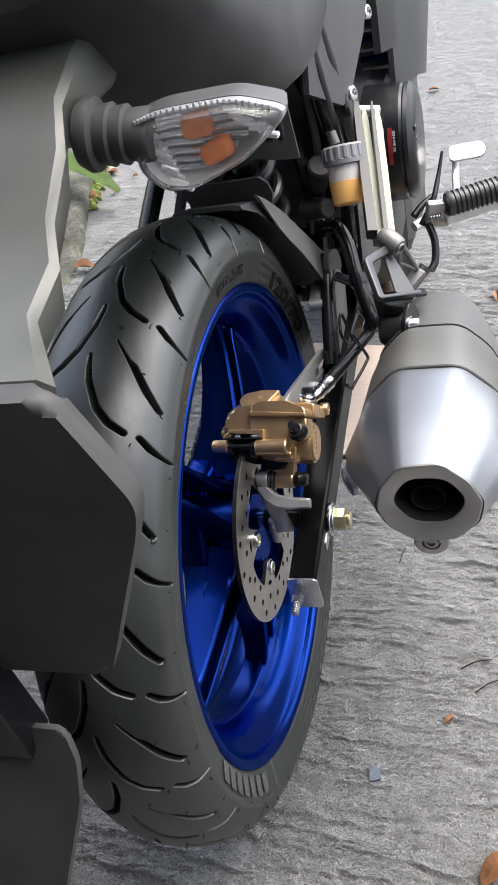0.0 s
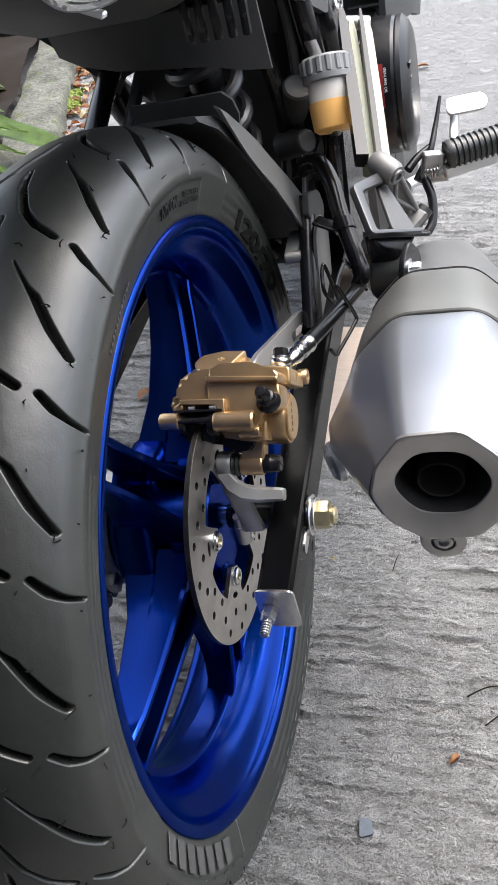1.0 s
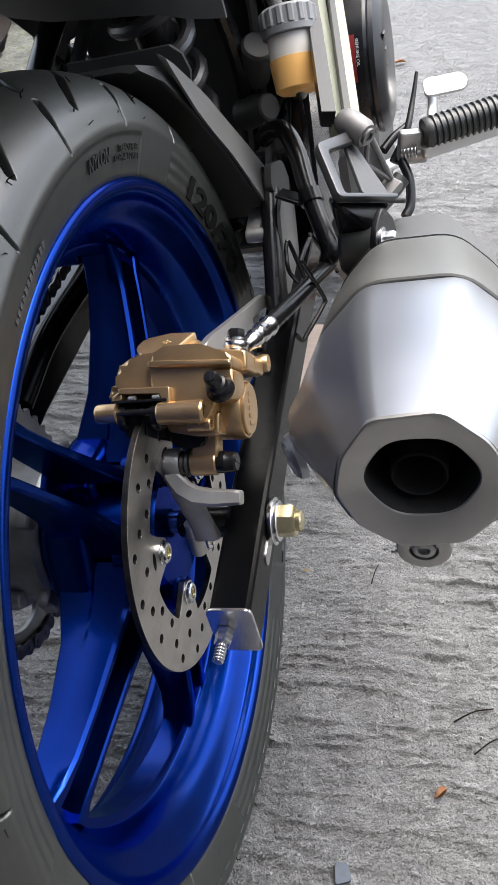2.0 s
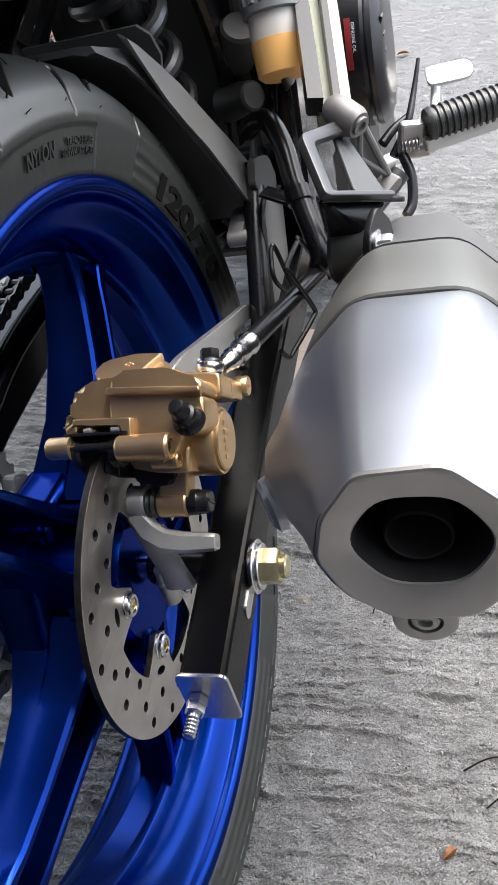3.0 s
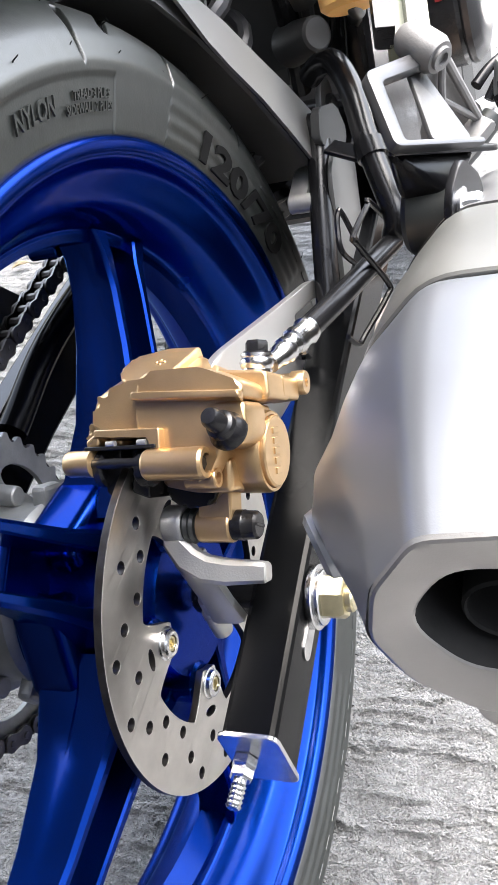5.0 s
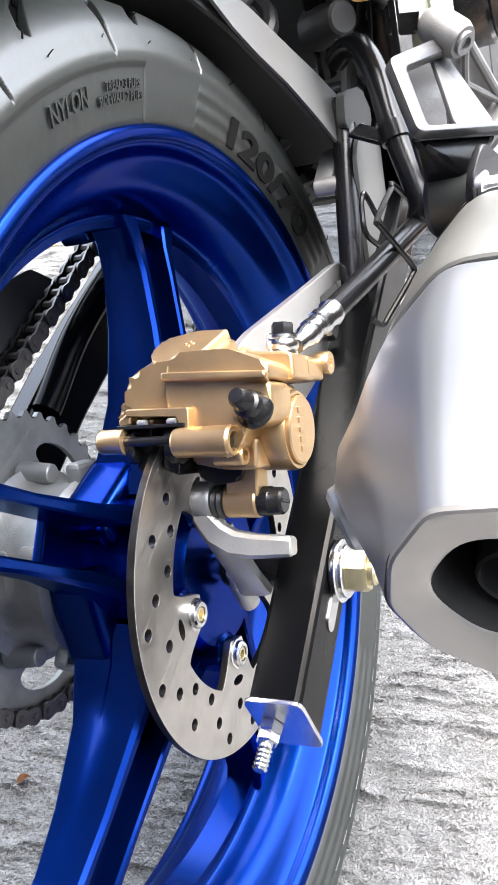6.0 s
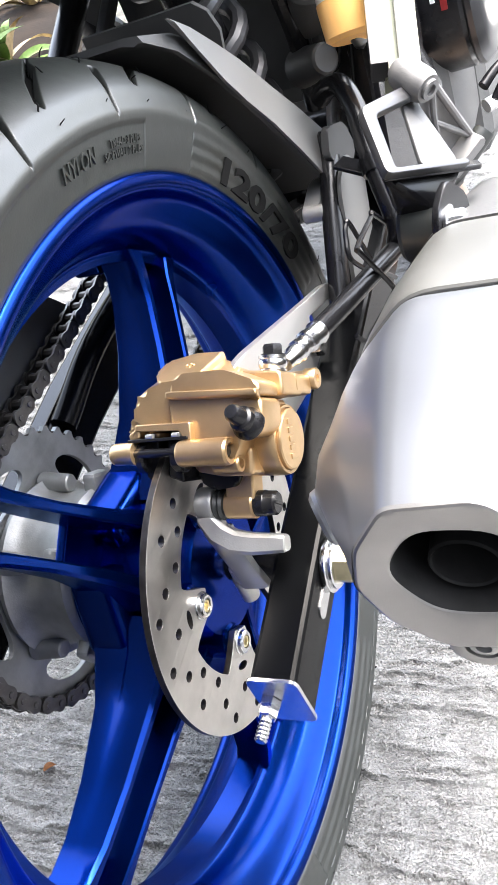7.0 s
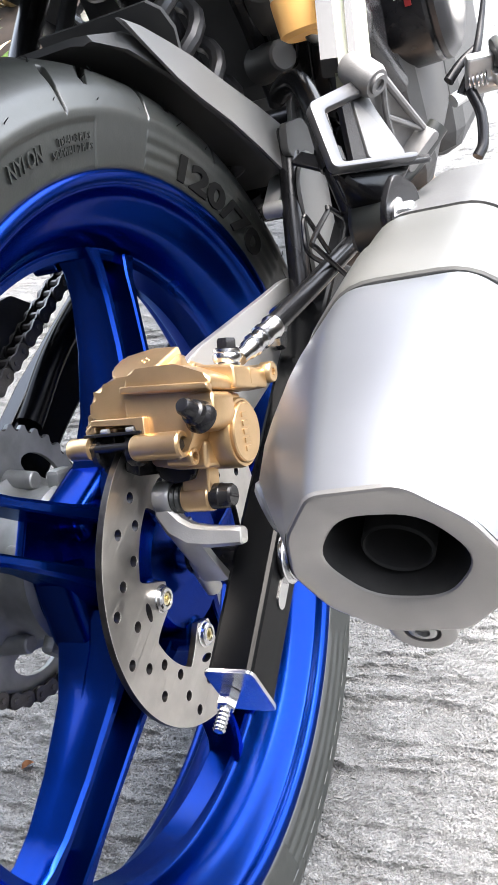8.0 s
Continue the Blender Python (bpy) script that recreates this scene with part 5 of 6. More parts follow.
for off, w, mat in ((-0.0052, 0.0086, PALE), (0.0060, 0.0090, PALE), (-0.0128, 0.0090, BLACK), (0.0004, 0.0040, BLACK)):
    bm = bm_new()
    rings = []
    for t, grow in ((0.0, 1.1), (0.5, 1.05), (0.90, 0.85), (1.0, 0.4)):
        c = A0 + (A1 - A0) * t + across * off * (1 + 0.25 * t)
        nrm = adir.cross(across)
        h = w * grow / 2
        c = c - nrm * (0.0 if mat is PALE else 0.0105)
        rings.append([bm.verts.new(c + across * u + nrm * v) for u, v in ((-h, -0.008), (h, -0.008), (h, 0.0035), (h * 0.75, 0.0050), (-h * 0.75, 0.0050), (-h, 0.0035))])
    skin(bm, rings)
    part("stay_arm", bm, mat, stay, "pale silver stay arm" if mat is PALE else "dark stay inner face")
bm = bm_new()
c = A1 + adir * 0.006
add_rod(bm, c - across * 0.012, c + across * 0.012, 0.0062)
part("arm_bolt", bm, CAST, stay)

# the same stay on the far side, seen from behind as dark bars
far_stay = None
for p, q, w in (((-0.100, 0.215, 0.175), (-0.080, 0.350, 0.262), 0.017), ((-0.066, 0.235, 0.175), (-0.050, 0.340, 0.255), 0.010)):
    bm = bm_new()
    add_tube(bm, [p, ((p[0] + q[0]) / 2, (p[1] + q[1]) / 2, (p[2] + q[2]) / 2 + 0.004), q], w, flat=0.6)
    if far_stay is None:
        far_stay = part("far_pillion_stay", bm, BLACK, bike, "black pillion footrest stay on the far side")
    else:
        part("stay_bar", bm, GREY_PLASTIC, far_stay, "grey inner bar")

# ---- brake fluid reservoir ----
RES0, RES1 = Vector((0.1275, 0.2790, 0.1880)), Vector((0.1230, 0.3060, 0.2420))
rl = (RES1 - RES0).length
bm = bm_new()
add_lathe(bm, RES0, RES1, [(0, 0), (0, 0.0145), (0.003, 0.0175), (0.020, 0.0188), (0.030, 0.0190), (0.034, 0.0185), (rl * 0.72, 0.0180), (rl * 0.72, 0)], 40)
reservoir = part("fluid_reservoir", bm, RES_PLASTIC, bike, "milky brake fluid reservoir with grey cap")
bm = bm_new()
rd = (RES1 - RES0).normalized()
tilt_axis = Vector((0.9, 0.3, 0)).normalized()
add_lathe(bm, RES0 - rd * 0.0004, RES1, [(0, 0), (0.0, 0.0148), (0.0028, 0.0181), (0.020, 0.0193), (0.0245, 0.0194), (0.0245, 0.0)], 40)
part("brake_fluid", bm, FLUID, reservoir, "amber brake fluid seen through the wall")
bm = bm_new()
cap0 = RES0 + rd * rl * 0.66
add_lathe(bm, cap0, RES1, [(0, 0.0185), (0.001, 0.0215), (0.0055, 0.0220), (0.0060, 0.0212), (0.0064, 0.0212), (0.0180, 0.0212), (0.0185, 0.0208), (0.0200, 0.0196), (0.0200, 0.0)], 96)
up = (RES1 - RES0).normalized()
bm.verts.index_update()
for v in bm.verts:
    h = (v.co - cap0).dot(up)
    if 0.0062 < h < 0.0182:
        ring_no = v.index % 6
        out = v.co - cap0 - up * h
        v.co += out.normalized() * (0.0013 if ring_no in (1, 2, 3) else 0.0)
part("cap", bm, CAP_GREY, reservoir, "grey fluted screw cap", sharp=25)
bm = bm_new()
add_box(bm, RES1 + Vector((-0.010, 0.006, 0.004)), (0.012, 0.022, 0.008), (20, 0, 20), 0.002)
part("cap_clip", bm, BLACK, reservoir, "black retaining clip")
bm = bm_new()
add_tube(bm, [RES0 + rd * 0.004, RES0 + Vector((-0.002, 0.016, -0.006)), (0.1180, 0.3300, 0.1700), (0.1000, 0.3650, 0.1500)], 0.0050)
part("feed_hose", bm, RUBBER, reservoir, "black feed hose")

# ---- hugger and its stays ----
HUG = ((59, 0.052, 0.300, 0.3050), (54, 0.0585, 0.299, 0.3105), (47, 0.0645, 0.293, 0.3120), (37, 0.076, 0.281, 0.3070), (30, 0.081, 0.279, 0.3110), (23.5, 0.086, 0.279, 0.3170), (14, 0.090, 0.285, 0.322))

FLARE = ((55.5, 0.0600, 0.3120, 0.3132), (51.8, 0.0625, 0.3015, 0.3132), (47.2, 0.0665, 0.2905, 0.3110), (43.0, 0.0705, 0.2845, 0.3095)) + HUG[3:6]


def hugger_shell():
    bm = bm_new()
    rings = []
    for (a, reach, drop, top), left in zip(HUG, (-0.020, -0.026, -0.045, -0.076, -0.076, -0.076, -0.076)):
        k = left / -0.076
        shape = [(left, 0.302 - 0.012 * k), (left * 0.9, top - 0.006 * k), (-0.03 * k, top), (0.02, top), (reach - 0.012, top), (reach - 0.003, top - 0.001), (reach, drop), (reach - 0.003, drop), (reach - 0.006, top - 0.006), (reach - 0.014, top - 0.004), (0.02, top - 0.004), (-0.03 * k, top - 0.004), (left * 0.86, top - 0.004 - 0.005 * k), (left * 0.96, 0.302 - 0.012 * k)]
        rings.append([bm.verts.new(rim_point(x, r, a)) for x, r in shape])
    skin(bm, rings)
    return bm


hugger = part("hugger", hugger_shell(), PLASTIC, bike, "black plastic hugger over the tyre", sharp=50)
bm = bm_new()
rings = []
for a, x, r0, r1 in FLARE:
    p, q = rim_point(x + 0.0035, r0 - 0.001, a), rim_point(x - 0.0005, r1 + 0.001, a)
    rings.append([bm.verts.new(v) for v in (p, q, q - Vector((0.002, 0, 0)), p - Vector((0.002, 0, 0)))])
skin(bm, rings)
part("side_flare", bm, GRAPHITE, hugger, "matt graphite side flare", sharp=50)
bm = bm_new()
add_prism(bm, rounded([(-0.016, -0.008), (0.012, -0.022), (0.024, -0.004), (0.012, 0.014), (-0.012, 0.012)], 0.004), plane((0.0960, 0.2740, 0.1240), (0.2, 0.9, -0.4), (0, 0.4, 0.9)), 0.006, 0.0012)
part("hugger_tab", bm, PLASTIC, hugger)
bm = bm_new()
add_tube(bm, [(0.0740, 0.2860, 0.1180), (0.0840, 0.2790, 0.1250), (0.0905, 0.2700, 0.1190), (0.0930, 0.2350, 0.0930), (0.0960, 0.1850, 0.0480)], 0.0078, seg=14)
part("hugger_stay", bm, BLACK, hugger, "black steel hugger stay")
bm = bm_new()
add_prism(bm, rounded([(0.24, 0.110), (0.270, 0.1180), (0.300, 0.090), (0.270, 0.030), (0.200, 0.030)], 0.008), at_x(0.1010), 0.0030, 0.0006)
part("stay_plate", bm, GRAPHITE, hugger, "grey gusset plate")
bm = bm_new()
add_prism(bm, rounded([(0.232, 0.098), (0.262, 0.104), (0.282, 0.098), (0.262, 0.082), (0.240, 0.084)], 0.004), at_x(0.0780), 0.012, 0.002)
add_rod(bm, (0.072, 0.236, 0.094), (0.088, 0.236, 0.094), 0.006)
part("link_bracket", bm, CAST, hugger, "cast alloy link bracket")

# ---- rear shock ----
bm = bm_new()
S0, S1 = Vector((0.022, 0.340, 0.04)), Vector((0.022, 0.262, 0.340))
sdir = (S1 - S0).normalized()
su = sdir.orthogonal().normalized()
sv = sdir.cross(su)
coil = [S0 + (S1 - S0) * (0.15 + 0.75 * k / 112) + 0.0265 * (math.cos(2 * math.pi * k / 16) * su + math.sin(2 * math.pi * k / 16) * sv) for k in range(113)]
add_tube(bm, coil, 0.0062, seg=10, smooth=False)
shock = part("shock_absorber", bm, STAY_ALLOY, bike, "grey coil spring rear shock absorber")
bm = bm_new()
add_rod(bm, S0, S1, 0.016)
for k in (0.1, 0.93):
    c = S0 + (S1 - S0) * k
    add_rod(bm, c - sdir * 0.006, c + sdir * 0.006, 0.032)
part("damper_body", bm, BLACK, shock)

# dark inner fender in front of the spring
rows = []
for y, z, w in ((0.262, 0.200, 0.048), (0.254, 0.226, 0.056), (0.250, 0.240, 0.054), (0.250, 0.247, 0.046)):
    rows.append([(x * w / 0.05 if x > 0 else x, y - 0.010 * math.cos(12 * x), z) for x in (-0.036, -0.025, -0.010, 0.02, 0.05)])
inner_fender = bm_new()
rings = [[inner_fender.verts.new(p) for p in row] + [inner_fender.verts.new((p[0], p[1] + 0.004, p[2])) for p in reversed(row)] for row in rows]
skin(inner_fender, rings)
part("inner_fender", inner_fender, PLASTIC, bike, "black plastic inner fender")

# ---- frame, underbody and engine block behind the wheel ----
def beam(name, pts, r, mat, parent, label=""):
    b = bm_new()
    add_tube(b, pts, r, seg=16)
    return part(name, b, mat, parent, label)


frame_rail = beam("frame", [(0.105, 0.560, 0.030), (0.108, 0.470, 0.120), (0.112, 0.400, 0.200), (0.106, 0.375, 0.280), (0.095, 0.350, 0.380)], 0.0145, BLACK, bike, "black steel rear frame")
beam("frame_rail", [(-0.105, 0.560, 0.030), (-0.108, 0.470, 0.120), (-0.112, 0.400, 0.200), (-0.106, 0.375, 0.280), (-0.095, 0.350, 0.380)], 0.0145, BLACK, frame_rail)
beam("frame_rail", [(0.108, 0.480, 0.110), (0.124, 0.420, 0.150), (0.112, 0.350, 0.200), (0.095, 0.330, 0.360)], 0.010, BLACK, frame_rail)
bm = bm_new()
add_prism(bm, rounded([(0.330, 0.100), (0.420, 0.070), (0.520, 0.030), (0.560, 0.110), (0.470, 0.270), (0.360, 0.290)], 0.012), at_x(0.1080), 0.010, 0.002)
part("frame_plate", bm, BLACK, frame_rail)
bm = bm_new()
add_prism(bm, rounded([(0.285, 0.060), (0.420, 0.030), (0.420, 0.180), (0.330, 0.190)], 0.012), at_x(0.1240), 0.004, 0.001)
part("heel_guard", bm, BLACK, frame_rail, "gloss black heel guard")
bm = bm_new()
add_box(bm, (0.0, 0.46, 0.22), (0.17, 0.16, 0.22), None, 0.02)
part("airbox", bm, PLASTIC, frame_rail, "black plastic airbox")
bm = bm_new()
add_rod(bm, (0.066, 0.338, 0.158), (0.094, 0.316, 0.168), 0.0145, 0.0110)
add_rod(bm, (0.078, 0.334, 0.112), (0.088, 0.334, 0.112), 0.010)
part("master_cylinder", bm, PLASTIC, frame_rail, "black rubber-booted rear master cylinder")

# hoses, leads and small fittings under the seat
for name, pts, rad, mat, label in (
    ("breather_hose", [(0.050, 0.300, 0.330), (0.066, 0.322, 0.255), (0.072, 0.332, 0.190), (0.060, 0.360, 0.120)], 0.0075, BLACK, "black breather hose"),
    ("overflow_hose", [(0.085, 0.340, 0.320), (0.090, 0.338, 0.240), (0.080, 0.345, 0.150)], 0.0045, PLASTIC, "thin black overflow hose"),
    ("wiring_lead", [(0.104, 0.330, 0.230), (0.106, 0.326, 0.190), (0.098, 0.330, 0.160), (0.088, 0.336, 0.150)], 0.0022, BLACK, "thin wiring lead"),
    ("wiring_lead", [(0.100, 0.345, 0.215), (0.110, 0.330, 0.180), (0.104, 0.332, 0.140)], 0.0018, BLACK, "thin wiring lead"),
    ("spring_clip", [(0.0900, 0.3180, 0.1640), (0.0860, 0.3160, 0.1560), (0.0920, 0.3150, 0.1500), (0.0980, 0.3170, 0.1560)], 0.0012, ZINC, "bright wire clip"),
):
    bm = bm_new()
    add_tube(bm, pts, rad, seg=10)
    part(name, bm, mat, frame_rail, label)
bm = bm_new()
flat_shape(bm, [rounded([(0.296, 0.104), (0.330, 0.134), (0.350, 0.128), (0.350, 0.108), (0.330, 0.090)], 0.009), ring(0.3380, 0.1170, 0.0042)], at_x(0.0820), 0.004, 0.0006)
part("bracket_tab", bm, CAST, frame_rail, "cast bracket tab with a hole")
bm = bm_new()
add_rod(bm, (0.078, 0.345, 0.185), (0.092, 0.325, 0.215), 0.014)
part("starter_relay", bm, PLASTIC, frame_rail, "black rubber relay cover")
for y, z in ((0.352, 0.196), (0.392, 0.150), (0.420, 0.110)):
    bm = bm_new()
    add_hex(bm, (0.1125, y, z), (0.1185, y, z), 0.0055)
    part("frame_bolt", bm, ZINC, frame_rail)

COVER_GREY = surf("satin_grey_engine_paint", (0.032, 0.032, 0.034), 0.36, metal=0.6, var=0.1, scale=20, bump=0.1)
bm = bm_new()
add_box(bm, (0.0, 0.70, 0.02), (0.24, 0.26, 0.26), None, 0.03)
engine = part("engine", bm, PLASTIC, bike, "black engine with satin grey clutch cover")
HUBC = Vector((0.0, 0.650, 0.090))
bm = bm_new()
add_lathe(bm, HUBC + Vector((0.095, 0, 0)), HUBC + Vector((1, 0, 0)), [(0, 0), (0, 0.082), (0.051, 0.080), (0.055, 0.078), (0.055, 0)], 64)
part("crankcase_cover", bm, BLACK, engine, "black crankcase cover")
bm = bm_new()
add_lathe(bm, HUBC + Vector((0.150, 0, 0)), HUBC + Vector((1, 0, 0)), [(0, 0.060), (0, 0.0785), (0.002, 0.0800), (0.007, 0.0795), (0.014, 0.0720), (0.017, 0.0640), (0.018, 0.050), (0.018, 0)], 64)
part("clutch_cover", bm, COVER_GREY, engine, "satin grey clutch cover")
for k in range(3):
    bm = bm_new()
    add_box(bm, (0.1655, 0.600, 0.128 - 0.016 * k), (0.003, 0.014, 0.010), (0, 18, 0), 0.001)
    part("name_bar", bm, BLACK, engine)


def on_cover(base_deg, x0):
    """Lettering that runs round the cover's rim."""
    def place(u, v, w):
        a = radians(base_deg) + u / 0.081
        return Vector((x0 + v, HUBC.y, HUBC.z)) + Vector((0, math.cos(a), math.sin(a))) * (0.0815 + w)
    return place


lettering("oil_mark", "GENUINE OIL", WHITE_PRINT, engine, on_cover(146, 0.1380), 0.0046, 0.0002, "white print")
for k, mat in ((0, RED_PRINT), (1, WHITE_PRINT)):
    bm = bm_new()
    reach, half, put = (0.024, 0.0030, on_cover(160, 0.1340)) if k == 0 else (0.020, 0.0022, on_cover(157, 0.1240))
    skin(bm, [[bm.verts.new(put(reach * q / 6, v, w)) for v, w in ((-half, -0.001), (half, -0.001), (half, 0.0004), (-half, 0.0004))] for q in range(-6, 7)])
    part("oil_print", bm, mat, engine)
# finned cylinder ahead; its blue light is put in as paint on alternate fins
for k in range(6):
    bm = bm_new()
    add_box(bm, (0.105, 0.86, 0.15 + 0.014 * k), (0.06, 0.14, 0.004), None, 0.001)
    part("cooling_fin", bm, BLUE if k % 2 else CAST, engine)
for z in (0.118, 0.165):
    bm = bm_new()
    add_hex(bm, (0.118, 0.590, z), (0.122, 0.582, z), 0.006)
    part("cover_bolt", bm, ZINC, engine)

# ---- footrest, brake pedal and linkage ----
bm = bm_new()
PEG0, PEG1 = Vector((0.2030, 0.5600, 0.0300)), Vector((0.2950, 0.5950, 0.0330))
pdir = (PEG1 - PEG0).normalized()
plen = (PEG1 - PEG0).length
prof = [(0, 0), (0, 0.0165), (0.004, 0.0180)]
for k in range(13):
    h = 0.006 + k * 0.0068
    prof += [(h, 0.0180), (h + 0.0012, 0.0155), (h + 0.0034, 0.0155), (h + 0.0046, 0.0180)]
prof += [(plen, 0.0170), (plen, 0)]
add_lathe(bm, PEG0, PEG1, prof, 28)
peg = part("rider_footrest", bm, RUBBER, bike, "ribbed black rubber rider footrest")
bm = bm_new()
add_prism(bm, rounded([(-0.004, -0.010), (plen, -0.006), (plen, 0.006), (-0.004, 0.010)], 0.003), plane(PEG0 + Vector((0, -0.004, -0.017)), pdir, (0, 1, 0)), 0.012, 0.002)
part("peg_bracket", bm, ALLOY, peg, "silver footrest bracket")
bm = bm_new()
add_rod(bm, (0.1720, 0.5640, 0.0060), (0.2040, 0.5640, 0.0060), 0.009)
add_box(bm, (0.1860, 0.5640, 0.0180), (0.026, 0.016, 0.034), (0, 10, 15), 0.003)
part("peg_hinge", bm, CAST, peg, "cast footrest hinge")
bm = bm_new()
for k in range(5):
    add_lathe(bm, (0.176 + 0.004 * k, 0.5560, 0.0140), (1, 0.5560, 0.0140), [(0, 0.0062), (0.0012, 0.0076), (0.0024, 0.0062)], 14)
part("return_spring", bm, ZINC, peg, "bright coil return spring")
bm = bm_new()
add_tube(bm, [(0.176, 0.556, 0.006), (0.184, 0.540, -0.012), (0.184, 0.520, -0.032), (0.178, 0.508, -0.040)], 0.0055)
part("hanger_arm", bm, BLACK, peg)

PAD = plane((0.2230, 0.7720, 0.0080), (0.98, 0.16, 0.0), (-0.05, 0.85, 0.45))
bm = bm_new()
studs = [ring(-0.020 + 0.0058 * i + (0.0029 if j % 2 else 0), -0.010 + 0.005 * j, 0.0014, 8) for i in range(8) for j in range(5) if not (j % 2 and i == 7)]
flat_shape(bm, [rounded([(-0.027, -0.0140), (0.023, -0.0140), (0.029, 0.0), (0.023, 0.0140), (-0.027, 0.0140)], 0.008)] + studs, PAD, 0.005, 0.0006)
pedal = part("brake_pedal", bm, ALLOY, bike, "perforated alloy brake pedal pad")
bm = bm_new()
add_tube(bm, [(0.2070, 0.7650, 0.0020), (0.2050, 0.7450, -0.020), (0.2030, 0.68, -0.030), (0.150, 0.60, -0.020)], 0.0075, flat=0.7)
part("pedal_arm", bm, ALLOY, pedal, "silver pedal arm")
bm = bm_new()
add_tube(bm, [(0.1960, 0.6400, 0.0720), (0.1900, 0.6150, 0.0480), (0.1820, 0.5850, 0.0250), (0.1660, 0.5650, 0.0000)], (0.0020, 0.0055))
add_tube(bm, [(0.1840, 0.5950, 0.0300), (0.1680, 0.5800, 0.0240), (0.1560, 0.5650, 0.0160)], (0.0040, 0.0055))
part("linkage", bm, BLACK, pedal, "black brake light linkage")

# ---- side cover, tail and tank flank ----
def loft_panel(bm, rows, thick, inward):
    """A curved panel through rows of points, thickened along inward."""
    inward = Vector(inward)
    rings = [[bm.verts.new(p) for p in row] + [bm.verts.new(Vector(p) + inward * thick) for p in reversed(row)] for row in rows]
    skin(bm, rings)


bm = bm_new()
loft_panel(bm, [[(0.100, 0.300, 0.300), (0.120, 0.360, 0.262), (0.121, 0.402, 0.252), (0.112, 0.440, 0.240)],
                [(0.105, 0.330, 0.390), (0.128, 0.420, 0.330), (0.130, 0.500, 0.290), (0.118, 0.560, 0.270)],
                [(0.105, 0.340, 0.480), (0.130, 0.460, 0.420), (0.134, 0.600, 0.350), (0.122, 0.680, 0.320)]], 0.006, (-1, 0, 0))
cover = part("side_cover", bm, GREY_PLASTIC, bike, "dark grey plastic side cover")
for p in ((0.1235, 0.402, 0.258), (0.1275, 0.560, 0.295)):
    bm = bm_new()
    add_lathe(bm, p, Vector(p) + Vector((1, -0.3, 0.2)), [(0, 0), (0, 0.009), (0.003, 0.008), (0.0035, 0.005), (0.001, 0.004), (0.001, 0)], 20)
    part("cover_screw", bm, ZINC, cover)
bm = bm_new()
loft_panel(bm, [[(0.130, 0.740, 0.125), (0.160, 0.780, 0.135), (0.166, 0.840, 0.115)], [(0.132, 0.76, 0.30), (0.168, 0.82, 0.27), (0.176, 0.90, 0.22)], [(0.135, 0.78, 0.42), (0.170, 0.86, 0.38), (0.180, 0.96, 0.30)]], 0.008, (-1, 0, 0))
part("radiator_shroud", bm, GREY_PLASTIC, cover, "grey radiator shroud")
bm = bm_new()
loft_panel(bm, [[(0.120, 0.70, 0.20), (0.140, 0.72, 0.20)], [(0.122, 0.70, 0.30), (0.142, 0.75, 0.30)], [(0.124, 0.70, 0.42), (0.145, 0.78, 0.42)]], 0.010, (-1, 0, 0))
part("tank_flank", bm, PLASTIC, cover)

# unseen tank, seat and engine mass ahead, added to shade and mirror below
bm = bm_new()
rings = []
for y, half, low, high in ((0.20, 0.10, 0.52, 0.66), (0.36, 0.13, 0.46, 0.68), (0.52, 0.16, 0.40, 0.74), (0.75, 0.18, 0.36, 0.84), (0.98, 0.17, 0.38, 0.82), (1.10, 0.10, 0.46, 0.74)):
    rings.append([bm.verts.new((u * half, y, (low + high) / 2 + v * (high - low) / 2)) for u, v in rounded([(-0.75, -1), (0.75, -1), (1, 0.1), (0.7, 1), (-0.7, 1), (-1, 0.1)], 0.35)])
skin(bm, rings)
part("fuel_tank", bm, BLACK, bike, "gloss black tank and seat")
bm = bm_new()
add_box(bm, (0.0, 0.93, 0.06), (0.26, 0.30, 0.50), (-14, 0, 0), 0.03)
part("cylinder_block", bm, PLASTIC, engine)

# tail: closed underside over the tyre, rising cowl
def tail_section(y, half, low, high, belly):
    return [(-half, y, low + 0.03), (-half * 0.75, y, low + 0.008), (-half * 0.3, y, low - belly), (half * 0.3, y, low - belly), (half * 0.75, y, low + 0.008), (half, y, low + 0.03), (half * 1.02, y, (low + high) / 2), (half * 0.85, y, high), (-half * 0.85, y, high), (-half * 1.02, y, (low + high) / 2)]


bm = bm_new()
skin(bm, [[bm.verts.new(p) for p in tail_section(*s)] for s in ((-0.060, 0.085, 0.500, 0.560, 0.0), (-0.020, 0.120, 0.440, 0.575, 0.004), (0.05, 0.135, 0.385, 0.580, 0.008), (0.14, 0.135, 0.345, 0.570, 0.010), (0.26, 0.125, 0.325, 0.560, 0.010), (0.40, 0.115, 0.330, 0.540, 0.010))])
bmesh.ops.subdivide_edges(bm, edges=bm.edges, cuts=1, use_grid_fill=True, smooth=0.6)
tail = part("tail_cowl", bm, PLASTIC, bike, "black plastic tail cowl and underside", sharp=60)
bm = bm_new()
add_box(bm, (0.02, 0.23, 0.335), (0.12, 0.05, 0.03), None, 0.006)
add_rod(bm, (0.07, 0.225, 0.320), (0.07, 0.225, 0.350), 0.018)
part("wiring_box", bm, BLACK, tail)
for k in range(5):
    bm = bm_new()
    add_tube(bm, [(0.045 + 0.011 * k, 0.205, 0.335), (0.046 + 0.011 * k, 0.200, 0.315), (0.044 + 0.011 * k, 0.206, 0.298)], 0.0036, seg=8)
    part("wiring_lead", bm, BLACK, tail)

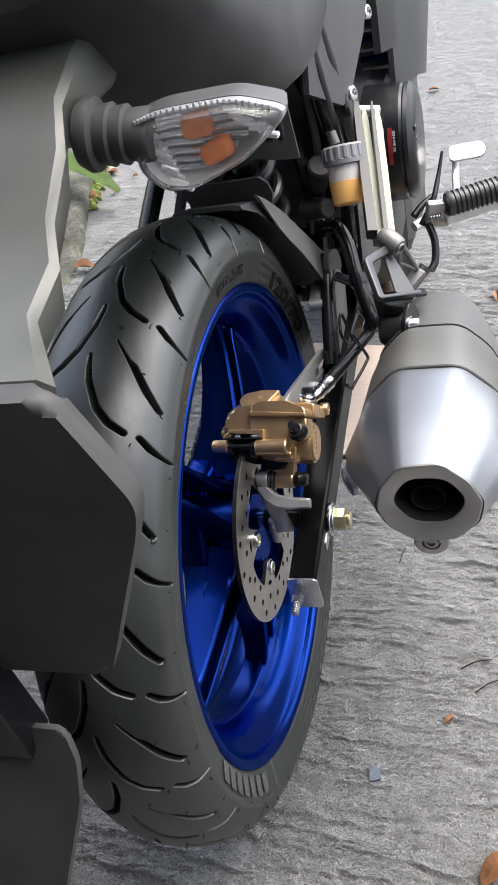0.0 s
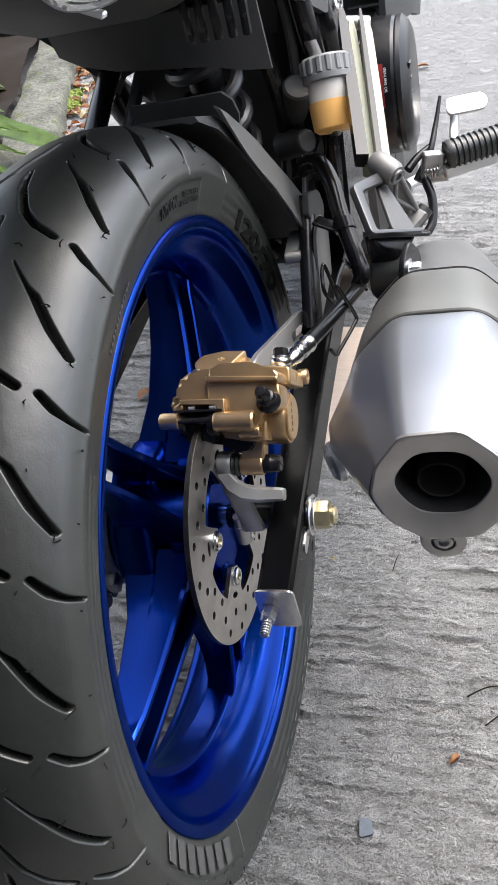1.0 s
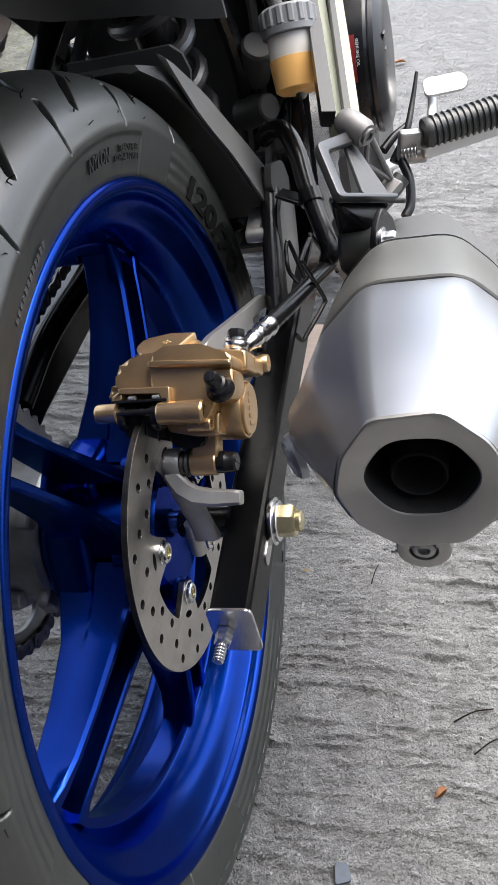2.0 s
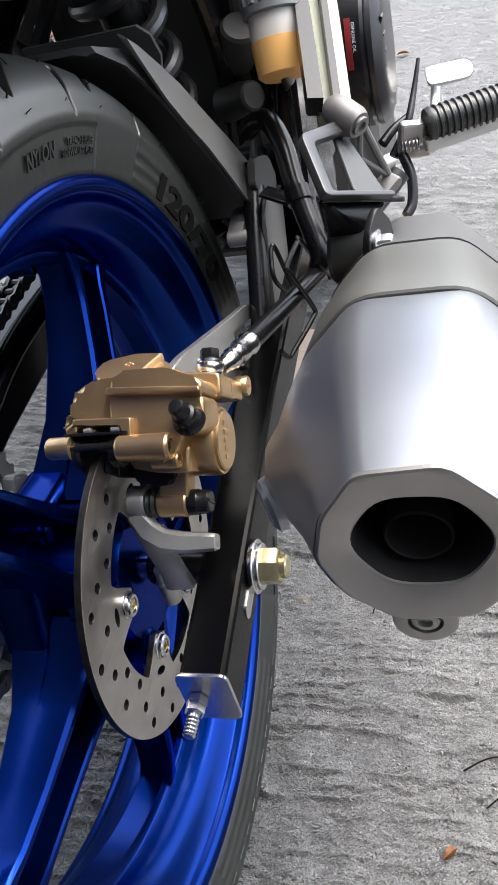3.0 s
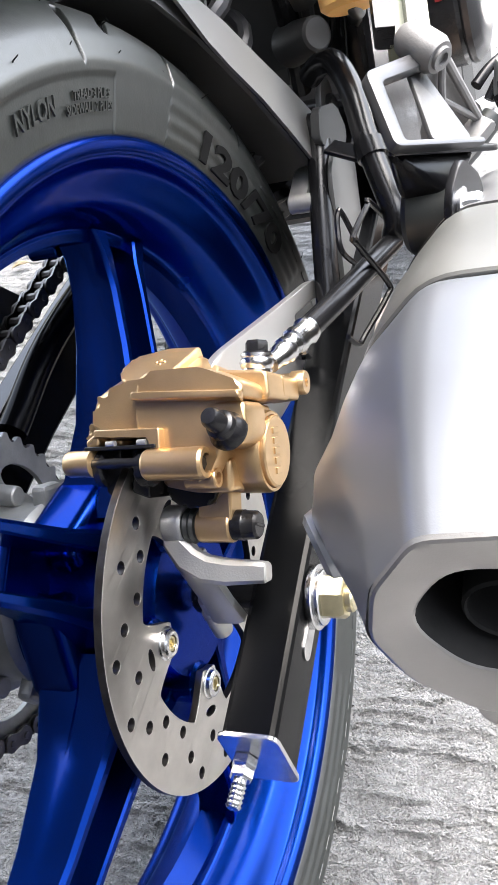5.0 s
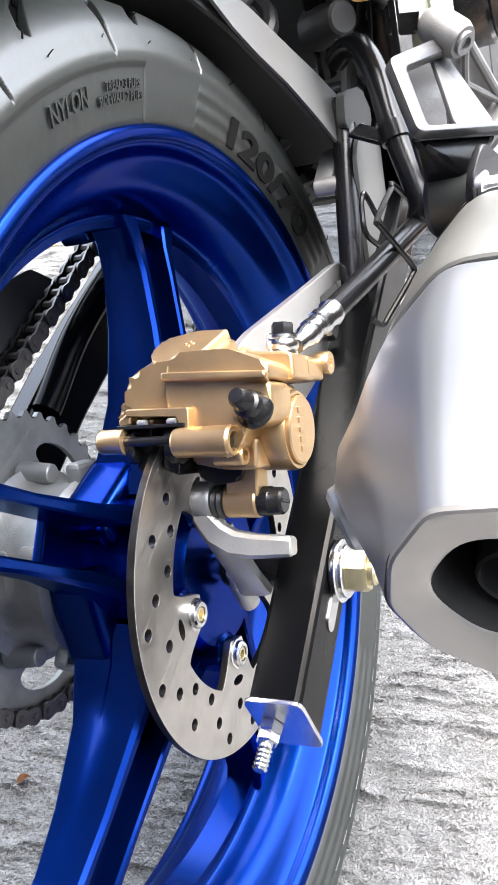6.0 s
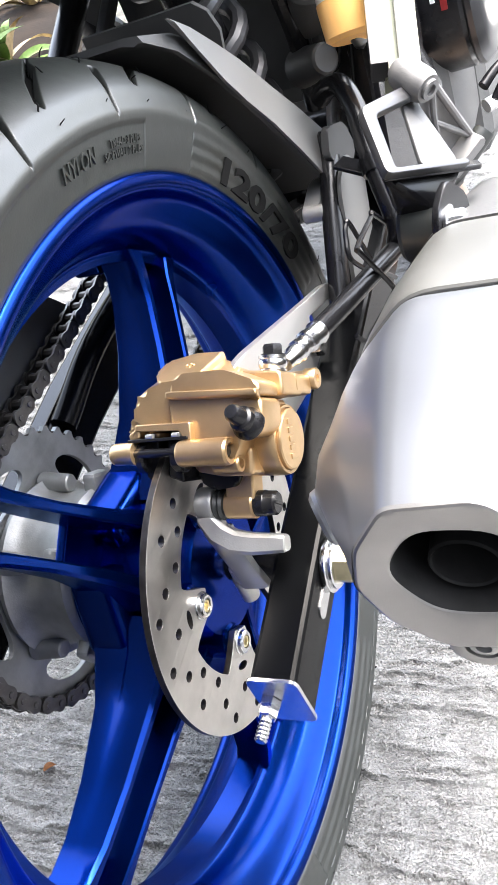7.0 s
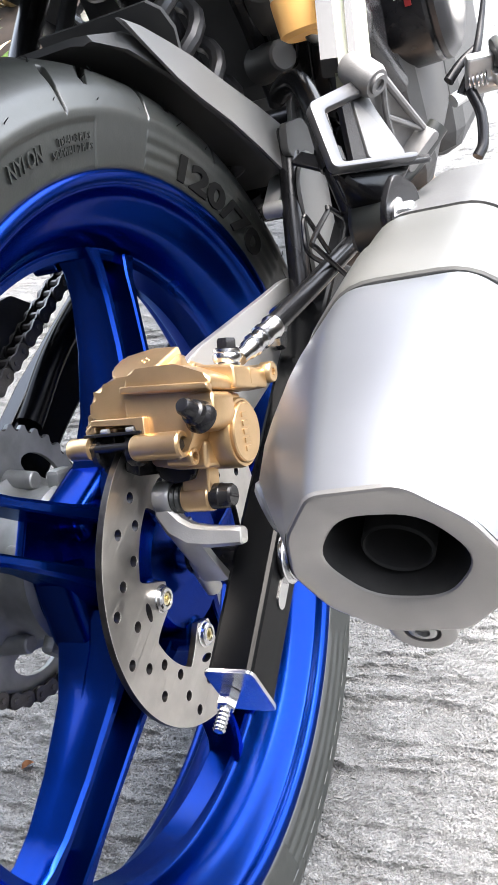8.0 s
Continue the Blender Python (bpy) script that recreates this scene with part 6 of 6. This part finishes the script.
# mudguard under the tail, curving down ahead of the tyre, with its turned-down left edge
bm = bm_new()
rings = []
for y, z, half in ((0.020, 0.400, 0.090), (0.140, 0.3600, 0.100), (0.264, 0.3275, 0.100), (0.3226, 0.2880, 0.100), (0.3634, 0.2520, 0.096), (0.3780, 0.2320, 0.088)):
    low = [(-half - 0.012, y, z - 0.016), (-half, y, z), (-half * 0.5, y, z + 0.014), (0.0, y, z + 0.020), (half * 0.8, y, z + 0.016)]
    rings.append([bm.verts.new(p) for p in low] + [bm.verts.new((x, yy + 0.003, zz + 0.004)) for x, yy, zz in reversed(low)])
skin(bm, rings)
part("mudguard", bm, PLASTIC, tail, "black plastic mudguard under the tail", sharp=50)
bm = bm_new()
rings = []
for x, low in ((-0.092, 0.290), (-0.070, 0.2830), (-0.036, 0.2775), (0.0, 0.2745), (0.022, 0.2720), (0.045, 0.2680), (0.065, 0.2600), (0.088, 0.2540)):
    y = 0.235 + 3.0 * x * x
    rings.append([bm.verts.new(p) for p in ((x, y, low), (x, y - 0.012, 0.320), (x, y - 0.020, 0.365), (x, y - 0.016, 0.365), (x, y - 0.008, 0.320), (x, y + 0.004, low))])
skin(bm, rings)
part("splash_skirt", bm, PLASTIC, tail, "black plastic splash skirt", sharp=50)
bm = bm_new()
add_hull(bm, [(-0.092, 0.377, 0.230), (-0.1000, 0.411, 0.195), (-0.053, 0.336, 0.2186), (-0.092, 0.383, 0.230), (-0.1000, 0.417, 0.195), (-0.053, 0.342, 0.2186)])
part("mudguard_tongue", bm, GRAPHITE, tail, "grey plastic tongue of the mudguard")

# number plate carrier: stalk, panel and lower flap
bm = bm_new()
rings = []
for (x, y, z), w, h in (((0.0, -0.010, 0.465), 0.110, 0.050), ((0.0, -0.065, 0.455), 0.096, 0.034), ((0.0, -0.100, 0.444), 0.094, 0.030), ((0.0, -0.130, 0.428), 0.110, 0.028), ((0.0, -0.165, 0.406), 0.106, 0.026), ((0.0, -0.190, 0.392), 0.122, 0.026), ((0.0, -0.225, 0.384), 0.118, 0.024), ((0.0, -0.280, 0.385), 0.186, 0.022)):
    rings.append([bm.verts.new((x + u * w / 2, y + v * h * 0.3, z + v * h / 2)) for u, v in ((-1, -0.7), (-0.9, -1), (0.9, -1), (1, -0.7), (1, 0.7), (0.9, 1), (-0.9, 1), (-1, 0.7))])
skin(bm, rings)
plate = part("plate_carrier", bm, CARRIER, bike, "satin grey-black plastic number plate carrier", sharp=50)
bm = bm_new()
add_prism(bm, rounded([(-0.120, 0.148), (0.095, 0.148), (0.117, 0.082), (0.111, 0.063), (0.049, -0.069), (-0.120, -0.071)], 0.010), plane((0.0, -0.285, 0.250), (1, 0, 0), (0, 0, 1)), 0.014, 0.006, 4)
part("plate_panel", bm, PLASTIC, plate, "black splash panel")
bm = bm_new()
add_prism(bm, rounded([(-0.130, 0.004), (-0.006, 0.004), (0.0, -0.020), (-0.003, -0.052), (-0.032, -0.140), (-0.052, -0.210), (-0.130, -0.210)], 0.006), plane((0.0, -0.300, 0.118), (1, 0, 0), (0, 0.5, 1)), 0.006, 0.002)
part("lower_flap", bm, PLASTIC, plate, "black lower mud flap")
bm = bm_new()
add_box(bm, (-0.060, -0.300, 0.150), (0.060, 0.030, 0.090), None, 0.002)
part("flap_strut", bm, BLACK, plate)
bm = bm_new()
add_box(bm, (-0.085, -0.242, 0.113), (0.050, 0.006, 0.006), None, 0.0015)
part("plate_edge", bm, ZINC, plate)

# ---- turn signal ----
SIG = plane((0.1265, -0.078, 0.4150), Vector((0.98, 0.06, -0.02)), Vector((-0.03, 0.10, 0.99)))
bm = bm_new()
rings = []
OUT = [(u * 0.94, v * 0.94) for u, v in rounded([(-0.050, 0.022), (-0.030, 0.027), (0.020, 0.028), (0.050, 0.018), (0.046, 0.010), (0.020, -0.010), (-0.018, -0.024), (-0.038, -0.023), (-0.052, -0.008)], 0.008, 3)]
for d, k in ((0.006, 0.99), (0.0, 1.0), (-0.012, 0.96), (-0.028, 0.80), (-0.038, 0.50)):
    rings.append([bm.verts.new(SIG @ Vector((u * k, v * k + (0.003 if d < -0.01 else 0), d))) for u, v in OUT])
skin(bm, rings, caps=False)
bm.faces.new(rings[-1])
signal = part("turn_signal", bm, GREY_PLASTIC, bike, "grey turn signal with clear lens", sharp=40)
bm = bm_new()
rings = []
for d, k in ((0.006, 0.955), (0.012, 0.93), (0.017, 0.80), (0.019, 0.55), (0.0195, 0.2)):
    rings.append([bm.verts.new(SIG @ Vector((u * k, v * k - 0.001, d))) for u, v in OUT])
inner = [[bm.verts.new(SIG @ Vector((u * k, v * k - 0.001, d))) for u, v in OUT] for d, k in ((0.0165, 0.2), (0.016, 0.54), (0.0145, 0.77), (0.010, 0.90), (0.006, 0.93))]
skin(bm, inner + rings, caps=False)
bm.faces.new(rings[-1])
bm.faces.new(inner[0])
lens = part("lens", bm, CLEAR, signal, "clear ribbed lens")
lens.visible_shadow = False
bm = bm_new()
rings = []
for d, k in ((0.005, 0.93), (-0.004, 0.82), (-0.014, 0.62), (-0.020, 0.30)):
    rings.append([bm.verts.new(SIG @ Vector((u * k, v * k - 0.001, d))) for u, v in OUT])
skin(bm, rings, caps=False)
bm.faces.new(rings[-1])
part("reflector", bm, REFLECTOR, signal, "chrome reflector bowl")
bm = bm_new()
add_box(bm, SIG @ Vector((-0.010, 0.010, -0.002)), (0.019, 0.013, 0.010), SIG.to_3x3().to_4x4(), 0.0045, 3)
part("bulb", bm, AMBER, signal, "amber bulb")
bm = bm_new()
add_box(bm, SIG @ Vector((-0.001, -0.005, -0.002)), (0.022, 0.013, 0.010), SIG.to_3x3().to_4x4() @ Matrix.Rotation(radians(20), 4, "Z"), 0.0055, 3)
part("bulb", bm, AMBER, signal, "amber bulb")
# stepped reflector facets either side of the bulb
for k in range(9):
    for side, u in ((0, -0.040 + 0.0018 * k), (1, 0.012 + 0.0026 * k)):
        bm = bm_new()
        v = 0.010 - 0.0042 * k if side == 0 else 0.016 - 0.0012 * (k % 3) - 0.0018 * k
        add_box(bm, SIG @ Vector((u, v, -0.002 + 0.001 * (k % 2))), (0.012 if side == 0 else 0.009, 0.0030, 0.006), SIG.to_3x3().to_4x4() @ Matrix.Rotation(radians(-18 + 9 * (k % 3)), 4, "X") @ Matrix.Rotation(radians(-25 if side == 0 else -12), 4, "Z"), 0.0008, 1)
        part("reflector_step", bm, REFLECTOR, signal)
# horizontal chrome flutes of the bowl
for v, u0, u1 in ((0.0165, -0.034, 0.036), (0.0115, -0.040, 0.036), (0.0065, -0.042, 0.028), (0.0015, -0.042, 0.020), (-0.0035, -0.040, 0.013), (-0.0085, -0.036, 0.006), (-0.0135, -0.032, -0.003)):
    bm = bm_new()
    add_tube(bm, [SIG @ Vector((u0 + (u1 - u0) * q, v + 0.0006 * math.sin(9 * q), -0.0035 - 0.004 * math.sin(math.pi * q))) for q in (0.0, 0.2, 0.4, 0.6, 0.8, 1.0)], 0.0021, seg=10, per=3)
    part("reflector_flute", bm, CHROME, signal, "chrome flute")
# frosted edge of the lens with a ribbed upper lip
bm = bm_new()
rings = []
for d, k in ((0.0055, 0.995), (0.0080, 0.985), (0.0115, 0.960), (0.0120, 0.925), (0.0100, 0.925)):
    rings.append([bm.verts.new(SIG @ Vector((u * k, v * k - 0.0005, d))) for u, v in OUT])
skin(bm, rings + rings[:1], caps=False)
part("lens_edge", bm, FROST, signal, "frosted lens edge")
lip = smooth_path([(-0.042, 0.0205, 0), (-0.028, 0.0238, 0), (-0.005, 0.0252, 0), (0.016, 0.0244, 0), (0.037, 0.0180, 0)], 6)
for p in lip:
    bm = bm_new()
    add_box(bm, SIG @ Vector((p.x, p.y, 0.0122)), (0.0016, 0.0026, 0.0022), SIG.to_3x3().to_4x4(), 0.0004, 1)
    part("lens_rib", bm, FROST, signal)
bm = bm_new()
add_lathe(bm, (0.046, -0.080, 0.4320), (0.100, -0.079, 0.4240), [(0, 0), (0, 0.0190), (0.006, 0.0220), (0.010, 0.0215), (0.012, 0.0170), (0.020, 0.0185), (0.0215, 0.0160), (0.0290, 0.0175), (0.0305, 0.0150), (0.040, 0.0160), (0.045, 0.0150), (0.045, 0)], 32)
part("stem", bm, PLASTIC, signal, "black rubber stem with rings")

# ---- kerb, planted bed, moss and leaves at the yard's edge ----
def ground_of(x, y):
    """World place on the yard of a bike-axis place."""
    return BIKE @ Vector((x, y, -0.298 - 0.1285 * x))


EDGE0, EDGE1 = ground_of(-0.690, 1.20), ground_of(-0.965, 2.20)
edge = (EDGE1 - EDGE0).normalized()
edge = Vector((edge.x, edge.y, 0)).normalized()
outw = Vector((-edge.y, edge.x, 0))
rng = random.Random(11)
bm = bm_new()
rings = []
for k in range(300):
    p = EDGE0 + edge * (-0.40 + 0.024 * k) - Vector((0, 0, max(0, 0.05 - 0.0036 * k)))
    row = []
    for i, (u, z) in enumerate(((0.0, -0.05), (0.002, 0.008), (0.005, 0.022), (0.012, 0.031), (0.030, 0.0335), (0.050, 0.035), (0.070, 0.035), (0.090, 0.0355), (0.110, 0.035), (0.130, 0.032), (0.14, -0.05))):
        rough = 0.010 * (value_noise(np.array([k * 0.13]), np.array([i * 0.31]), 51)[0] - 0.5) + rng.uniform(-0.0024, 0.0024)
        row.append(bm.verts.new(Vector((p.x, p.y, p.z)) + outw * (u + 1.2 * rough) + Vector((0, 0, z + rough))))
    rings.append(row)
skin(bm, rings)
tagged(new("kerb", finish(bm, "kerb", KERB_STONE, 60)), "low mossy concrete kerb along the bed", "kerb", kind="structure")
bx, by = np.meshgrid(np.linspace(0.13, 3.2, 60), np.linspace(-0.22, 6.8, 110), indexing="ij")
bz = 0.02 + 0.05 * value_noise(bx * 4, by * 4, 31) + 0.02 * value_noise(bx * 19, by * 19, 32)
bed = np.stack([EDGE0.x + outw.x * bx + edge.x * by, EDGE0.y + outw.y * bx + edge.y * by, bz], -1)
bed_mesh = grid_mesh("planting_bed", bed)
bed_mesh.materials.append(SOIL)
tagged(new("planting_bed", bed_mesh), "soil bed behind the kerb, its shade put into the dark colour", "soil", kind="structure")


def blade(length, width, rise, droop, seed, fold=0.25):
    """One arching strap leaf with a folded midrib, growing along +x from its foot."""
    r = random.Random(seed)
    bm = bm_new()
    rows, n = [], 12
    for i in range(n + 1):
        t = i / n
        w = width * (0.25 + 0.75 * math.sin(math.pi * (0.12 + 0.86 * t)) ** 0.9) * (1 if t < 0.98 else 0.2)
        x, z = length * (t - 0.12 * t * t), length * (rise * t - droop * t * t)
        twist = 0.3 * math.sin(3 * t + seed)
        wave = 0.03 * width * math.sin(9 * t + seed)
        rows.append([bm.verts.new((x, s * w / 2, z + abs(s) * fold * w / 2 + s * twist * w / 2 + wave)) for s in (-1, -0.5, 0, 0.5, 1)])
    for a, b in zip(rows, rows[1:]):
        for k in range(4):
            bm.faces.new((a[k], b[k], b[k + 1], a[k + 1]))
    bmesh.ops.solidify(bm, geom=bm.faces, thickness=0.0008)
    return bm


BLADES = {}
for tone, mat in (("green", LEAF_GREEN), ("pale", LEAF_PALE), ("dry", LEAF_DRY)):
    BLADES[tone] = [finish(blade(0.30, 0.055, 0.75, 0.62, 1), "leaf", mat), finish(blade(0.24, 0.045, 0.95, 0.70, 2), "leaf", mat), finish(blade(0.34, 0.050, 0.55, 0.60, 3), "leaf", mat)]


def plant(x, y, count, size, tones, seed, label):
    r = random.Random(seed)
    p = ground_of(x, y)
    stem = bm_new()
    add_tube(stem, [(0, 0, -0.04), (0.004, 0.002, 0.03 * size), (0.0, 0.006, 0.07 * size)], (0.012 * size, 0.007 * size), seg=8)
    root = new("bed_plant", finish(stem, "bed_plant", LEAF_GREEN))
    root.matrix_world = pose(p.x, p.y, 0.04)
    tagged(root, label, "plant", "plants in the bed")
    for k in range(count):
        ob = new("leaf", r.choice(BLADES[r.choice(tones)]))
        ob.parent = root
        ob.matrix_basis = pose(0, 0, r.uniform(0.0, 0.05) * size, r.uniform(-12, 12), r.uniform(-38, 12), 360 * k / count + r.uniform(-18, 18)) @ Matrix.Scale(size * r.uniform(0.75, 1.15), 4)


plant(-0.985, 1.16, 11, 1.0, ("green", "green", "pale"), 1, "green strap-leaved plant arching over the kerb")
plant(-1.13, 1.62, 14, 0.7, ("green", "pale"), 2, "plant with green and yellowing leaves")
plant(-1.30, 2.10, 20, 0.62, ("pale", "green", "pale"), 3, "plant with yellowing leaves")
plant(-1.62, 2.45, 20, 0.62, ("pale", "pale", "green"), 4, "plant with yellow and reddish leaves")
plant(-1.50, 2.22, 18, 0.55, ("green", "pale"), 5, "plant with green and dry leaves")
plant(-1.95, 2.95, 14, 1.3, ("green", "pale"), 6, "plant with yellow-green leaves")
plant(-1.10, 2.35, 18, 0.55, ("green", "pale"), 7, "plant with yellow-green leaves")
plant(-1.40, 1.35, 12, 1.1, ("green", "dry"), 8, "plant with green and dry leaves")

# moss and leaf litter in the gutter, past counting
bm = bm_new()
r = random.Random(21)
for k in range(420):
    u, v = r.gauss(-0.004, 0.012), r.choice((0.08, 0.2, 0.52, 0.56, 0.9)) + r.gauss(0, 0.035)
    p = EDGE0 + edge * v + outw * u
    s = r.uniform(0.003, 0.010)
    bmesh.ops.create_icosphere(bm, subdivisions=1, radius=s, matrix=pose(p.x, p.y, 0.001, r.uniform(0, 90), r.uniform(0, 90), 0) @ Matrix.Diagonal((1, 0.8, 0.5, 1)))
MOSS = surf("bright_moss", (0.13, 0.17, 0.025), 0.9, var=0.4, scale=60, bump=3.0, fine=700)
tagged(new("moss", finish(bm, "moss", MOSS)), "bright green moss in the gutter", "moss", kind="stuff")


def make_leaf(length, width, curl, seed, material, name="fallen_leaf"):
    q = random.Random(seed)
    bm = bm_new()
    rows = []
    for i in range(9):
        t = i / 8
        w = width * math.sin(math.pi * min(1, t * 0.97 + 0.03)) ** 0.8
        lift = curl * math.sin(math.pi * t) + q.uniform(-0.1, 0.1) * curl
        rows.append([bm.verts.new(((t - 0.5) * length, s * w / 2 + 0.1 * width * math.sin(4 * t + seed), 0.001 + lift * (0.3 + abs(s)))) for s in (-1, -0.5, 0, 0.5, 1)])
    for a, b in zip(rows, rows[1:]):
        for k in range(4):
            bm.faces.new((a[k], b[k], b[k + 1], a[k + 1]))
    bmesh.ops.solidify(bm, geom=bm.faces, thickness=0.0006)
    return finish(bm, name, material)


LEAVES = [make_leaf(0.030, 0.017, 0.006, 1, LEAF_DRY), make_leaf(0.040, 0.020, 0.010, 2, LEAF_DRY), make_leaf(0.034, 0.014, 0.005, 3, LEAF_PALE), make_leaf(0.024, 0.012, 0.007, 4, LEAF_DRY)]


def drop_leaf(p, kind, size, turn, label):
    ob = new("fallen_leaf", LEAVES[kind])
    ob.matrix_world = pose(p.x, p.y, 0.0015, rng.uniform(-10, 10), rng.uniform(-10, 10), turn) @ Matrix.Scale(size, 4)
    tagged(ob, label, "leaf", "fallen leaves")


for x, y, kind, size, turn in ((0.203, -0.021, 3, 0.62, 40), (0.254, 0.871, 1, 0.8, 100), (0.251, -0.18, 1, 1.0, 70), (0.085, 1.90, 0, 1.1, 10), (-0.239, -0.037, 3, 0.6, 30), (-0.262, 0.502, 0, 1.0, 60), (-0.606, 0.939, 1, 1.2, 20), (-0.741, 1.14, 0, 1.0, 80), (-0.70, 0.99, 3, 1.2, 10), (0.057, 0.214, 2, 0.34, 0), (0.24, 0.71, 2, 0.7, 60), (-0.62, 0.80, 2, 1.0, 20)):
    drop_leaf(ground_of(x, y), kind, size, turn, "dry brown leaf fallen on the concrete")
for k in range(110):
    drop_leaf(EDGE0 + edge * rng.uniform(0.05, 1.1) - outw * abs(rng.gauss(0.015, 0.035)), rng.choice((0, 2, 3, 3)), rng.uniform(0.7, 1.3), rng.uniform(0, 360), "withered leaf lying in the mossy gutter")


# one broad leaf bowed over the kerb, on the nearest plant
def long_leaf(points, width, material):
    line = smooth_path(points, 6)
    bm = bm_new()
    rows = []
    for k, p in enumerate(line):
        t = k / (len(line) - 1)
        d = (line[min(k + 1, len(line) - 1)] - line[max(k - 1, 0)]).normalized()
        side = d.cross(Vector((0, 0, 1))).normalized()
        w = width * math.sin(math.pi * (0.04 + 0.93 * t)) ** 0.7
        rows.append([bm.verts.new(p + side * (q * w / 2) + Vector((0, 0, 1)) * (0.22 * abs(q) * w / 2 + 0.003 * math.sin(14 * t + 3 * q))) for q in (-1, -0.5, 0, 0.5, 1)])
    for a, b in zip(rows, rows[1:]):
        for k in range(4):
            bm.faces.new((a[k], b[k], b[k + 1], a[k + 1]))
    bmesh.ops.solidify(bm, geom=bm.faces, thickness=0.0009)
    return finish(bm, "leaf", material)


leafy = [o for o in bpy.data.objects if o.name == "bed_plant"][0]
foot = leafy.matrix_world.to_translation()
for pts, wide, mat in (
    (((-0.985, 1.20, 0.06), (-0.90, 1.31, 0.10), (-0.80, 1.26, 0.11), (-0.68, 1.22, 0.09), (-0.60, 1.20, 0.05)), 0.075, LEAF_GREEN),
    (((-0.96, 1.10, 0.10), (-0.84, 1.20, 0.14), (-0.72, 1.22, 0.12)), 0.030, LEAF_GREEN),
    (((-0.94, 1.02, 0.09), (-0.82, 1.12, 0.13), (-0.69, 1.13, 0.11)), 0.030, LEAF_GREEN),
    (((-0.92, 0.95, 0.08), (-0.80, 1.04, 0.12), (-0.66, 1.05, 0.10)), 0.032, LEAF_GREEN),
    (((-0.89, 0.88, 0.06), (-0.78, 0.96, 0.10), (-0.65, 0.96, 0.07)), 0.030, LEAF_PALE),
):
    ground_pts = [ground_of(x, y) + Vector((0, 0, z)) - foot for x, y, z in pts]
    ob = new("leaf", long_leaf(ground_pts, wide, mat))
    ob.parent = leafy

# a grey-blue chip pressed into the concrete, and thin twigs
bm = bm_new()
p = ground_of(0.125, -0.100)
add_prism(bm, rounded([(-0.007, -0.008), (0.007, -0.006), (0.006, 0.008), (-0.004, 0.010)], 0.002), pose(p.x, p.y, 0.001, 0, 3, 15), 0.004, 0.0006)
CHIP = surf("grey_blue_stone_chip", (0.075, 0.09, 0.115), 0.6, var=0.2, scale=120)
tagged(new("stone_chip", finish(bm, "stone_chip", CHIP)), "grey-blue stone chip lying on the concrete", "stone")
for (x0, y0), (x1, y1), r0 in (((0.214, 0.050), (0.250, 0.068), 0.0009), ((0.232, 0.020), (0.262, 0.042), 0.0008), ((0.128, 0.205), (0.134, 0.232), 0.0006)):
    bm = bm_new()
    a, b = ground_of(x0, y0), ground_of(x1, y1)
    add_tube(bm, [(a.x, a.y, 0.001), ((a.x + b.x) / 2, (a.y + b.y) / 2 + 0.002, 0.004), (b.x, b.y, 0.0015)], (r0, r0 * 0.6), seg=6)
    tagged(new("twig", finish(bm, "twig", SOIL)), "thin dry twig lying on the concrete", "twig", "fallen twigs")

# loose grit, past counting
r = np.random.RandomState(8)
count = 30000
gx0, gy0 = r.uniform(-0.45, 0.55, count), r.uniform(-0.38, 1.7, count)
size = 0.0004 + 0.0018 * r.rand(count) ** 6
corner = np.array([(1, 0, 0), (-0.6, 0.8, 0), (-0.5, -0.9, 0), (0.1, 0.1, 0.9), (0.0, 0.1, -0.8)])
tri = np.array([(0, 1, 3), (1, 2, 3), (2, 0, 3), (1, 0, 4), (2, 1, 4), (0, 2, 4)])
turn = r.uniform(0, 6.28, count)
cx = np.cos(turn)[:, None] * corner[:, 0] - np.sin(turn)[:, None] * corner[:, 1]
cy = np.sin(turn)[:, None] * corner[:, 0] + np.cos(turn)[:, None] * corner[:, 1]
cz = np.broadcast_to(corner[:, 2], cx.shape)
heights = gz[np.clip(np.searchsorted(gx[:, 0], gx0), 0, len(gx) - 1), np.clip(np.searchsorted(gy[0], gy0), 0, gx.shape[1] - 1)]
verts = np.stack([gx0[:, None] + size[:, None] * cx, gy0[:, None] + size[:, None] * cy, heights[:, None] + size[:, None] * (cz + 0.3)], -1).reshape(-1, 3)
faces = (np.arange(count)[:, None, None] * 5 + tri).reshape(-1, 3)
me = bpy.data.meshes.new("grit")
me.from_pydata(verts.tolist(), [], faces.tolist())
me.materials.append(surf("mixed_grit", (0.25, 0.245, 0.235), 0.8, var=0.6, scale=90))
tagged(new("grit", me), "loose sandy grit on the concrete", "grit", kind="stuff")

# a tan sheet of board on the ground under the bike
bm = bm_new()
BOARD = surf("tan_cardboard", (0.50, 0.40, 0.32), 0.8, var=0.08, scale=25, bump=0.4, fine=900, warp=(1, 8, 1))
p, q = ground_of(-0.075, 0.405), ground_of(0.095, 0.693)
add_box(bm, ((p.x + q.x) / 2, (p.y + q.y) / 2, 0.005), (q.x - p.x, q.y - p.y, 0.005), (0, 0, 0), 0.0008)
tagged(new("cardboard_sheet", finish(bm, "cardboard_sheet", BOARD)), "tan cardboard sheet lying on the concrete under the bike", "cardboard")
